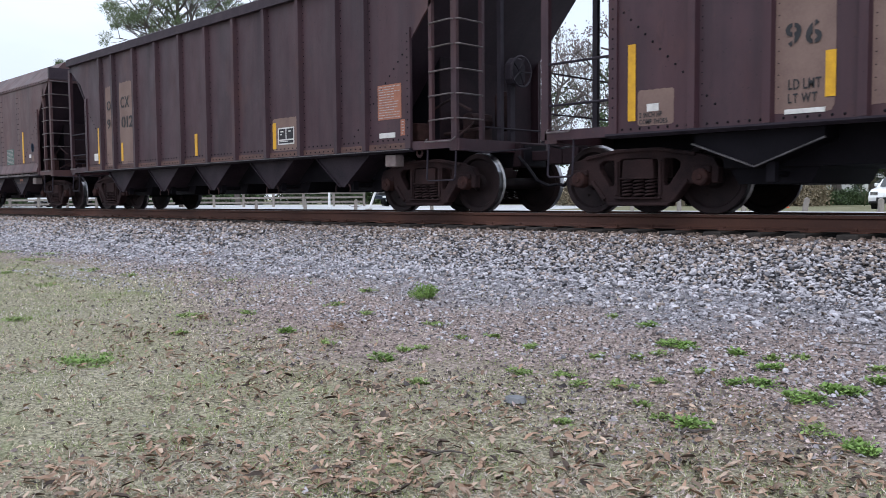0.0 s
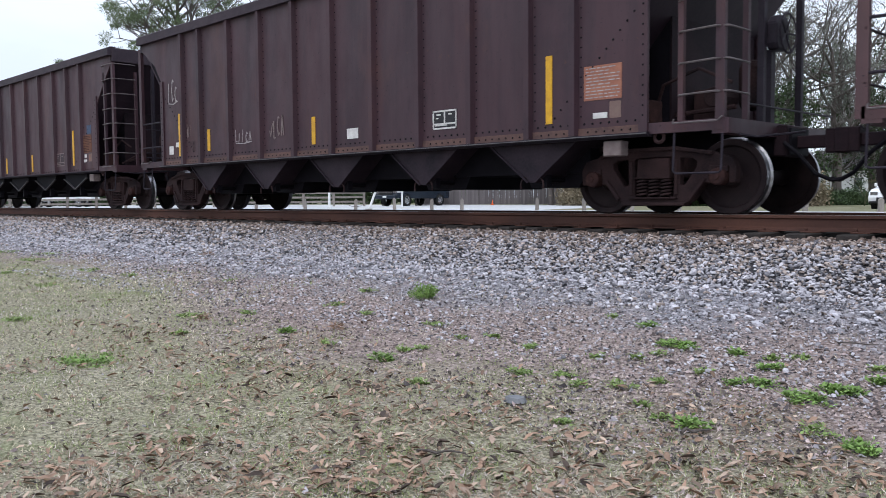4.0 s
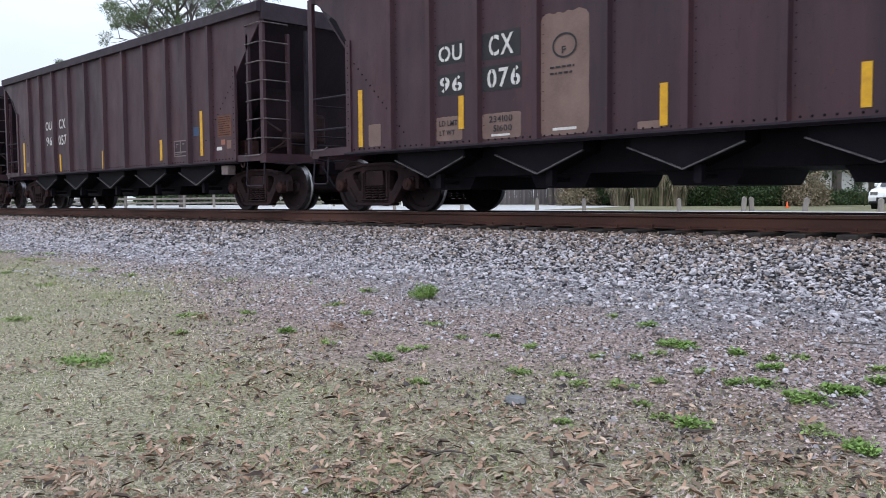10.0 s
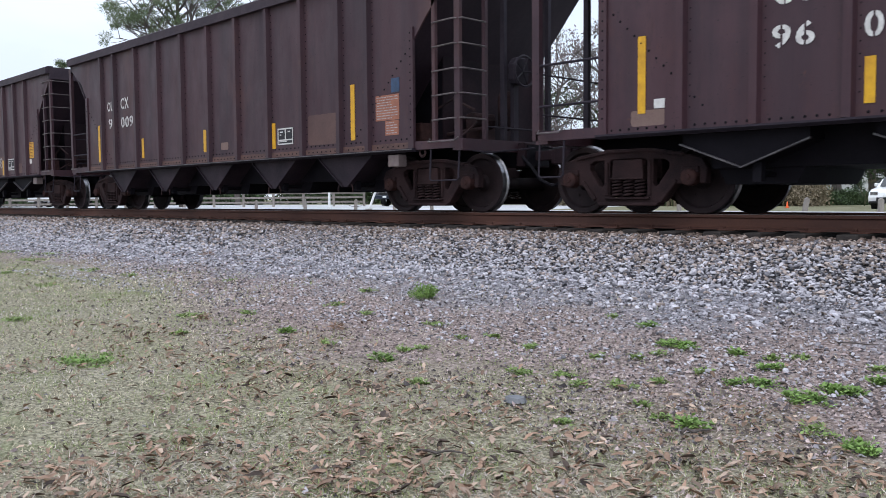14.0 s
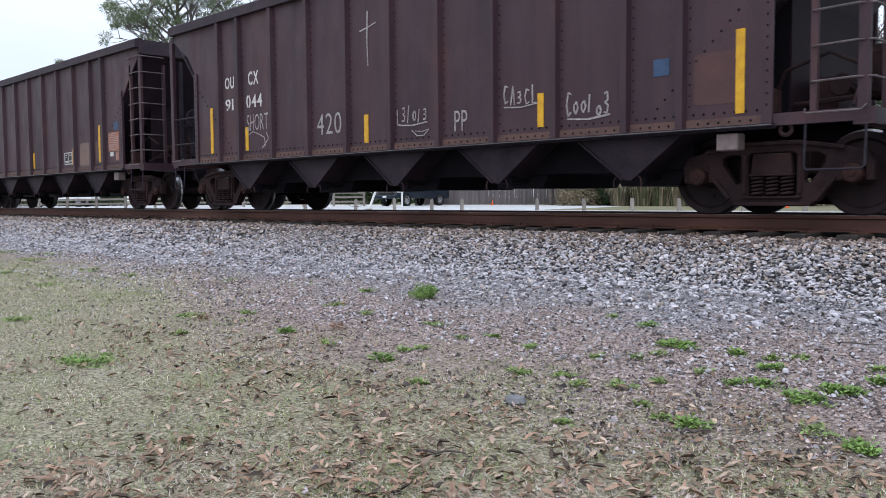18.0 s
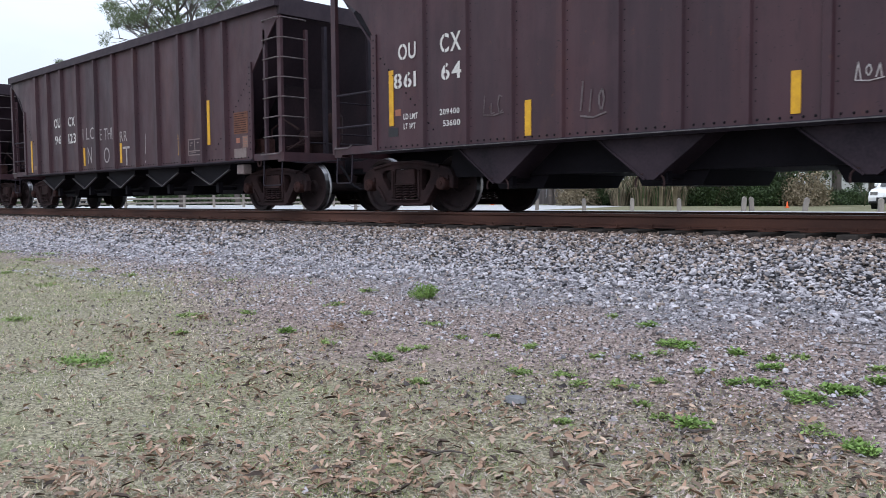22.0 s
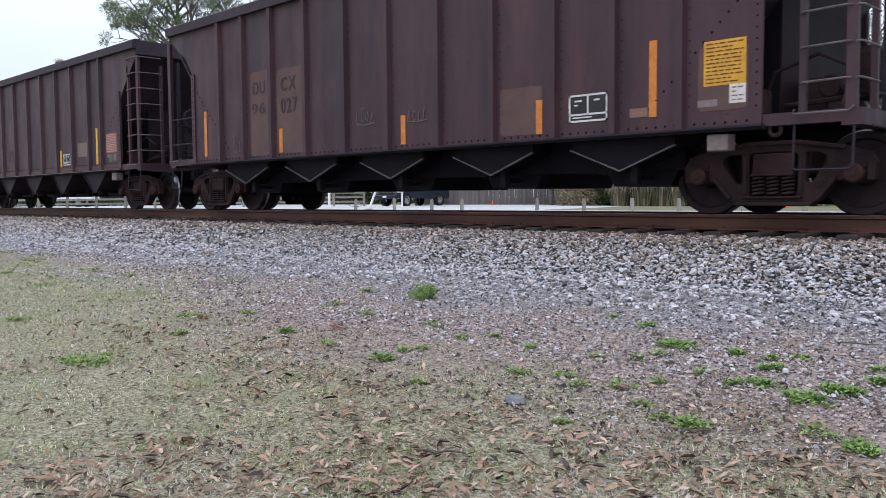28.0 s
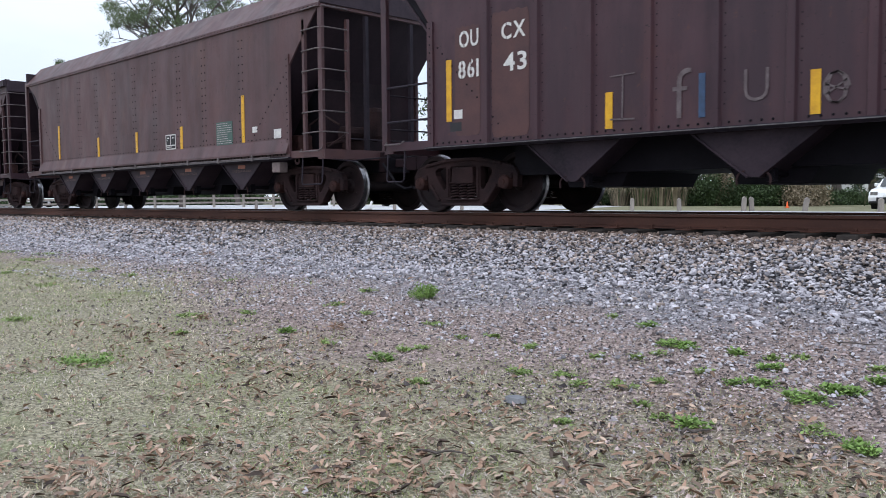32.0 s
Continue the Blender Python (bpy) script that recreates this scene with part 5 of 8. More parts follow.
    patch(c, 5.59, 5.74, 1.34, 1.44, "redboard")
    notice(c, 5.80, 5.97, 1.25, 1.42, "panel")
    patch(c, 5.41, 5.61, 1.23, 1.30, "white")
    patch(c, -5.49, -5.30, 1.25, 1.36, "panel")
    c = next_car("rib96", -126.30, "brown ribbed coal hopper car with crisp yellow strips")
    strip(c, -5.57, 1.22, 2.14)
    strip(c, -2.99, 1.13, 1.59)
    strip(c, -0.57, 1.12, 1.58)
    strip(c, 2.85, 1.11, 1.59)
    strip(c, 4.70, 1.18, 2.09)
    letters(c, "OU", -3.96, -3.52, 2.23, 2.47, "white")
    letters(c, "CX", -3.02, -2.57, 2.21, 2.47, "white")
    letters(c, "96", -3.98, -3.53, 1.78, 2.03, "white")
    letters(c, "034", -3.05, -2.45, 1.77, 2.03, "white")
    stencil_frame(c, 3.50, 4.08, 1.18, 1.54, "grey")
    notice(c, 5.39, 5.86, 1.45, 1.94, "rust")
    patch(c, 5.33, 5.50, 1.34, 1.45, "white")
    patch(c, 5.34, 5.51, 1.25, 1.32, "grey")
    patch(c, 5.39, 5.85, 1.07, 1.22, "white")
    patch(c, -5.72, -5.26, 1.07, 1.26, "panel")
    patch(c, -5.40, -5.26, 1.27, 1.38, "white")
    c = next_car("rib91", -142.06, "plum-brown ribbed coal hopper car with a pale patch")
    strip(c, -5.44, 1.20, 2.11)
    strip(c, -3.04, 1.21, 1.66)
    strip(c, -0.20, 1.22, 1.68)
    strip(c, 2.34, 1.17, 1.64)
    strip(c, 4.68, 1.20, 2.12)
    letters(c, "OU", -4.89, -4.55, 2.41, 2.64, "white")
    letters(c, "CX", -4.14, -3.71, 2.41, 2.68, "white")
    letters(c, "91", -4.84, -4.52, 1.99, 2.23, "white")
    letters(c, "009", -4.14, -3.50, 1.97, 2.23, "white")
    stencil_frame(c, 2.47, 2.96, 1.23, 1.53, "white")
    patch(c, 3.41, 4.30, 1.17, 1.70, "patch")
    notice(c, 5.27, 5.83, 1.47, 1.87, "redboard")
    patch(c, 5.65, 5.84, 1.90, 2.12, "blue")
    notice(c, 5.50, 5.82, 1.23, 1.46, "redboard")
    patch(c, 0.44, 0.71, 1.23, 1.38, "panel")
    c = next_car("rib96", -157.81, "brown ribbed coal hopper car with a sprayed white cross")
    strip(c, -5.78, 1.06, 1.98)
    strip(c, -2.41, 1.04, 1.50)
    strip(c, -0.57, 1.09, 1.58)
    strip(c, 3.05, 1.05, 1.51)
    patch(c, -4.00, -3.44, 1.13, 2.52, "panel")
    patch(c, -3.12, -2.44, 1.05, 2.52, "panel")
    letters(c, "OU", -3.95, -3.50, 2.23, 2.47, "shade")
    letters(c, "CX", -2.98, -2.50, 2.24, 2.47, "shade")
    letters(c, "96", -3.93, -3.55, 1.81, 2.01, "shade")
    letters(c, "156", -3.04, -2.47, 1.78, 2.04, "shade")
    patch(c, -1.96, -1.42, 1.15, 2.24, "patch")
    scrawl(c, "cross", 0.21, 0.83, 1.32, 2.13, "chalk")
    patch(c, 2.37, 3.14, 1.03, 1.64, "patch")
    letters(c, "168", 2.42, 3.02, 1.27, 1.59, "chalk")
    stencil_frame(c, 3.52, 4.08, 1.19, 1.53, "white")
    patch(c, 4.43, 4.70, 1.08, 1.37, "patch")
    notice(c, 5.39, 5.72, 1.49, 1.95, "goldboard")
    patch(c, 5.38, 5.53, 1.33, 1.46, "white")
    c = next_car("rib91", -173.50, "plum-brown ribbed coal hopper car covered in chalky graffiti")
    strip(c, -5.52, 1.18, 2.10)
    strip(c, -4.20, 1.18, 1.63)
    strip(c, -0.59, 1.14, 1.60)
    strip(c, 3.03, 1.16, 1.61)
    strip(c, 5.81, 1.13, 2.05)
    letters(c, "OU", -4.96, -4.62, 2.42, 2.65, "white")
    letters(c, "CX", -4.11, -3.75, 2.42, 2.68, "white")
    letters(c, "91", -4.96, -4.66, 1.99, 2.22, "white")
    letters(c, "044", -4.19, -3.64, 1.99, 2.24, "white")
    scrawl(c, "cross", -0.73, -0.32, 2.38, 3.26, "chalk")
    letters(c, "SHORT", -4.18, -3.45, 1.55, 1.86, "chalk")
    scrawl(c, "heart", -4.16, -3.45, 1.21, 1.53, "chalk")
    letters(c, "420", -1.93, -1.24, 1.34, 1.70, "chalk")
    scrawl(c, "tag", 0.15, 0.89, 1.35, 1.70, "chalk")
    scrawl(c, "smile", 0.51, 0.89, 1.17, 1.32, "chalk")
    letters(c, "PP", 1.43, 1.69, 1.20, 1.50, "chalk")
    scrawl(c, "tag", 2.36, 3.01, 1.45, 1.80, "chalk")
    scrawl(c, "tag", 3.43, 4.16, 1.21, 1.61, "chalk")
    patch(c, 4.73, 4.94, 1.64, 1.84, "blue")
    patch(c, 5.25, 5.87, 1.25, 1.84, "rubbed")
    c = next_car("rib91", -189.35, "plum-brown ribbed coal hopper car with a red notice board")
    strip(c, -3.02, 1.25, 1.71)
    strip(c, 0.22, 1.17, 1.62)
    strip(c, 3.08, 1.18, 1.62)
    strip(c, 4.79, 1.20, 2.12)
    patch(c, -4.88, -4.40, 1.14, 2.81, "panel")
    patch(c, -4.06, -3.38, 1.17, 2.81, "panel")
    letters(c, "OU", -4.84, -4.48, 2.40, 2.65, "shade")
    letters(c, "CX", -4.04, -3.59, 2.40, 2.70, "shade")
    letters(c, "9", -4.81, -4.60, 2.03, 2.25, "shade")
    letters(c, "082", -4.05, -3.38, 1.97, 2.23, "shade")
    patch(c, 3.54, 4.24, 1.12, 1.73, "panel")
    patch(c, 4.53, 5.04, 1.24, 1.74, "patch")
    stencil_frame(c, 2.50, 3.02, 1.21, 1.53, "white")
    patch(c, 5.65, 5.92, 1.95, 2.15, "blue")
    notice(c, 5.32, 5.92, 1.44, 1.90, "redboard")
    patch(c, 5.41, 5.59, 1.32, 1.42, "white")
    notice(c, 5.72, 5.90, 1.21, 1.42, "redboard")
    patch(c, -5.42, -5.26, 1.28, 1.40, "white")
    c = next_car("rib86", -205.37, "brown close-ribbed coal hopper car with white lettering")
    strip(c, -5.72, 1.37, 2.24)
    strip(c, -2.94, 1.06, 1.54)
    strip(c, 0.67, 1.08, 1.53)
    strip(c, 3.13, 1.07, 1.53)
    strip(c, 6.14, 1.06, 1.97)
    letters(c, "OU", -5.54, -5.14, 2.37, 2.62, "white")
    letters(c, "CX", -4.61, -4.18, 2.37, 2.65, "white")
    letters(c, "861", -5.65, -5.14, 1.94, 2.18, "white")
    letters(c, "64", -4.59, -4.18, 1.97, 2.22, "white")
    letters(c, "LD LMT", -5.43, -5.11, 1.45, 1.54, "white")
    letters(c, "LT WT", -5.43, -5.16, 1.30, 1.39, "white")
    letters(c, "209400", -4.63, -4.22, 1.46, 1.55, "white")
    letters(c, "53600", -4.56, -4.21, 1.29, 1.38, "white")
    patch(c, -5.63, -5.50, 1.52, 1.62, "redboard")
    patch(c, -5.80, -5.57, 1.20, 1.34, "black")
    scrawl(c, "tag", -3.77, -3.35, 1.38, 1.69, "faint")
    scrawl(c, "tag", -2.10, -1.66, 1.23, 1.74, "faint")
    scrawl(c, "tag", 1.24, 1.55, 1.35, 1.59, "chalk")
    stencil_frame(c, 4.48, 4.98, 1.33, 1.64, "panel")
    patch(c, 4.53, 4.71, 1.18, 1.28, "white")
    lines(c, 5.50, 5.99, 1.13, 1.66, "grey")
    patch(c, 5.82, 5.98, 1.85, 2.01, "blue")
    c = next_car("rib96", -221.29, "brown ribbed coal hopper car with a hand-painted slogan")
    strip(c, -5.63, 1.07, 1.97)
    strip(c, -1.85, 1.14, 1.60)
    strip(c, 0.33, 1.14, 1.61)
    strip(c, 3.25, 1.20, 1.67)
    strip(c, 4.51, 1.36, 2.27)
    letters(c, "OU", -3.82, -3.38, 2.22, 2.48, "white")
    letters(c, "CX", -2.83, -2.40, 2.21, 2.46, "white")
    letters(c, "96", -3.80, -3.35, 1.78, 2.02, "white")
    letters(c, "123", -2.85, -2.36, 1.76, 2.02, "white")
    letters(c, "I LO", -1.90, -1.12, 1.80, 2.10, "chalk")
    letters(c, "E THE", -0.84, -0.03, 1.74, 2.02, "chalk")
    letters(c, "RR", 0.31, 0.71, 1.65, 1.89, "chalk")
    letters(c, "N", -1.62, -1.37, 1.19, 1.60, "chalk")
    letters(c, "O", -0.63, -0.30, 1.16, 1.55, "chalk")
    letters(c, "T", 0.45, 0.85, 1.07, 1.52, "chalk")
    scrawl(c, "stroke", 1.50, 1.80, 1.10, 1.76, "chalk")
    stencil_frame(c, 3.64, 4.20, 1.17, 1.52, "grey")
    notice(c, 5.49, 6.00, 1.52, 1.94, "rust")
    patch(c, 5.57, 5.70, 1.34, 1.44, "redboard")
    notice(c, 5.80, 5.99, 1.24, 1.47, "panel")
    patch(c, 5.49, 5.93, 1.05, 1.23, "grey")
    patch(c, -5.48, -5.17, 1.14, 1.25, "panel")
    c = next_car("rib96", -236.97, "brown ribbed coal hopper car with a rust-red board")
    strip(c, -5.76, 1.06, 1.96)
    strip(c, -2.39, 1.04, 1.46)
    strip(c, 0.19, 1.02, 1.47)
    strip(c, 2.83, 1.08, 1.57)
    strip(c, 4.89, 1.05, 1.91)
    letters(c, "OU", -3.96, -3.52, 2.21, 2.49, "white")
    letters(c, "CX", -3.01, -2.58, 2.22, 2.47, "white")
    letters(c, "96", -3.96, -3.54, 1.77, 2.04, "white")
    letters(c, "167", -3.02, -2.54, 1.77, 2.03, "white")
    scrawl(c, "tag", -1.84, -1.42, 1.42, 1.71, "chalk")
    stencil_frame(c, 3.48, 4.06, 1.18, 1.50, "grey")
    notice(c, 5.35, 5.83, 1.42, 1.94, "rust")
    patch(c, 5.57, 5.79, 1.98, 2.13, "blue")
    patch(c, 5.38, 5.54, 1.33, 1.44, "redboard")
    patch(c, 5.27, 5.51, 1.23, 1.30, "white")
    patch(c, 5.34, 5.79, 1.05, 1.22, "white")
    patch(c, -5.65, -5.31, 1.05, 1.34, "panel")
    c = next_car("rib96", -252.88, "rust-stained brown coal hopper car with a pale lower rail")
    skin(c, "pale_sill", Geo().box(-6.2, 6.2, -SIDE - 0.06, -SIDE - 0.052, 0.985, 1.09), "white", "whitened lower side rail")
    strip(c, -5.76, 1.30, 2.29, "amber")
    strip(c, -3.00, 1.09, 1.53, "amber")
    strip(c, 3.11, 1.05, 1.53, "amber")
    strip(c, 4.79, 1.17, 2.06)
    letters(c, "OU", -4.03, -3.56, 2.15, 2.37, "white")
    letters(c, "CX", -3.10, -2.52, 2.10, 2.33, "white")
    letters(c, "86", -3.95, -3.48, 1.81, 2.07, "white")
    letters(c, "140", -3.13, -2.38, 1.79, 2.01, "white")
    scrawl(c, "tag", 1.33, 2.07, 1.13, 1.89, "chalk")
    patch(c, 4.47, 4.72, 1.64, 1.90, "blue")
    patch(c, 5.32, 6.02, 1.43, 1.92, "rust")
    patch(c, 5.39, 5.88, 1.05, 1.21, "white")
    patch(c, -5.83, -5.39, 1.08, 1.24, "white")
    patch(c, -5.90, -5.79, 1.29, 1.38, "redboard")
    patch(c, -4.25, -3.76, 1.61, 2.26, "black")
    scrawl(c, "tag", -4.12, -3.75, 1.41, 1.59, "chalk")
    c = next_car("rib96", -268.90, "brown ribbed coal hopper car with orange strips")
    strip(c, -5.66, 1.13, 2.05, "amber")
    strip(c, -2.93, 1.09, 1.53, "amber")
    strip(c, 0.42, 1.07, 1.52, "amber")
    strip(c, 3.12, 1.07, 1.52, "amber")
    strip(c, 4.84, 1.17, 2.07, "amber")
    patch(c, -3.94, -3.28, 1.05, 2.66, "patch")
    patch(c, -3.06, -2.17, 1.06, 2.62, "patch")
    letters(c, "OU", -3.86, -3.42, 2.22, 2.46, "shade")
    letters(c, "CX", -2.90, -2.42, 2.20, 2.46, "shade")
    letters(c, "96", -3.88, -3.43, 1.84, 2.06, "shade")
    letters(c, "027", -2.91, -2.39, 1.80, 2.08, "shade")
    scrawl(c, "tag", -0.75, -0.24, 1.43, 1.74, "faint")
    scrawl(c, "tag", 0.50, 1.00, 1.40, 1.64, "faint")
    patch(c, 2.42, 3.17, 1.07, 1.72, "patch")
    stencil_frame(c, 3.61, 4.20, 1.18, 1.53, "white")
    patch(c, 5.42, 6.02, 1.18, 1.90, "patch")
    notice(c, 5.49, 5.99, 1.46, 1.96, "goldboard")
    notice(c, 5.80, 5.99, 1.25, 1.46, "white")
    patch(c, 5.42, 5.66, 1.23, 1.31, "grey")
    notice(c, 4.52, 4.77, 1.18, 1.29, "panel")
    scrawl(c, "tag", -4.60, -4.29, 1.16, 1.55, "faint")
    c = next_car("rib91", -284.77, "plum-brown ribbed coal hopper car with tan panels")
    strip(c, -2.99, 1.17, 1.61)
    strip(c, -0.13, 1.16, 1.59)
    strip(c, 2.39, 1.15, 1.60)
    strip(c, 4.77, 1.15, 2.06)
    patch(c, -4.85, -4.42, 1.18, 2.86, "patch")
    patch(c, -4.04, -3.37, 1.16, 2.84, "panel")
    letters(c, "OU", -4.79, -4.51, 2.39, 2.64, "shade")
    letters(c, "CX", -4.02, -3.58, 2.39, 2.64, "black")
    letters(c, "91", -4.81, -4.53, 1.97, 2.19, "shade")
    letters(c, "098", -4.04, -3.40, 1.95, 2.20, "black")
    patch(c, 3.53, 4.24, 1.38, 1.74, "panel")
    stencil_frame(c, 2.55, 3.03, 1.19, 1.49, "white")
    notice(c, 5.32, 5.92, 1.41, 1.88, "redboard")
    patch(c, 5.38, 5.54, 1.30, 1.38, "redboard")
    notice(c, 5.72, 5.89, 1.21, 1.38, "panel")
    patch(c, 5.47, 5.68, 1.19, 1.37, "greenboard")
    patch(c, -5.41, -5.22, 1.27, 1.38, "white")
    scrawl(c, "tag", -1.96, -1.30, 1.34, 1.88, "faint")
    c = next_car("rib86", -300.99, "brown close-ribbed coal hopper car with large sprayed letters")
    strip(c, -5.74, 1.35, 2.25)
    strip(c, -2.95, 1.07, 1.52)
    strip(c, -0.43, 1.06, 1.52)
    strip(c, 2.24, 1.07, 1.53)
    patch(c, 4.10, 4.25, 1.02, 1.73, "grey")
    strip(c, 4.17, 1.16, 1.66)
    patch(c, -5.62, -5.12, 1.12, 2.70, "rubbed")
    patch(c, -4.90, -4.22, 1.06, 2.80, "rubbed")
    patch(c, -1.74, -1.66, 1.12, 1.62, "blue")
    patch(c, 0.78, 0.90, 1.12, 1.56, "blue")
    letters(c, "OU", -5.52, -5.14, 2.39, 2.63, "white")
    letters(c, "CX", -4.71, -4.28, 2.40, 2.63, "white")
    letters(c, "861", -5.54, -5.14, 1.95, 2.21, "white")
    letters(c, "43", -4.67, -4.26, 1.96, 2.21, "white")
    scrawl(c, "bar", -2.93, -2.58, 1.17, 1.72, "faint")
    letters(c, "f", -2.07, -1.83, 1.13, 1.70, "faint")
    letters(c, "U", -1.20, -0.92, 1.25, 1.60, "faint")
    scrawl(c, "blob", -0.40, -0.05, 1.14, 1.50, "faint")
    letters(c, "K", 0.43, 0.79, 1.10, 1.64, "faint")
    letters(c, "e", 1.28, 1.54, 1.25, 1.49, "faint")
    scrawl(c, "blob", 2.90, 3.34, 1.24, 1.64, "faint")
    letters(c, "e", 2.92, 3.30, 1.24, 1.62, "faint")
    letters(c, "U", 3.71, 4.01, 1.15, 1.45, "faint")
    stencil_frame(c, 4.50, 5.01, 1.32, 1.63, "panel")
    patch(c, 4.79, 5.03, 1.18, 1.27, "white")
    patch(c, -5.64, -5.47, 1.38, 1.51, "white")
    patch(c, -5.72, -5.49, 1.20, 1.33, "black")
    strip(c, 6.17, 1.07, 1.94)
    lines(c, 5.59, 6.09, 1.08, 1.63, "patch")
    patch(c, 5.96, 6.12, 1.29, 1.38, "white")
    patch(c, 5.95, 6.09, 1.85, 1.98, "blue")
    c = next_car("smooth", -316.97, "smooth riveted brown covered hopper car with a green notice")
    strip(c, -4.77, 1.37, 2.27)
    strip(c, -2.20, 1.33, 1.82)
    strip(c, -0.05, 1.35, 1.82)
    strip(c, 2.11, 1.33, 1.81)
    strip(c, 4.59, 1.34, 2.25)
    stencil_frame(c, 1.39, 1.85, 1.34, 1.67, "white")
    notice(c, 3.57, 4.19, 1.33, 1.79, "greenboard")
    patch(c, 4.92, 5.08, 1.51, 1.62, "white")
    patch(c, 5.65, 5.88, 1.36, 1.53, "white")
    c = next_car("rib91", -332.9, "plum-brown ribbed coal hopper car without marks")
    c = next_car("rib96", -348.8, "plain brown ribbed coal hopper car, last seen far off")
    for c in SPARE.values():
        for o in (*c.children_recursive, c):
            bpy.data.objects.remove(o)


train()


# ---- beyond the line: road, fences, vehicles, hedge, house and trees ----
def plot(ahead, across, z=None):
    """A place in the plan, in metres ahead of the camera and across its line of sight to the right."""
    x = -math.sin(YAW) * ahead + math.cos(YAW) * across
    y = math.cos(YAW) * ahead + math.sin(YAW) * across
    return (x, y, float(ground_z(x, y)) if z is None else z)


def bollards():
    spots = [(-32.5, 26.3, 0.56, 2), (-29.6, 26.3, 0.60, -2), (-27.2, 26.4, 0.55, 1), (-25.6, 26.7, 0.54, 0), (-21.8, 27.2, 0.56, 2), (-19.5, 27.3, 0.53, -3),
             (-17.4, 27.4, 0.52, 1), (-15.6, 27.7, 0.50, -2), (-13.25, 27.9, 0.54, 2), (-13.0, 28.0, 0.53, -4), (-11.2, 28.0, 0.50, 9), (-8.9, 28.1, 0.46, 1), (-36.6, 26.2, 0.55, 0), (-41.0, 26.0, 0.55, 2)]
    for x, y, h, lean in spots:
        g = Geo().prism([(-0.075, 0), (0.075, 0), (0.07, h * 0.88), (0.0, h), (-0.07, h * 0.88)], -0.075, 0.075)
        ob = solid("wooden_bollard", g, "wood", "short grey weathered wooden bollard beside the road", "bollard", "bollards along the road", bevel=0.008)
        ob.matrix_world = pose(x, y, float(ground_z(x, y)) - 0.03, 0, lean, 40)


def rail_fence():
    fence = thing("rail_fence", "grey weathered split-rail fence across the grass", "fence")
    (x0, y0, _), (x1, y1, _) = plot(62, -34), plot(60, -5.6)
    n = 13
    d = Vector((x1 - x0, y1 - y0, 0)).normalized()
    step = math.hypot(x1 - x0, y1 - y0) / n
    rz = math.degrees(math.atan2(d.y, d.x))
    r = random.Random(2)
    post = Geo().box(-0.08, 0.08, -0.08, 0.08, -0.1, 1.15).mesh("post", "wood", bevel=0.015)
    rail = Geo().box(0, step, -0.03, 0.03, -0.07, 0.07).mesh("rail", "wood", bevel=0.012)
    for k in range(n + 1):
        x, y = x0 + d.x * step * k, y0 + d.y * step * k
        z = float(ground_z(x, y))
        part("post", post, "", fence).matrix_local = pose(x, y, z, 0, 0, rz + r.uniform(-4, 4))
        if k < n:
            for h in (0.32, 0.64, 0.98):
                part("rail", rail, "", fence).matrix_local = pose(x, y, z + h, 0, r.uniform(-0.8, 0.8), rz)


def plank_fence():
    fence = thing("plank_fence", "grey-brown weathered upright plank fence", "fence")
    (x0, y0, _), (x1, y1, _) = plot(62, -1.7), plot(61, 8.45)
    d = Vector((x1 - x0, y1 - y0, 0))
    n = 66
    rz = math.degrees(math.atan2(d.y, d.x))
    w = d.length / n
    board = [Geo().prism([(-w * 0.49, 0.04), (w * 0.49, 0.04), (w * 0.49, h), (w * 0.3, h + 0.04), (-w * 0.3, h + 0.04), (-w * 0.49, h)], -0.012, 0.012).mesh("board", "fencewood") for h in (1.76, 1.8, 1.83)]
    r = random.Random(6)
    for k in range(n):
        p = Vector((x0, y0, 0)) + d * ((k + 0.5) / n)
        part("board", r.choice(board), "", fence).matrix_local = pose(p.x, p.y, float(ground_z(p.x, p.y)), r.uniform(-1, 1), r.uniform(-0.8, 0.8), rz)
    for h in (0.4, 1.4):
        g = Geo().box(0, d.length, 0.016, 0.06, h, h + 0.09)
        part("rail", g, "fencewood", fence).matrix_local = pose(x0, y0, float(ground_z(x0, y0)), 0, 0, rz)
    part("end_post", Geo().box(-0.05, 0.05, -0.05, 0.05, 0, 1.9), "wood", fence).matrix_local = pose(x1 + 0.05, y1 + 0.05, float(ground_z(x1, y1)), 0, 0, rz)
    part("leaning_board", Geo().box(-0.04, 0.04, -0.02, 0.02, 0, 1.5), "wood", fence, "pale loose board").matrix_local = pose(*plot(60.5, -1.95), 0, 6, rz)


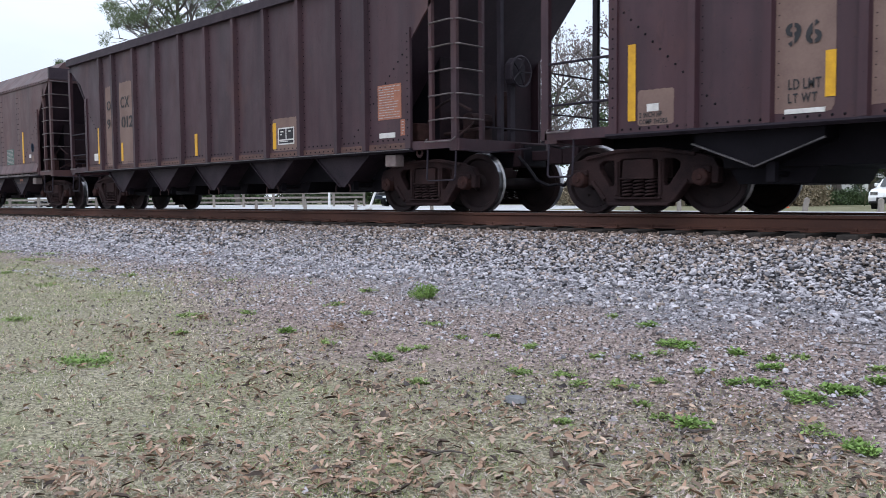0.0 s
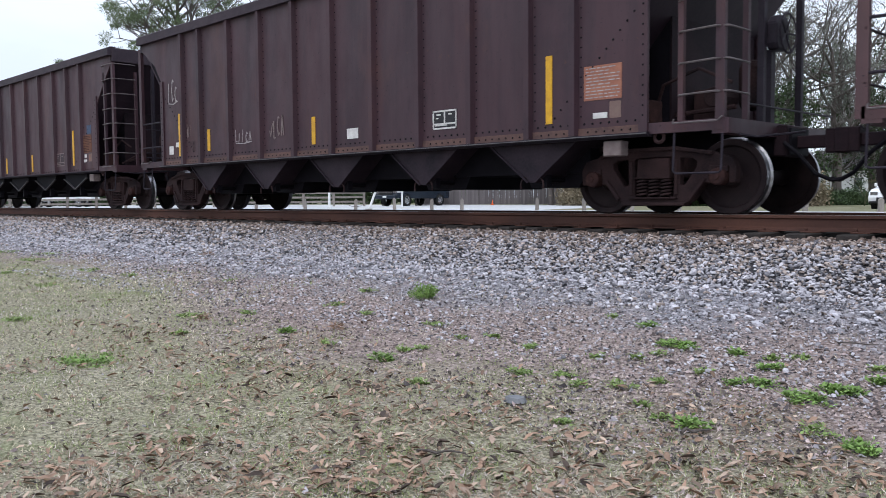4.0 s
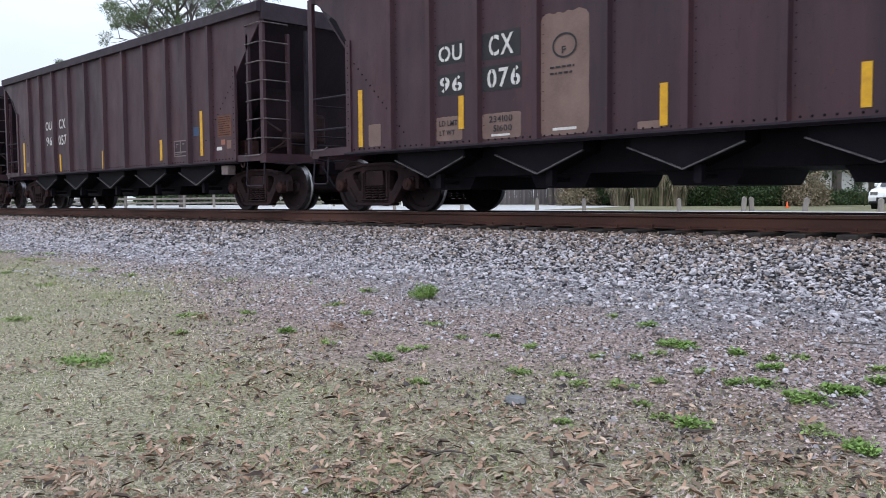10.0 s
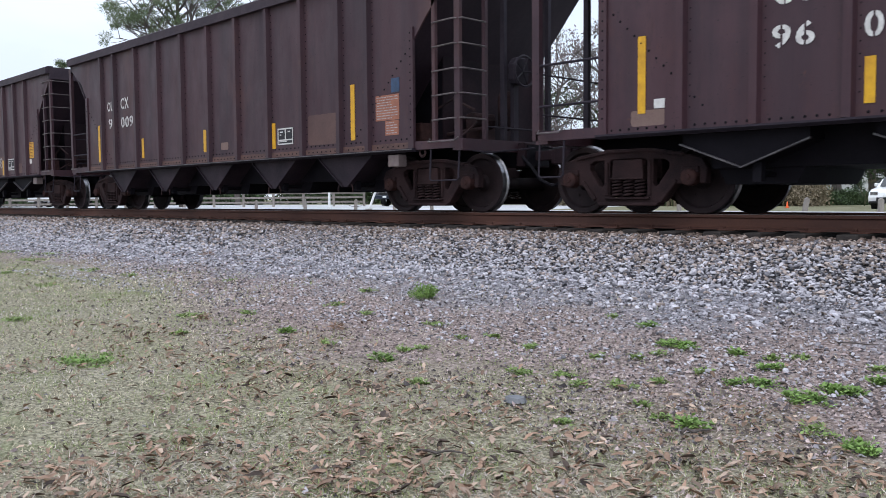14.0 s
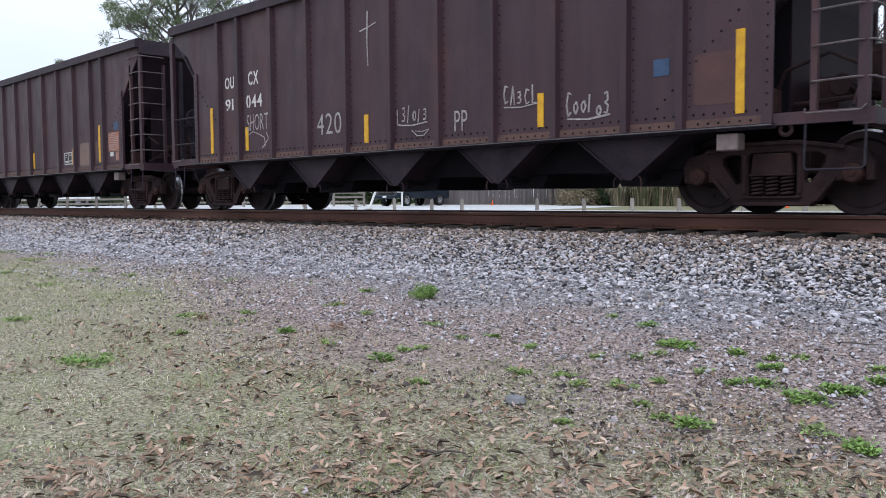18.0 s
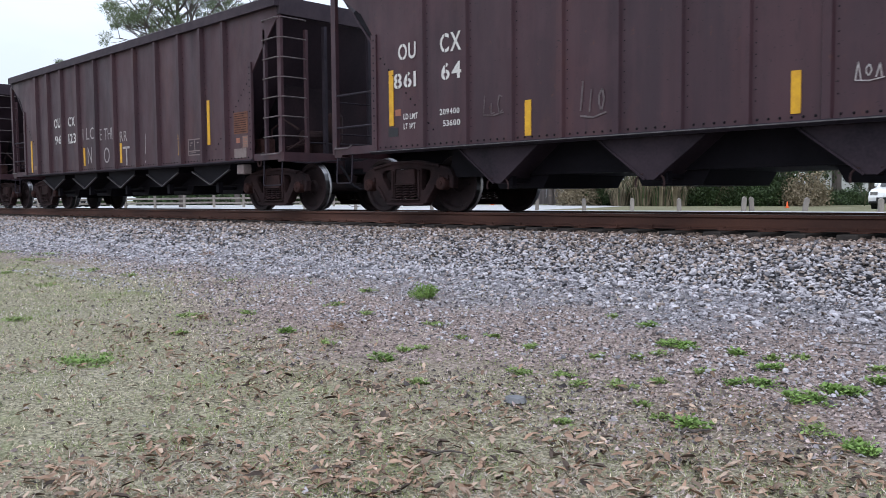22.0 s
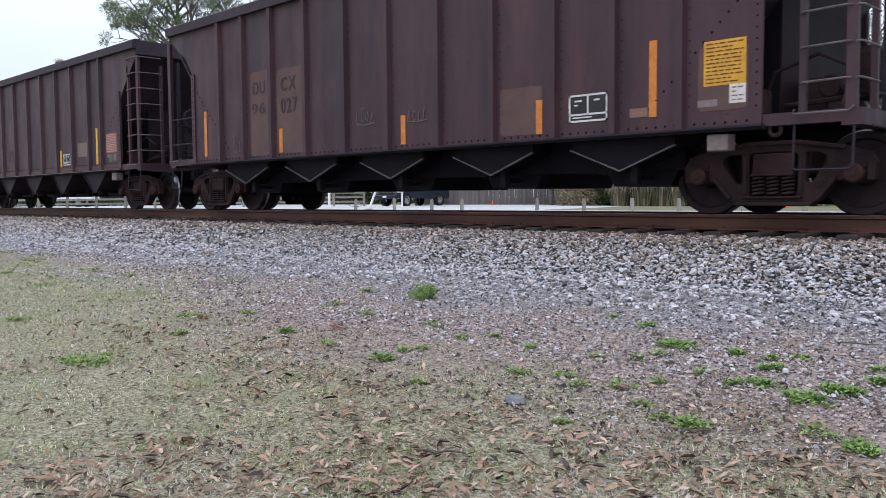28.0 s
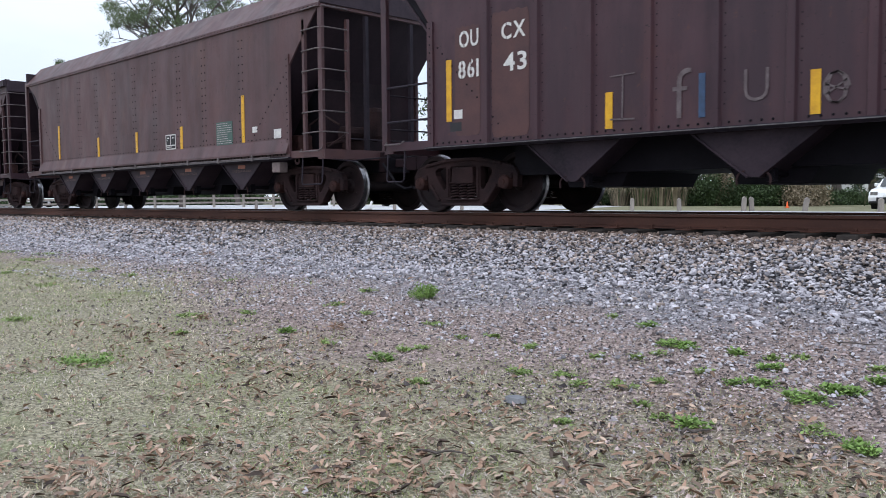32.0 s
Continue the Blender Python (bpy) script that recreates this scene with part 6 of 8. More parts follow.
def gate_posts():
    x, y, z = plot(42.0, -5.66)
    ob = solid("marker_post", Geo().tube([(0, 0, 0), (0, 0, 1.6)], 0.06, 10), "whitepaint", "slim white-painted marker post beside the road", "post")
    ob.matrix_world = pose(x, y, z)
    x, y, z = plot(41.0, -3.6)
    gate = thing("barrier_arm", "white leaning barrier post with a drooping chain", "barrier", m=pose(x, y, z))
    part("post", Geo().tube([(0, 0, 0), (0.33, 0.33, 1.25)], 0.055, 8), "whitepaint", gate)
    part("foot", Geo().box(-0.12, 0.12, -0.12, 0.12, 0, 0.05), "wood", gate)
    part("chain", Geo().tube([(-0.9 * k / 8, -0.9 * k / 8, 0.4 - 0.25 * math.sin(math.pi * k / 8)) for k in range(9)], 0.012, 5), "rod", gate)
    x, y, z = plot(40.5, -1.95)
    sign = thing("sign_post", "white post carrying a small pale sign", "sign", m=pose(x, y, z))
    part("post", Geo().tube([(0, 0, 0), (0, 0, 1.15)], 0.045, 8), "whitepaint", sign)
    part("sign_panel", Geo().box(-0.22, 0.10, -0.02, 0.0, 0.82, 1.12), "whitepaint", sign, "blank pale panel").matrix_local = pose(0, -0.05, 0, 0, 0, 45)
    for a, b in ((60.5, 3.58), (45.0, 18.45)):
        x, y, z = plot(a, b)
        c = thing("traffic_cone", "small orange plastic traffic cone on the ground", "traffic cone", "orange cones", pose(x, y, z))
        s = 0.48
        part("cone_body", Geo().lathe([(0.17 * s, 0.02), (0.15 * s, 0.06), (0.03 * s, 0.75 * s), (0.0, 0.75 * s)], 14, "z"), "cone", c, smooth=True)
        part("cone_base", Geo().box(-0.2 * s, 0.2 * s, -0.2 * s, 0.2 * s, 0, 0.03), "cone", c)


def road_wheel(parent, x, y, r, w, s):
    t = part("wheel", Geo().lathe([(r * 0.62, -w / 2), (r * 0.96, -w / 2), (r, -w * 0.35), (r, w * 0.35), (r * 0.96, w / 2), (r * 0.62, w / 2)], 28, "y"), "rubber", parent, "black tyre on a bright alloy rim", smooth=True)
    t.matrix_local = pose(x, y, r)
    g = Geo().lathe([(0.0, -0.02), (r * 0.12, -0.03), (r * 0.14, 0.0), (r * 0.1, 0.03)], 12, "y").lathe([(r * 0.56, 0.04), (r * 0.60, -0.05), (r * 0.65, -0.05), (r * 0.65, 0.04)], 28, "y")
    for k in range(6):
        a = k * math.pi / 3
        g.beam((0.1 * r * math.cos(a), 0.1 * r * math.sin(a)), (0.6 * r * math.cos(a), 0.6 * r * math.sin(a)), 0.13 * r, -0.03, 0.0)
    g.lathe([(0.0, 0.05), (r * 0.6, 0.05)], 20, "y")
    part("rim", g, "chrome", t, "bright alloy rim").matrix_local = pose(0, s * w * 0.42, 0, 0, 0, 0 if s < 0 else 180)


def vehicle(name, label, category, m, length, width, height, paint, r, wheels, prof, glass, hood):
    """A parked vehicle facing -x: a side profile drawn across its width, with its panes, lamps and wheels."""
    car = thing(name, label, category, m=m)
    h = width / 2
    g = Geo()
    n = len(prof)
    rows = []
    for y, k in ((-h, 0.0), (-h + 0.10, 1.0), (h - 0.10, 1.0), (h, 0.0)):
        rows.append([(x, y if z < hood else y * (1 - 0.16 * (z - hood) / (height - hood)), z - (0.03 if k == 0 and z > hood * 0.9 else 0)) for x, z in prof])
    v = [p for row in rows for p in row]
    f = [tuple(range(n)), tuple(range(4 * n - 1, 3 * n - 1, -1))]
    for a in range(3):
        f += [(a * n + i, a * n + (i + 1) % n, (a + 1) * n + (i + 1) % n, (a + 1) * n + i) for i in range(n)]
    part("body", g.add(v, f), paint, car, bevel=0.025)
    for s in (-1, 1):
        for poly in glass:
            k = sum(z for _, z in poly) / len(poly)
            off = h * (1 - 0.16 * (k - hood) / (height - hood))
            g = Geo().prism(poly, s * (off - 0.02), s * (off + 0.012))
            part("side_window", g, "glass", car, "dark side window")
        for x in wheels:
            part("wheel_arch", Geo().lathe([(r * 1.16, 0.0), (r * 1.16, 0.03), (r * 1.02, 0.03), (r * 1.02, 0.0)], 24, "y", (x, s * (h - 0.01) - (0.03 if s < 0 else 0), r)), "rubber", car)
            road_wheel(car, x, s * (h - 0.12), r, 0.26, s)
        part("mirror", Geo().box(-0.09, 0.09, s * h, s * (h + 0.22), hood + 0.02, hood + 0.2), paint, car, bevel=0.03).matrix_local = pose(wheels[0] + 0.95, 0, 0)
    return car


def vehicles():
    # dark pickup, nose towards the road
    x, y, z = plot(59, -2.05)
    prof = [(-2.85, 0.55), (-2.9, 0.75), (-2.85, 1.12), (-2.6, 1.22), (-1.25, 1.28), (-0.55, 1.84), (-0.3, 1.9), (1.0, 1.9), (1.2, 1.84), (1.35, 1.32), (2.85, 1.32), (2.9, 0.7), (2.8, 0.5)]
    car = vehicle("pickup_truck", "dark navy parked pickup truck with bright alloy wheels", "pickup truck", pose(x, y, z, 0, 0, 45 + 52), 5.8, 1.95, 1.9, "carnavy", 0.40, (-1.85, 1.75), prof,
                  [[(-1.1, 1.32), (-0.5, 1.78), (0.1, 1.8), (0.1, 1.32)], [(0.18, 1.32), (0.18, 1.8), (0.95, 1.8), (1.15, 1.34)]], 1.3)
    part("grille", Geo().box(-2.96, -2.88, -0.62, 0.62, 0.78, 1.10), "rubber", car, bevel=0.02)
    part("grille_surround", Geo().box(-2.97, -2.9, -0.66, 0.66, 1.10, 1.15).box(-2.97, -2.9, -0.66, 0.66, 0.92, 0.95), "chrome", car, "chrome grille bars")
    part("front_bumper", Geo().box(-3.02, -2.86, -0.95, 0.95, 0.50, 0.74), "carnavy", car, bevel=0.03)
    part("front_plate", Geo().box(-3.03, -3.02, -0.16, 0.16, 0.58, 0.70), "whitepaint", car, "blank white plate")
    for s in (-1, 1):
        part("headlamp", Geo().box(-2.93, -2.85, s * 0.8 - 0.13, s * 0.8 + 0.13, 0.86, 1.06), "chrome", car, bevel=0.02)
    part("windscreen", Geo().prism([(-1.27, 1.30), (-0.57, 1.84), (-0.54, 1.80), (-1.22, 1.29)], -0.75, 0.75), "glass", car).matrix_local = pose(-0.02, 0, 0.02)
    part("bed_lip", Geo().box(1.3, 2.88, -0.98, 0.98, 1.31, 1.345), "rubber", car)
    # white car by the right end of the road
    x, y, z = plot(42.5, 23.2)
    prof = [(-2.3, 0.35), (-2.36, 0.6), (-2.25, 0.85), (-1.9, 1.02), (-1.05, 1.13), (-0.35, 1.56), (0.1, 1.66), (1.2, 1.66), (1.9, 1.52), (2.25, 1.1), (2.3, 0.6), (2.2, 0.32)]
    car = vehicle("parked_car", "white parked hatchback car on the pale road", "car", pose(x, y, z, 0, 0, 45 + 48), 4.6, 1.85, 1.66, "carwhite", 0.35, (-1.4, 1.35), prof,
                  [[(-0.85, 1.16), (-0.3, 1.52), (0.35, 1.58), (0.35, 1.14)], [(0.43, 1.14), (0.43, 1.58), (1.2, 1.56), (1.65, 1.16)]], 1.12)
    part("windscreen", Geo().prism([(-1.08, 1.14), (-0.37, 1.58), (-0.33, 1.55), (-1.02, 1.12)], -0.72, 0.72), "glass", car).matrix_local = pose(-0.02, 0, 0.025)
    part("grille", Geo().box(-2.40, -2.3, -0.55, 0.55, 0.42, 0.60), "rubber", car, bevel=0.02)
    part("front_bumper", Geo().box(-2.42, -2.25, -0.88, 0.88, 0.30, 0.42), "rubber", car, bevel=0.02)
    part("front_plate", Geo().box(-2.41, -2.39, -0.25, 0.25, 0.62, 0.72), "whitepaint", car, "blank white plate")
    for s in (-1, 1):
        part("headlamp", Geo().prism([(-2.33, s * 0.84), (-2.33, s * 0.5), (-2.05, s * 0.9)], 0.72, 0.88, "z"), "chrome", car)
    # white pickup far off beyond the rail fence
    x, y, z = plot(76, -34.2)
    prof = [(-2.8, 0.5), (-2.85, 0.75), (-2.8, 1.1), (-1.3, 1.22), (-0.6, 1.78), (0.9, 1.8), (1.2, 1.28), (2.8, 1.28), (2.85, 0.6)]
    car = vehicle("pickup_truck", "white parked pickup truck beyond the rail fence", "pickup truck", pose(x, y, z, 0, 0, 45), 5.7, 1.9, 1.8, "carwhite", 0.38, (-1.8, 1.7), prof,
                  [[(-1.1, 1.28), (-0.55, 1.7), (0.1, 1.72), (0.1, 1.28)], [(0.18, 1.28), (0.18, 1.72), (0.82, 1.72), (1.05, 1.3)]], 1.25)
    part("front_bumper", Geo().box(-2.95, -2.8, -0.9, 0.9, 0.45, 0.7), "chrome", car, bevel=0.02)


def house():
    x, y, z = plot(84, 42.5)
    hs = thing("house", "small white clapboard house with a dark roof", "house", m=pose(x, y, z, 0, 0, 45 + 8))
    w = Geo()
    for k in range(14):
        zz = 0.35 + k * 0.19
        w.prism([(-3.0, zz), (-3.03, zz), (-3.0, zz + 0.19)], -5, 5, "x")
    w.box(-5, 5, -3.0, 3.0, 0.3, 3.0)
    part("wall", w, "whitepaint", hs)
    part("foundation", Geo().box(-4.95, 4.95, -2.95, 2.95, -0.2, 0.3), "roof", hs)
    part("roof", Geo().prism([(-3.5, 2.95), (3.5, 2.95), (0, 5.0)], -5.4, 5.4, "x"), "roof", hs, "dark shingle roof")
    for k in (-3.2, -1.0, 2.8):
        f = part("window", Geo().box(k - 0.5, k + 0.5, -3.08, -3.0, 1.0, 2.3), "whitepaint", hs)
        part("pane", Geo().box(k - 0.42, k + 0.42, -3.095, -3.08, 1.08, 2.22), "glass", f, "dark window pane")
    part("door", Geo().box(0.5, 1.4, -3.09, -3.0, 0.35, 2.4), "wood", hs, "grey front door")
    part("porch_step", Geo().box(0.3, 1.6, -3.7, -3.0, -0.1, 0.3), "wood", hs)


# ---- trees ----
def leaf_cloud(points, per, size, spread, seed, shape=(1.0, 0.5), droop=0.0):
    """Many small leaf blades round the given points, as arrays of vertices and faces."""
    rng = np.random.default_rng(seed)
    p = np.repeat(np.asarray(points, float), per, 0)
    n = len(p)
    p = p + rng.normal(0, 1, (n, 3)) * spread
    d = rng.normal(0, 1, (n, 3))
    d[:, 2] -= droop
    d /= np.linalg.norm(d, axis=1, keepdims=True)
    s = np.cross(d, rng.normal(0, 1, (n, 3)))
    s /= np.linalg.norm(s, axis=1, keepdims=True) + 1e-9
    ln = rng.uniform(0.6, 1.3, (n, 1)) * size
    a, b = d * ln * shape[0], s * ln * shape[1] * 0.5
    v = np.stack([p, p + a * 0.5 + b, p + a, p + a * 0.5 - b], 1).reshape(-1, 3)
    i = np.arange(n)[:, None] * 4
    return v.tolist(), np.concatenate([i, i + 1, i + 2, i + 3], 1).tolist()


def branch_out(g, tips, p, d, length, r, level, rng, up=0.12, spread=0.75, kids=3):
    """One limb and its side limbs; the ends are kept in tips."""
    pts = [p]
    q, e = p.copy(), d.copy()
    n = 5
    for k in range(n):
        e = (e + Vector((rng.gauss(0, 0.16), rng.gauss(0, 0.16), rng.gauss(0, 0.10) + up * 0.3))).normalized()
        q = q + e * (length / n)
        pts.append(q.copy())
    g.tube(pts, r, 6 if level < 2 else 4, r * 0.45)
    if level >= 3:
        tips += [pts[-1], pts[-2], pts[-3]]
        return
    for k in range(kids + (1 if level == 0 else 0)):
        at = pts[rng.randrange(2, n + 1)]
        side = Vector((rng.gauss(0, 1), rng.gauss(0, 1), rng.gauss(0, 0.5)))
        nd = (e * (1 - spread * 0.5) + side.normalized() * spread + Vector((0, 0, up))).normalized()
        branch_out(g, tips, at.copy(), nd, length * rng.uniform(0.55, 0.75), r * 0.5, level + 1, rng, up, spread, kids)


def broad_tree(spot, height, seed, leaf, per, size, spread, label, hang=False, crown_from=0.3, group="trees behind the road", kids=3):
    rng = random.Random(seed)
    t = thing("tree", label, "tree", group, pose(*spot, 0, 0, 0))
    g, tips = Geo(), []
    lean = Vector((rng.gauss(0, 0.05), rng.gauss(0, 0.05), 1)).normalized()
    trunk = [Vector((0, 0, -0.2)) + lean * (height * 0.62 * k / 6) + Vector((rng.gauss(0, 0.08), rng.gauss(0, 0.08), 0)) for k in range(7)]
    r0 = height * 0.02
    g.tube(trunk, r0, 9, r0 * 0.45)
    for k in range(8):
        f = crown_from + (1 - crown_from) * k / 7
        p = trunk[0].lerp(trunk[-1], f)
        a = rng.uniform(0, 6.28)
        d = Vector((math.cos(a), math.sin(a), rng.uniform(0.25, 0.9))).normalized()
        branch_out(g, tips, p, d, height * rng.uniform(0.2, 0.32), r0 * 0.42, 1, rng, kids=kids)
    branch_out(g, tips, trunk[-1], Vector((0, 0, 1)), height * 0.25, r0 * 0.45, 1, rng, kids=kids)
    part("trunk", g, "bark", t, "grey-brown trunk and bare limbs")
    pts = [tuple(p) for p in tips]
    if hang:
        v, f = leaf_cloud([(p[0], p[1], p[2] - 0.25) for p in pts], per, size, spread, seed, (1.0, 0.09), 2.2)
    else:
        v, f = leaf_cloud(pts, per, size, spread, seed)
    part("crown", joined("crown", v, f, leaf), "", t, "leafy crown" if not hang else "grey hanging moss and twigs")
    return t


def pine_tree(spot, height, seed, label, base=0.42, reach=0.30, limbs=13):
    """An old pine: bare forked limbs that rise and fan out, each ending in round clumps of needles."""
    rng = random.Random(seed)
    t = thing("pine_tree", label, "tree", "tall pines", pose(*spot))
    g, tips = Geo(), []
    top = height * 0.8
    trunk = [Vector((rng.gauss(0, 0.06), rng.gauss(0, 0.06), top * k / 8 - 0.2)) for k in range(9)]
    g.tube(trunk, height * 0.013, 9, height * 0.006)
    for k in range(limbs):
        f = base + (1 - base) * (k + rng.random() * 0.5) / limbs
        a = k * 2.4 + rng.uniform(-0.4, 0.4)
        d = Vector((math.cos(a), math.sin(a), 0.25 + 0.8 * f * rng.uniform(0.5, 1.1))).normalized()
        branch_out(g, tips, Vector((0, 0, top * min(f, 0.98))), d, height * reach * rng.uniform(0.65, 1.1), height * 0.0055, 1, rng, 0.16, 0.70, 4)
    part("trunk", g, "bark", t, "dark bare trunk and forked limbs")
    grow = np.random.default_rng(seed)
    pads = np.array([tuple(p) for p in tips[::3]])
    per = 140
    out = grow.normal(0, 1, (len(pads) * per, 3))
    out /= np.linalg.norm(out, axis=1, keepdims=True)
    size = np.repeat(grow.uniform(0.30, 0.58, len(pads)), per)[:, None]
    foot = np.repeat(pads, per, 0) + out * size * grow.uniform(0.2, 0.85, (len(out), 1)) * np.array([1, 1, 0.6])
    way = out + np.array([0, 0, 0.6]) + grow.normal(0, 0.35, out.shape)
    way *= 0.24 / np.linalg.norm(way, axis=1, keepdims=True)
    side = np.cross(way, grow.normal(0, 1, out.shape))
    side *= 0.017 / (np.linalg.norm(side, axis=1, keepdims=True) + 1e-9)
    v = np.stack([foot, foot + way * 0.5 + side, foot + way, foot + way * 0.5 - side], 1).reshape(-1, 3).tolist()
    f = np.arange(len(out) * 4).reshape(-1, 4).tolist()
    part("crown", joined("crown", v, f, "needle"), "", t, "round clumps of green needles")
    return t


def bush(spot, w, h, seed, leaf, label, per=30, size=0.15, group="hedge bushes"):
    rng = random.Random(seed)
    t = thing("bush", label, "bush", group, pose(*spot))
    g, pts = Geo(), []
    for k in range(9):
        a = rng.uniform(0, 6.28)
        e = Vector((math.cos(a) * w * 0.5 * rng.uniform(0.3, 1), math.sin(a) * w * 0.4 * rng.uniform(0.3, 1), h * rng.uniform(0.6, 1.0)))
        g.tube([Vector((e.x * 0.2, e.y * 0.2, -0.05)), e * 0.55, e], 0.035, 5, 0.01)
    for k in range(190):
        a, b = rng.uniform(0, 6.28), math.sqrt(rng.random())
        top = h * (0.65 + 0.35 * math.sin(a * 2 + seed) * 0.6 + 0.2 * rng.random())
        pts.append((math.cos(a) * b * w / 2, math.sin(a) * b * w * 0.42, rng.uniform(0.05, 1.0) * top * (1 - 0.45 * b * b)))
    part("stems", g, "bark", t)
    v, f = leaf_cloud(pts, per, size, 0.2, seed, (1.0, 0.7))
    part("foliage", joined("foliage", v, f, leaf), "", t)
    return t


def strap_clump(spot, w, h, seed, label):
    """A thick clump of long strap leaves that arch over."""
    rng = random.Random(seed)
    t = thing("grass_clump", label, "ornamental grass", "strap-leaved clumps", pose(*spot))
    for m, n in (("drypalm", 230), ("deadgrass", 110), ("leaf", 90)):
        g = Geo()
        for k in range(n):
            a, b = rng.uniform(0, 6.28), math.sqrt(rng.random())
            p = Vector((math.cos(a) * b * w * 0.35, math.sin(a) * b * w * 0.35, 0))
            out = Vector((math.cos(a), math.sin(a), 0)) * rng.uniform(0.1, 0.5) * w
            top = h * rng.uniform(0.55, 1.0)
            q = [p, p + out * 0.3 + Vector((0, 0, top * 0.7)), p + out * 0.75 + Vector((0, 0, top)), p + out * 1.15 + Vector((0, 0, top * rng.uniform(0.45, 0.85)))]
            s = Vector((-math.sin(a), math.cos(a), 0)) * rng.uniform(0.015, 0.03)
            g.add([q[0] - s, q[0] + s, q[1] - s, q[1] + s, q[2] - s * 0.7, q[2] + s * 0.7, q[3]], [(0, 1, 3, 2), (2, 3, 5, 4), (4, 5, 6)])
        part("leaves", g, m, t)


def palm_clump(spot, seed, dry, h=1.9):
    rng = random.Random(seed)
    t = thing("palmetto", "dry fan-leaved palmetto clump at the hedge" if dry else "green palmetto clump at the hedge", "palm", "palmettos", pose(*spot))
    for k in range(16):
        a, tilt = rng.uniform(0, 6.28), rng.uniform(0.25, 1.3)
        ln = h * rng.uniform(0.6, 1.0)
        g = Geo()
        pts = [Vector((math.cos(a) * math.sin(tilt * f) * ln * f, math.sin(a) * math.sin(tilt * f) * ln * f, ln * f * math.cos(tilt * f * 0.9))) for f in (0, 0.35, 0.7, 1.0)]
        g.tube(pts, 0.016, 4, 0.008)
        tip = pts[-1]
        out = (pts[-1] - pts[-2]).normalized()
        side = out.cross(Vector((0, 0, 1))).normalized()
        for j in range(9):
            s = (j - 4) * 0.3
            d = (out * math.cos(s) + side * math.sin(s) + Vector((0, 0, -0.25))).normalized()
            w = side.cross(d).normalized() * 0.0 + d.cross(Vector((0, 0, 1))).normalized() * 0.035
            e = tip + d * 0.7
            m = tip + d * 0.3
            g.add([tip, m + w, e, m - w], [(0, 1, 2, 3)])
        part("frond", g, "drypalm" if dry or rng.random() < 0.3 else "leaf", t)


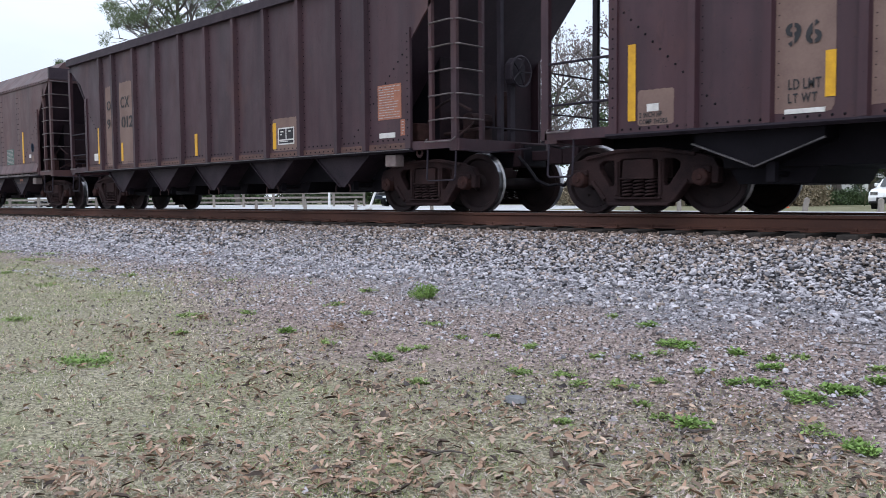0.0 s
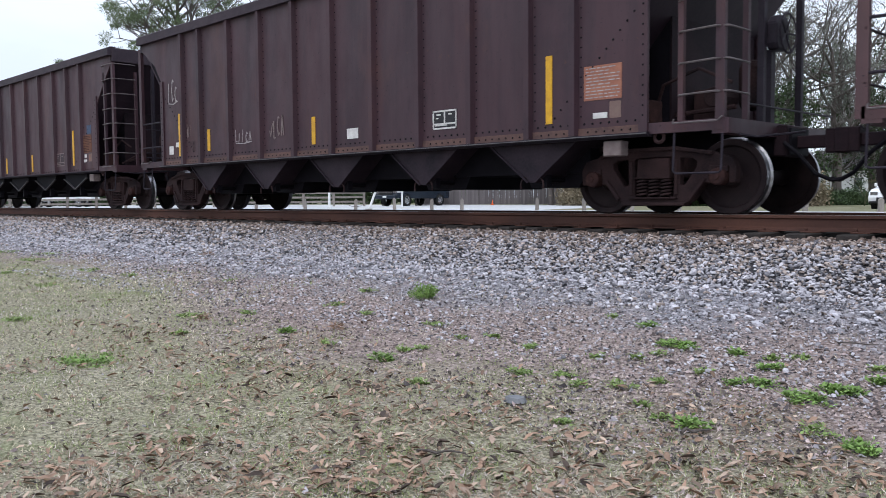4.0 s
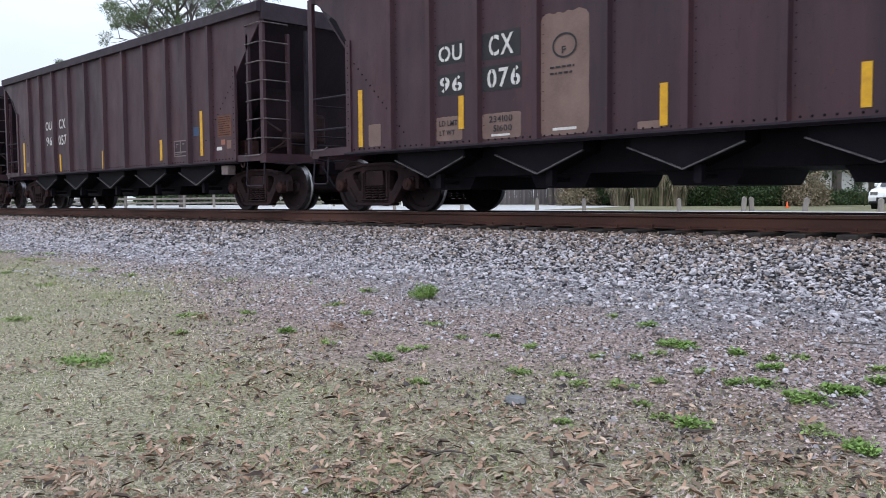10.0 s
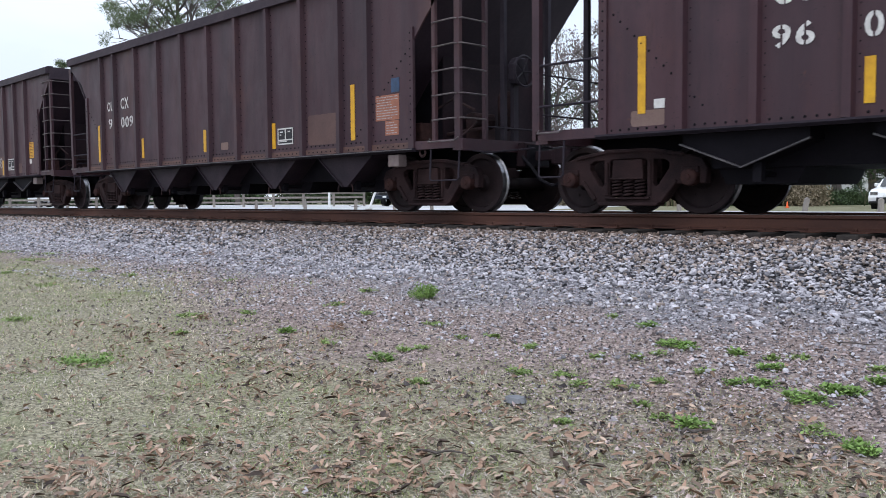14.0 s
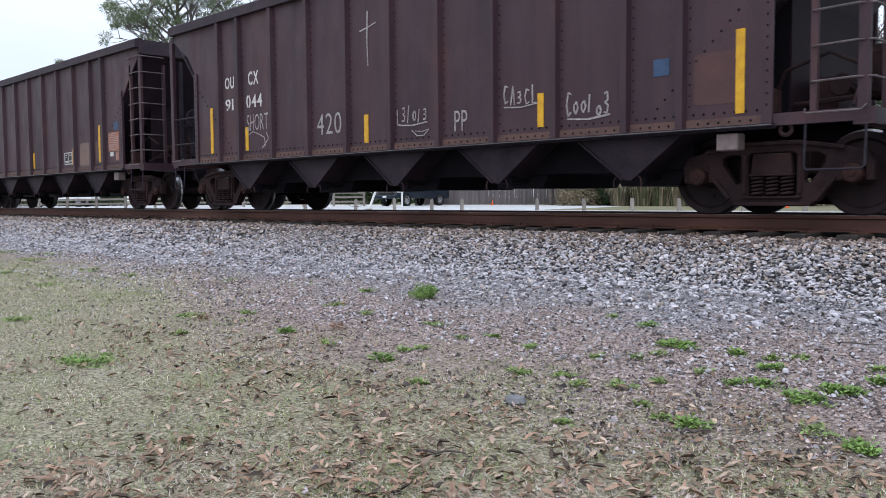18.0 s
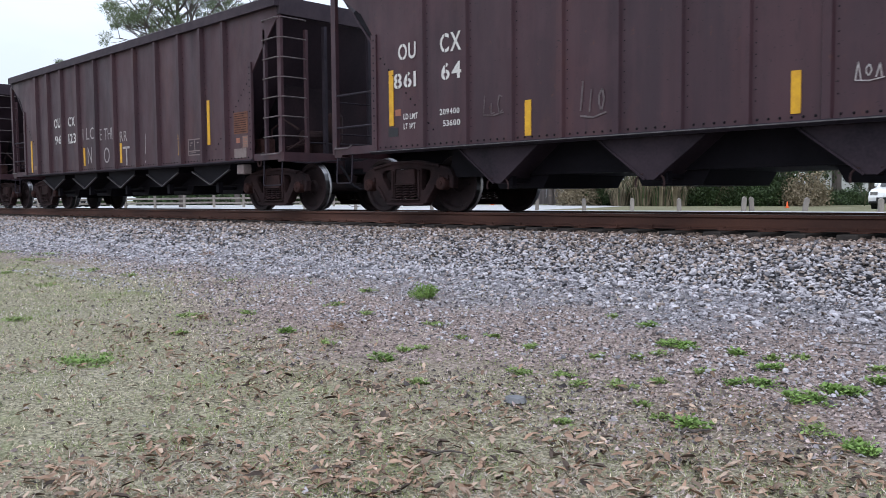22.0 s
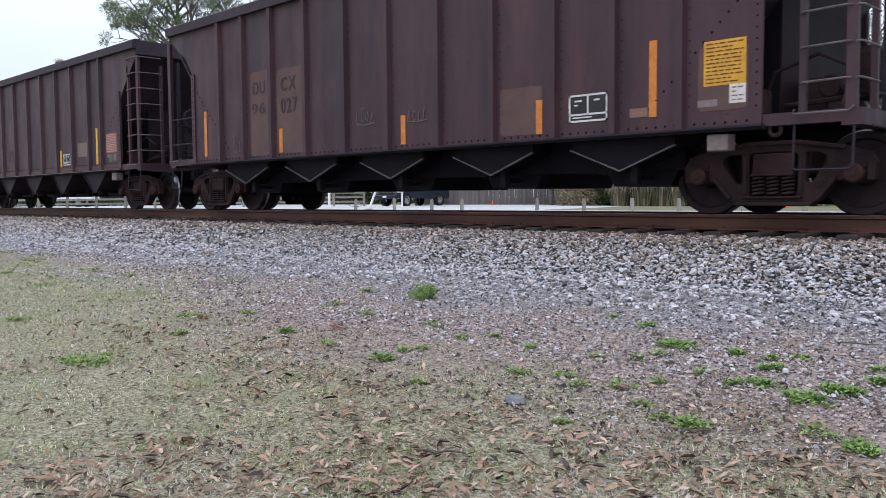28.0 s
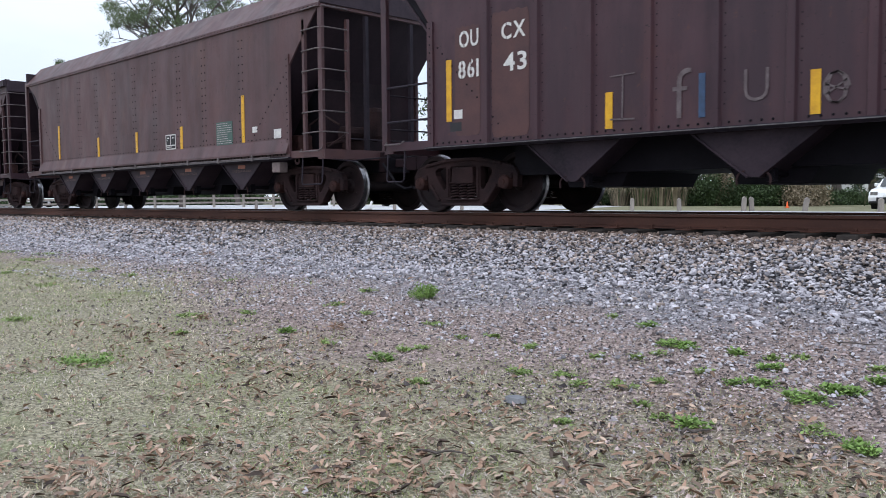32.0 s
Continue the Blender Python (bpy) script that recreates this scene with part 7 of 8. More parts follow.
def background():
    bollards()
    rail_fence()
    plank_fence()
    gate_posts()
    vehicles()
    house()
    pine_tree(plot(62, -19.2), 19.0, 11, "tall old pine with an open crown of green needles", 0.5, 0.22, 25)
    pine_tree(plot(80, -19.5), 21, 14, "tall pine standing behind another", 0.5, 0.18)
    pine_tree(plot(95, -41.5), 18.4, 17, "distant pine showing over the train", 0.6, 0.10, 8)
    for k, (a, b, h) in enumerate(((64, 23.5, 17), (69, 28.5, 18), (74, 38.0, 18), (71, 33.0, 17), (67, 19.5, 14))):
        broad_tree(plot(a, b), h, 140 + k, "mossleaf", 40, 0.17, 0.5, "tall live oak draped in grey-green moss", crown_from=0.12, kids=3)
    broad_tree(plot(60, 15.5), 17, 21, "moss", 14, 0.42, 0.22, "bare winter tree hung with grey moss", True)
    broad_tree(plot(63, 20.5), 18, 22, "moss", 14, 0.42, 0.22, "bare winter tree with mossy limbs", True)
    broad_tree(plot(58, 7.5), 11, 23, "blossom", 10, 0.16, 0.3, "bare twiggy tree with dusty seed heads")
    broad_tree(plot(66, 31.0), 17, 25, "moss", 14, 0.42, 0.22, "tall bare tree hung with grey moss", True)
    broad_tree(plot(57, 13.0), 9.5, 31, "leaf", 24, 0.26, 0.45, "dense evergreen tree with small dark leaves", crown_from=0.15)
    broad_tree(plot(62, 6.0), 9, 32, "leaf", 22, 0.26, 0.45, "broad evergreen tree behind the plank fence", crown_from=0.15)
    broad_tree(plot(60, 24.5), 9, 33, "leaf", 24, 0.26, 0.45, "dense green evergreen tree beside the road", crown_from=0.15)
    broad_tree(plot(68, 36.0), 9.5, 34, "leaf", 22, 0.26, 0.45, "dark evergreen tree near the house", crown_from=0.15)
    for k in range(9):
        kind = ("leaf", "moss", "blossom")[k % 3]
        broad_tree(plot(82 + 5 * (k % 2), 4.0 + 6.2 * k), 15 + 2.5 * (k % 3), 50 + k, kind, 26 if kind == "leaf" else 16, 0.34 if kind != "moss" else 0.5, 0.5 if kind == "leaf" else 0.3,
                   {"leaf": "tall evergreen tree in the wood behind", "moss": "grey mossy tree in the wood behind", "blossom": "twiggy winter tree in the wood behind"}[kind], kind == "moss", 0.15, "trees of the wood behind")
    for k in range(13):
        a = 9.0 + k * 1.15
        bush(plot(56 - k * 0.25 + (k % 3) * 0.7, a), 2.6, 2.4 + 0.6 * ((k * 7) % 3), 40 + k, "leaf" if k % 4 else "drypalm", "dense green hedge bush beside the road" if k % 4 else "straw-dry bush in the hedge")
    for k, (a, b, w, h) in enumerate(((54, 11.4, 1.7, 1.6), (53.6, 12.7, 2.0, 2.1), (53.4, 13.8, 2.1, 2.2), (53.2, 14.8, 1.8, 2.0))):
        strap_clump(plot(a, b), w, h, 70 + k, "clump of straw-dry strap leaves in front of the hedge")
    palm_clump(plot(53, 26.6), 75, False, 2.0)
    for k, (a, b, w, h) in enumerate(((56, 22.4, 2.4, 1.3), (57, 24.2, 2.6, 1.0), (57, 26.0, 2.4, 0.9), (58, 28.2, 2.8, 1.2))):
        bush(plot(a, b), w, h, 90 + k, "leaf", "low dark green shrub before the house")
    for k in range(8):
        bush(plot(88 + (k % 2) * 3, -52 + k * 7.5), 8, 3.0, 80 + k, "leaf", "distant dark green shrub beyond the fence", 14, 0.4, "distant shrubs")


background()


# ---- the verge: grass, fallen leaves, weeds ----
def wedge(n, r0, r1, rng, power=1.0):
    """Random places on the verge in front of the camera, thinner with distance."""
    u = rng.random(n)
    r = r0 * (r1 / r0) ** (u ** power)
    a = np.radians(rng.uniform(93, 178, n))
    return np.cos(a) * r, np.sin(a) * r


def soft_noise(x, y, scale, seed):
    """Smooth random field from a few waves."""
    rng = np.random.default_rng(seed)
    v = np.zeros_like(x)
    for k in range(14):
        a, f = rng.uniform(0, 6.28), scale * rng.uniform(0.5, 2.2)
        v += np.sin((np.cos(a) * x + np.sin(a) * y) * f + rng.uniform(0, 6.28))
    return v / 14 ** 0.5


def blades(x, y, length, width, lean, rng):
    """Thin grass blades as single triangles."""
    n = len(x)
    z = ground_z(x, y) - 0.004
    grow = np.clip(np.hypot(x, y) / 5.0, 1.0, 2.6)
    length, width = length * grow ** 0.6, width * grow
    a = rng.uniform(0, 6.28, n)
    t = np.clip(rng.normal(lean, 0.3, n), 0.05, 1.5)
    ln = length * rng.uniform(0.5, 1.3, n)
    d = np.stack([np.cos(a) * np.sin(t), np.sin(a) * np.sin(t), np.cos(t)], 1) * ln[:, None]
    b = a + 1.57 + rng.normal(0, 0.3, n)
    s = np.stack([np.cos(b), np.sin(b), 0 * b], 1) * (width * rng.uniform(0.6, 1.3, n))[:, None]
    p = np.stack([x, y, z], 1)
    v = np.stack([p - s, p + s, p + d], 1).reshape(-1, 3)
    f = np.arange(n * 3).reshape(-1, 3)
    return v, f


def turf_edge(x):
    """How far the turf reaches towards the gravel."""
    return np.interp(x, [-18, -11, -6, 2], [5.9, 5.3, 3.75, 3.7])


def near_any(x, y, spots, r):
    v = np.zeros_like(x)
    for a, b in spots:
        k = r * (0.7 + 0.06 * math.hypot(a, b))
        v = np.maximum(v, np.exp(-((x - a) ** 2 + (y - b) ** 2) / k ** 2))
    return v


def grass():
    rng = np.random.default_rng(21)
    turf = thing("grass", "short olive and straw-dry winter grass", "grass", kind="stuff")
    x, y = wedge(380000, 2.3, 22, rng, 0.8)
    thin = np.clip((turf_edge(x) + 0.7 * soft_noise(x, y, 1.3, 5) + 0.35 * soft_noise(x, y, 4, 6) - y) / 0.9 + 0.5, 0, 1) * np.clip(0.8 + 0.5 * soft_noise(x, y, 9, 7), 0.25, 1)
    ok = (rng.random(len(x)) < 0.05 + 0.95 * thin) & (y < 7.0) & (y > -0.5)
    x, y, thin = x[ok], y[ok], thin[ok]
    lush = 0.9 * near_any(x, y, LUSH, 0.7) + 0.45 * soft_noise(x, y, 2.0, 9) + 0.4 * soft_noise(x, y, 6.5, 10) + 0.4 * soft_noise(x, y, 15, 11)
    draw = rng.random(len(x))
    kind = np.where(draw < 0.22, 2, np.where(draw < np.clip(0.46 + 0.46 * lush, 0.22, 0.92), 1, 0))
    for name, sel, m, ln, w, lean, label in (("dry_blades", kind == 0, "straw", 0.032, 0.0019, 1.2, "dry straw blades"), ("green_blades", kind == 1, "grass", 0.032, 0.0020, 0.95, "green winter blades"),
                                             ("dead_blades", kind == 2, "deadgrass", 0.034, 0.0024, 1.35, "dark dead blades")):
        v, f = blades(x[sel], y[sel], ln, w, lean, rng)
        tagged(part(name, joined(name, v.tolist(), f.tolist(), m), "", turf, label), kind="stuff")
    # flattened pale chaff, in drifts all the way to the gravel
    x, y = wedge(70000, 2.4, 14, rng, 0.8)
    ok = (y < 7.0) & (y > -0.5) & (rng.random(len(x)) < np.clip(0.35 + 0.5 * soft_noise(x, y, 1.8, 12), 0.04, 1))
    v, f = blades(x[ok], y[ok], 0.045, 0.0024, 1.47, rng)
    v[:, 2] += 0.010
    # broken brown leaf litter, in the drifts where the leaves lie
    bx, by = wedge(90000, 2.5, 13, rng, 0.8)
    ok = (by < 6.0) & (by > -0.5) & (rng.random(len(bx)) < 0.75 * near_any(bx, by, HEAPS, 0.5) * np.clip(0.55 + 0.5 * soft_noise(bx, by, 5, 13), 0.1, 1))
    bv, bf = blades(bx[ok], by[ok], 0.034, 0.0042, 1.4, rng)
    bv[:, 2] += 0.012
    tagged(part("leaf_crumbs", joined("leaf_crumbs", bv.tolist(), bf.tolist(), ["rustleaf", "deadleaf"], (rng.random(len(bf)) < 0.3).astype(int).tolist()), "", turf, "broken brown leaf litter"), kind="stuff")
    tagged(part("chaff", joined("chaff", v.tolist(), f.tolist(), "chaff"), "", turf, "pale flattened straw"), kind="stuff")


def grit():
    """Small angular grit and bark between the turf and the ballast."""
    rng = np.random.default_rng(55)
    x, y = wedge(110000, 2.6, 19, rng, 0.75)
    lo = turf_edge(x) + 0.6 * soft_noise(x, y, 1.5, 15)
    ok = (y < 7.4) & (rng.random(len(x)) < np.clip((y - lo) / 0.9 + 0.45, 0.05, 1))
    x, y, lo = x[ok], y[ok], lo[ok]
    n = len(x)
    far = 0.75 + 0.07 * np.hypot(x, y)
    size = far[:, None] * rng.uniform(0.003, 0.0085, (n, 1)) * (1 + (rng.random((n, 1)) < 0.08) * 0.9)
    a = rng.uniform(0, 6.28, n)
    c, s = np.cos(a), np.sin(a)
    ring_v = []
    for k in range(4):
        t = k * 1.571 + rng.uniform(-0.5, 0.5, n)
        u, q = np.cos(t) * 1.5 * rng.uniform(0.7, 1.3, n), np.sin(t) * rng.uniform(0.6, 1.2, n)
        ring_v.append(np.stack([u * c - q * s, u * s + q * c, rng.uniform(-0.5, 0.3, n)], 1) * size)
    top = np.stack([rng.normal(0, 0.3, n), rng.normal(0, 0.3, n), rng.uniform(0.6, 1.3, n)], 1) * size
    p = np.stack([x, y, ground_z(x, y) + 0.008], 1)
    v = np.stack([p + r for r in ring_v] + [p + top], 1).reshape(-1, 3)
    i = np.arange(n)[:, None] * 5
    f = np.stack([np.concatenate([i + k, i + (k + 1) % 4, i + 4], 1) for k in range(4)], 1).reshape(-1, 3)
    red = rng.random(n) < np.clip(0.95 - (y - lo) * 0.28, 0.12, 0.9)
    dark = rng.random(n) < 0.28
    ob = solid_stuff("verge_grit", v.tolist(), f.tolist(), ["chip", "greychip", "darkchip"], np.repeat(np.where(dark, 2, np.where(red, 0, 1)), 4))
    tagged(ob, "loose grit and bark scraps between turf and ballast", "grit", kind="stuff")


def solid_stuff(name, v, f, m, slots=None):
    return new(name, joined(name, v, f, m, slots))


def leaf_shape(rng, size):
    """A curled dead leaf."""
    n = 5
    v = []
    curl, twist = rng.uniform(-1.2, 1.2), rng.uniform(-0.6, 0.6)
    for k in range(n):
        f = k / (n - 1)
        w = size * (0.02 + 0.165 * math.sin(math.pi * min(1, f * 0.92 + 0.06)) * (1 + 0.25 * math.sin(f * 19)))
        z = size * 0.22 * curl * (f - 0.5) ** 2 + size * 0.04
        lift = size * 0.18 * rng.uniform(0.2, 1.0)
        x = size * (f - 0.5)
        t = twist * (f - 0.5)
        v += [(x, -w, z + lift * math.sin(math.pi * f) - w * t), (x, 0, z), (x, w, z + lift * math.sin(math.pi * f) + w * t)]
    f = []
    for k in range(n - 1):
        f += [(k * 3, k * 3 + 1, k * 3 + 4, k * 3 + 3), (k * 3 + 1, k * 3 + 2, k * 3 + 5, k * 3 + 4)]
    return v, f


def fallen_leaves():
    r = random.Random(31)
    rng = np.random.default_rng(31)
    litter = thing("leaf_litter", "scattered brown curled dead oak leaves on the grass", "fallen leaves", kind="stuff")
    shapes = [leaf_shape(r, 1.0) for _ in range(10)]
    tones = ("deadleaf_piece", "deadleaf_piece", "rustleaf_piece", "rustleaf_piece", "darkleaf_piece")
    meshes = [joined("fallen_leaf", [(a * 0.1, b * 0.1, c * 0.1) for a, b, c in v], f, tones[k % 5], smooth=True) for k, (v, f) in enumerate(shapes)]
    x, y = wedge(9000, 2.6, 7.0, rng, 1.2)
    heap = near_any(x, y, HEAPS, 0.34) + 0.04
    keep = (rng.random(len(x)) < heap * 0.3) & (y < 4.5)
    n = 0
    for a, b in zip(x[keep], y[keep]):
        if n >= 300:
            break
        n += 1
        s = r.uniform(0.4, 0.85)
        ob = part("fallen_leaf", r.choice(meshes), "", litter)
        ob.matrix_local = pose(a, b, float(ground_z(a, b)) + 0.016, r.gauss(0, 14), r.gauss(0, 14), r.uniform(0, 360)) @ Matrix.Diagonal((s, s, s, 1))
    V, F, K, base = [], [], [], 0
    x, y = wedge(42000, 2.5, 19, rng, 0.85)
    dens = np.clip(0.75 * near_any(x, y, HEAPS, 0.36) + 0.045 + 0.07 * soft_noise(x, y, 1.4, 35), 0.015, 1) * np.where(y > turf_edge(x) + 0.4, 0.3, 1)
    keep = (rng.random(len(x)) < dens) & (y < 6.8)
    for a, b in zip(x[keep], y[keep]):
        v, f = shapes[r.randrange(10)]
        s = r.choice((0.014, 0.018, 0.022, 0.028, 0.035, 0.045, 0.06)) * min(1.6, 0.85 + 0.05 * math.hypot(a, b))
        m = pose(a, b, float(ground_z(a, b)) + 0.012, r.gauss(0, 22), r.gauss(0, 22), r.uniform(0, 360)) @ Matrix.Diagonal((s, s, s, 1))
        V += [tuple(m @ Vector(p)) for p in v]
        F += [tuple(i + base for i in q) for q in f]
        K += [r.choice((0, 0, 1, 1, 1, 1, 1, 2))] * len(f)
        base += len(v)
    ob = part("leaf_scraps", joined("leaf_scraps", V, F, ["deadleaf", "rustleaf", "darkleaf"], K, smooth=True), "", litter)
    tagged(ob, kind="stuff")


def weed(x, y, w, h, seed, fresh, label):
    """A low green patch: a few rosettes of small leaves, uneven and with gaps."""
    rng = random.Random(seed)
    z = float(ground_z(x, y))
    t = thing("weed", label, "weed", "green weeds on the verge", pose(x, y, z - 0.002))
    g = Geo()
    hubs = [(rng.gauss(0, 0.22) * w, rng.gauss(0, 0.22) * w * 0.8, rng.uniform(0.3, 1.0)) for _ in range(4 + int(w * 26))]
    for hx, hy, f in hubs:
        for k in range(int((56 if fresh else 24) * f) + 6):
            a = rng.uniform(0, 6.28)
            b = abs(rng.gauss(0, 0.024 + 0.05 * w)) * f
            p = Vector((hx + math.cos(a) * b, hy + math.sin(a) * b, h * rng.uniform(0.05, 0.6) * f))
            d = Vector((math.cos(a) + rng.gauss(0, 0.6), math.sin(a) + rng.gauss(0, 0.6), rng.uniform(0.1, 1.1 if h > 0.1 else 0.6))).normalized()
            ln = rng.uniform(0.014, 0.036)
            s = d.cross(Vector((rng.gauss(0, 0.5), rng.gauss(0, 0.5), 1))).normalized() * ln * rng.uniform(0.14, 0.34)
            g.add([p, p + d * ln * 0.5 + s, p + d * ln, p + d * ln * 0.5 - s], [(0, 1, 2, 3)])
            if k % 7 == 0:
                g.tube([Vector((hx, hy, 0)), p], 0.0016, 3)
    part("foliage", g, "weed" if fresh else "dullweed", t)


def tuft(x, y, r, h, seed):
    """An upright bushy tuft of narrow leaves on many stems."""
    rng = random.Random(seed)
    t = thing("weed", "upright bushy green weed tuft on the gravel", "weed", "green weeds on the verge", pose(x, y, float(ground_z(x, y)) - 0.004))
    g, stems = Geo(), Geo()
    for k in range(64):
        a, b = rng.uniform(0, 6.28), math.sqrt(rng.random())
        foot = Vector((math.cos(a) * b * r * 0.45, math.sin(a) * b * r * 0.45, 0))
        tip = Vector((math.cos(a) * b * r, math.sin(a) * b * r, h * rng.uniform(0.45, 1.0) * (1 - 0.4 * b)))
        stems.tube([foot, foot.lerp(tip, 0.5) + Vector((0, 0, 0.02)), tip], 0.0022, 3, 0.001)
        for i in range(16):
            p = foot.lerp(tip, rng.uniform(0.25, 1.0))
            d = Vector((rng.gauss(0, 0.8), rng.gauss(0, 0.8), rng.uniform(0.1, 1.3))).normalized()
            ln = rng.uniform(0.02, 0.05)
            w = d.cross(Vector((rng.gauss(0, 1), rng.gauss(0, 1), 0.3))).normalized() * ln * 0.13
            g.add([p, p + d * ln * 0.5 + w, p + d * ln, p + d * ln * 0.5 - w], [(0, 1, 2, 3)])
    part("stems", stems, "dullweed", t)
    part("foliage", g, "weed", t)


def stick(x, y, length, turn, r, m, label):
    rng = random.Random(int(abs(x * 100)))
    z = float(ground_z(x, y))
    pts = [Vector(((k / 5 - 0.5) * length, rng.gauss(0, 0.012), 0.012 + r + abs(rng.gauss(0, 0.006)))) for k in range(6)]
    ob = new("stick", Geo().tube(pts, r, 6, r * 0.5).mesh("stick", m))
    ob.matrix_world = pose(x, y, z, 0, 0, turn)
    tagged(ob, label, "stick", "fallen sticks")


def dead_plant(x, y, w, seed):
    rng = random.Random(seed)
    t = thing("dead_plant", "small rust-brown withered plant on the verge", "dead plant", "withered plants", pose(x, y, float(ground_z(x, y))))
    g = Geo()
    for k in range(70):
        a, b = rng.uniform(0, 6.28), abs(rng.gauss(0, 0.4)) * w
        p = Vector((math.cos(a) * b, math.sin(a) * b, rng.uniform(0.0, 0.05)))
        d = Vector((math.cos(a), math.sin(a), rng.gauss(0.2, 0.4))).normalized()
        s = d.cross(Vector((rng.gauss(0, 1), rng.gauss(0, 1), 1))).normalized() * 0.007
        g.add([p, p + d * 0.02 + s, p + d * 0.04, p + d * 0.02 - s], [(0, 1, 2, 3)])
    part("foliage", g, "rustleaf", t)


def flat_stone(x, y):
    g = Geo()
    rng = random.Random(3)
    top = [(math.cos(k * 0.785) * 0.06 * rng.uniform(0.8, 1.1), math.sin(k * 0.785) * 0.045 * rng.uniform(0.8, 1.1), 0.028) for k in range(8)]
    low = [(a * 1.25, b * 1.25, 0.0) for a, b, _ in top]
    g.add(top + low + [(0, 0, 0.034)], [(k, (k + 1) % 8, 16) for k in range(8)] + [(k + 8, (k + 1) % 8 + 8, (k + 1) % 8, k) for k in range(8)])
    ob = new("stone", g.mesh("stone", "slate"))
    ob.matrix_world = pose(x, y, float(ground_z(x, y)) + 0.004)
    tagged(ob, "flat blue-grey stone lying in the grass", "stone")


def verge():
    grass()
    grit()
    fallen_leaves()
    for k, (x, y, w, fresh) in enumerate(FAR_WEEDS + MIDDLE_WEEDS + NEAR_WEEDS):
        weed(x, y, w * 1.1, 0.05 + 0.02 * fresh, 100 + k, fresh, ("thin olive-green weed patch in the grass", "low leafy green weed on the gravelly verge", "bright green weed patch on the verge")[fresh])
    tuft(-6.17, 5.86, 0.17, 0.20, 200)
    stick(-2.0, 5.95, 0.24, 12, 0.007, "bark", "dark fallen stick on the gravel")
    stick(-3.6, 6.1, 0.16, -30, 0.006, "wood", "pale fallen stick on the gravel")
    stick(-2.63, 2.6, 0.22, 40, 0.008, "bark", "dark crooked stick among dead leaves")
    stick(-1.93, 3.6, 0.16, 50, 0.009, "bark", "short dark stick beside a green weed")
    dead_plant(-5.56, 4.27, 0.09, 5)
    dead_plant(-7.0, 3.85, 0.07, 6)
    dead_plant(-12.5, 7.0, 0.16, 7)
    flat_stone(-2.93, 3.47)


# places, widths and freshness of the green weeds, from the far end of the verge to the near end
FAR_WEEDS = [
    (-18.01, 5.72, 0.51, 0),
    (-16.75, 6.09, 0.72, 0),
    (-15.76, 5.38, 0.56, 0),
    (-13.76, 4.28, 0.29, 0),
    (-12.95, 5.24, 0.42, 0),
    (-11.35, 5.18, 0.25, 0),
    (-9.55, 5.67, 0.25, 0),
    (-8.49, 2.67, 0.24, 0),
    (-6.02, 2.37, 0.44, 2),
    (-7.31, 3.85, 0.33, 0),
    (-6.99, 4.32, 0.22, 0),
    (-6.51, 3.37, 0.15, 0),
    (-5.83, 3.98, 0.12, 1),
    (-11.37, 4.01, 0.32, 0),
    (-6.61, 5.05, 0.19, 0),
    (-7.00, 5.81, 0.18, 0),
    (-5.92, 4.91, 0.16, 0),
    (-5.07, 4.94, 0.21, 0),
]
MIDDLE_WEEDS = [
    (-4.46, 4.66, 0.13, 0),
    (-4.30, 4.84, 0.10, 0),
    (-4.36, 3.74, 0.15, 2),
    (-4.48, 4.05, 0.12, 0),
    (-5.18, 3.90, 0.17, 0),
    (-3.64, 3.40, 0.11, 0),
    (-3.34, 3.99, 0.21, 0),
    (-3.79, 4.66, 0.16, 0),
    (-3.07, 4.10, 0.14, 0),
    (-2.89, 3.97, 0.10, 0),
    (-2.52, 3.34, 0.08, 0),
    (-4.41, 4.16, 0.07, 0),
    (-3.87, 5.82, 0.09, 0),
    (-3.45, 5.66, 0.16, 1),
    (-2.93, 5.24, 0.30, 1),
    (-2.97, 4.77, 0.08, 0),
    (-2.91, 4.91, 0.10, 0),
    (-3.20, 4.64, 0.10, 0),
]
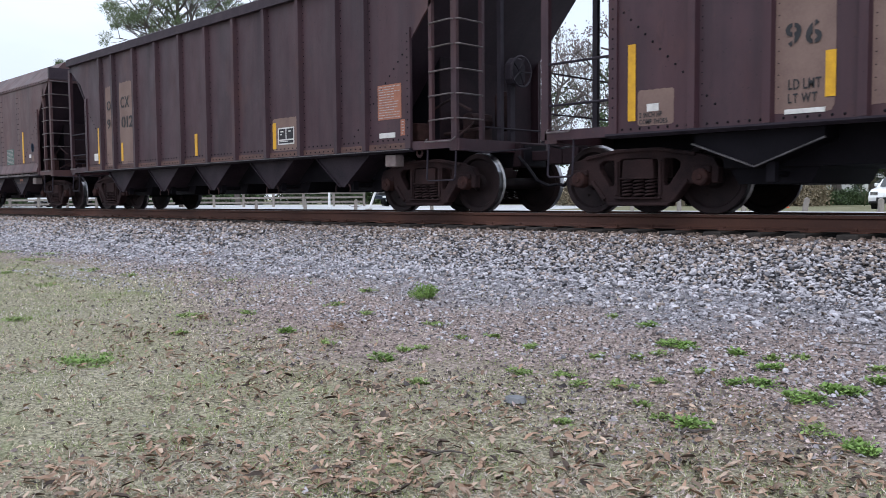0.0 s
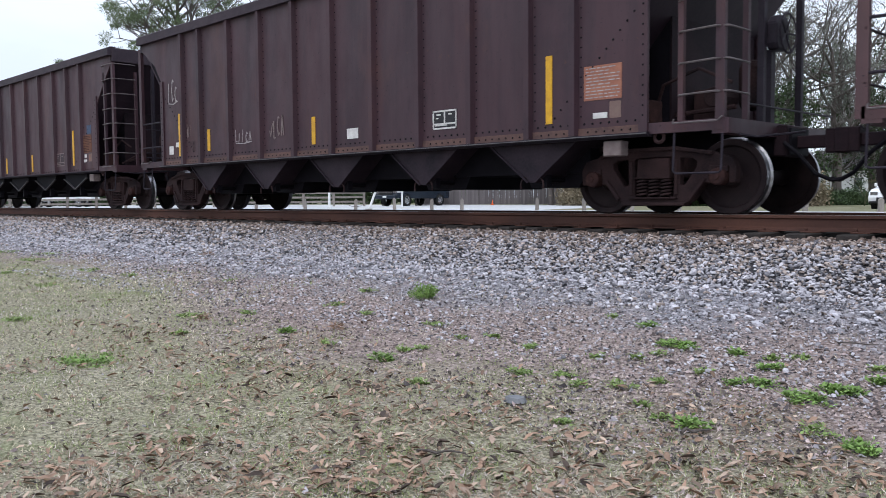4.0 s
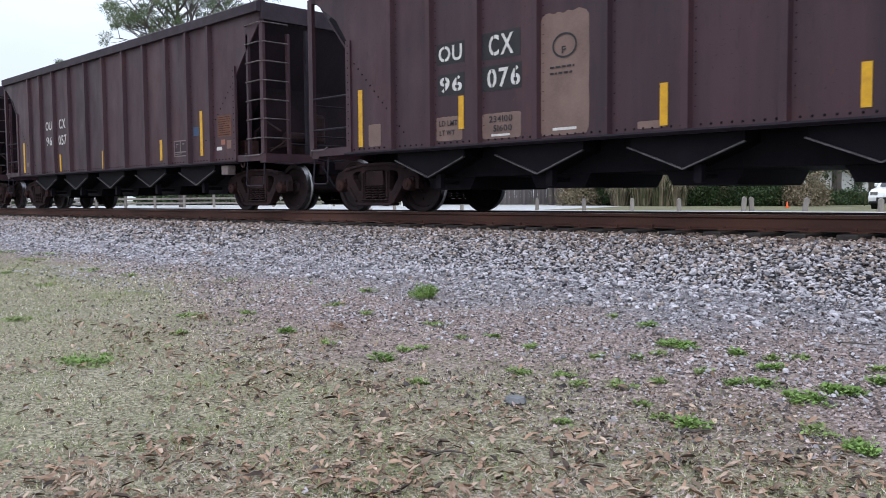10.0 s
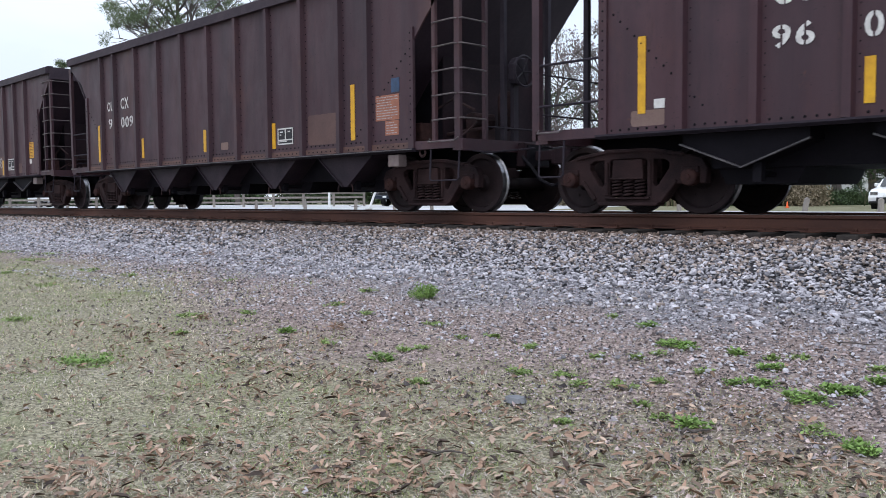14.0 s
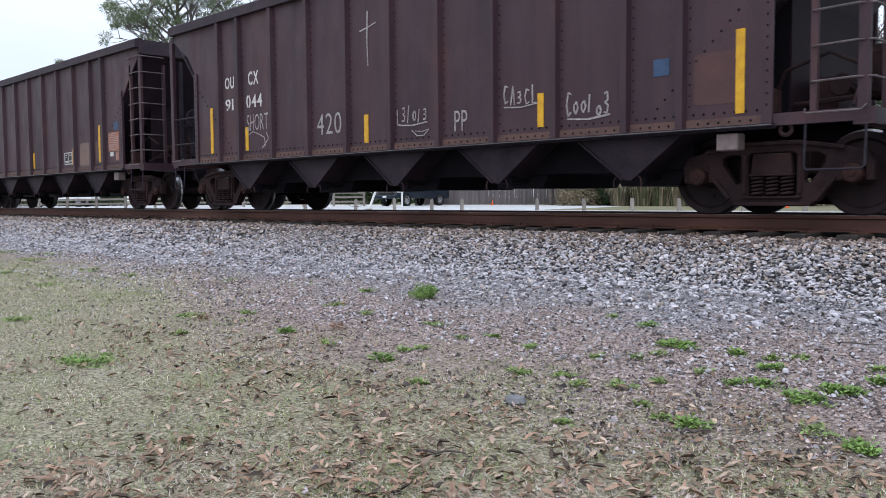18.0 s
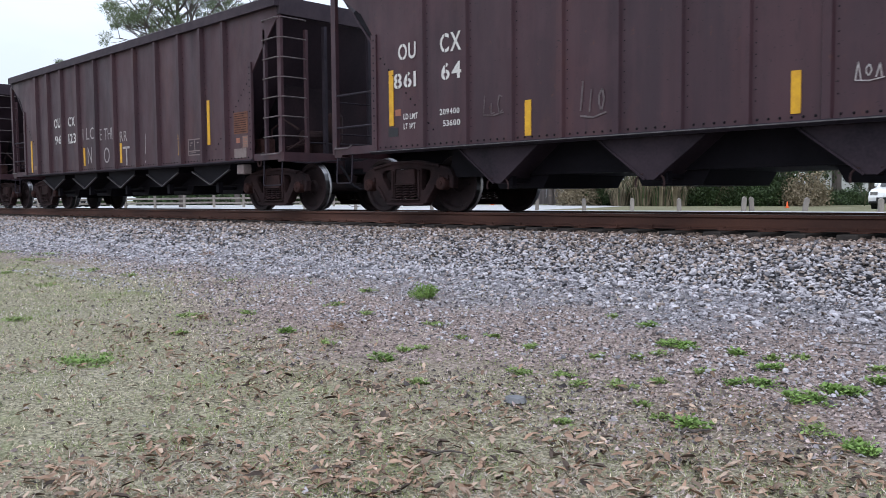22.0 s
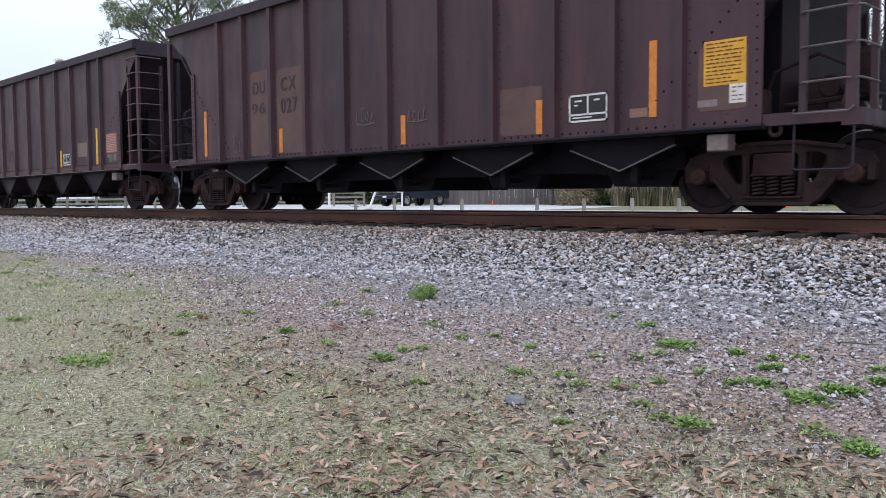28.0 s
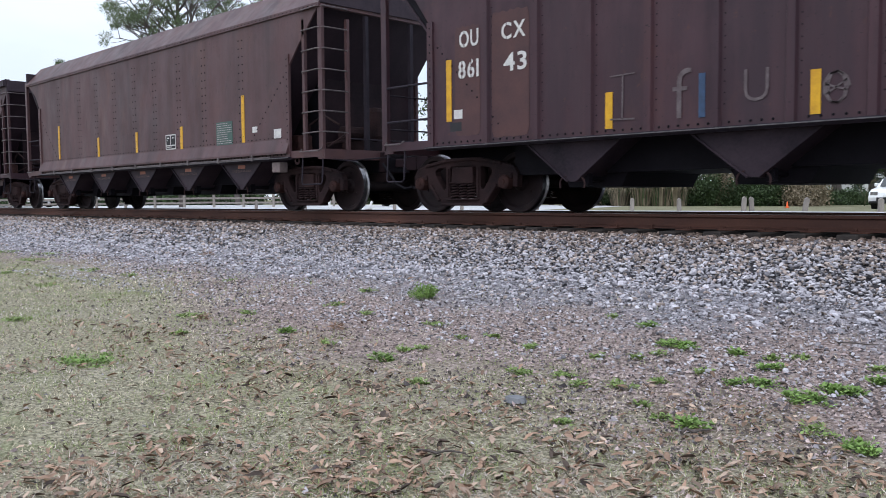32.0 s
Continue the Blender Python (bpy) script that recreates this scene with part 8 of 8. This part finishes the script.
NEAR_WEEDS = [
    (-2.68, 4.12, 0.17, 0),
    (-2.57, 4.31, 0.09, 0),
    (-2.45, 4.66, 0.11, 0),
    (-2.54, 5.25, 0.09, 1),
    (-2.31, 5.28, 0.12, 0),
    (-2.17, 5.39, 0.15, 0),
    (-2.15, 4.96, 0.14, 1),
    (-2.10, 4.55, 0.22, 1),
    (-1.75, 4.43, 0.29, 2),
    (-1.72, 4.68, 0.17, 2),
    (-1.61, 4.69, 0.10, 1),
    (-1.68, 5.39, 0.11, 0),
    (-1.58, 5.06, 0.09, 1),
    (-2.39, 3.84, 0.10, 0),
    (-2.20, 3.72, 0.08, 0),
    (-1.99, 3.71, 0.18, 2),
    (-1.52, 3.95, 0.17, 0),
    (-1.26, 3.84, 0.15, 1),
]
# where the wind has heaped the dead leaves
HEAPS = [(-5.30, 2.97), (-5.94, 2.98), (-4.75, 3.19), (-4.30, 2.70), (-3.70, 3.06), (-3.30, 2.80), (-2.75, 2.12), (-2.45, 2.30), (-2.30, 2.60), (-2.09, 2.80), (-1.76, 2.91), (-1.50, 3.10), (-3.51, 1.25), (-1.18, 3.43), (-6.60, 3.05), (-7.40, 3.10), (-5.51, 3.60), (-5.83, 2.93), (-4.16, 3.04), (-3.07, 2.46), (-2.82, 2.46), (-2.89, 3.14), (-2.15, 3.16), (-1.84, 3.22), (-2.04, 3.96), (-1.51, 3.51), (-1.35, 3.46), (-3.02, 1.69), (-3.66, 1.82), (-3.19, 1.46), (-2.18, 2.54), (-1.63, 3.03), (-6.13, 1.92)]
# where the turf is greenest
LUSH = [(-20.5, 6.2), (-18.3, 6.0), (-16.4, 5.7), (-14.8, 5.4), (-16.0, 5.0), (-12.6, 5.0), (-9.0, 3.9), (-5.2, 3.6), (-3.3, 2.55), (-3.5, 2.2), (-13.68, 4.66), (-6.20, 2.49), (-8.81, 2.88), (-7.09, 3.73), (-4.31, 3.33), (-3.91, 2.55), (-2.94, 2.14), (-3.87, 4.51), (-2.82, 4.10), (-2.13, 4.61), (-1.63, 4.16), (-1.49, 3.34), (-1.31, 3.77), (-3.21, 3.49), (-5.70, 2.64)]
verge()


# ---- what moves: the cars along the track, and every axle in its truck ----
def motions():
    ticks = [i * 2 / FPS for i in range(0, 481)]
    turn = [(t, pose(0, 0, 0, 0, math.degrees(run(t) / 0.457), 0)) for t in ticks]
    for c, x0 in CAR_LIST:
        walk(c, [(float(t), pose(x0 + run(t), TRACK_Y, 0)) for t in range(0, 33)])
        for w in c.children_recursive:
            if w.name.startswith("wheelset"):
                at = Matrix.Translation(w.location)
                walk(w, [(t, at @ m) for t, m in turn])


motions()
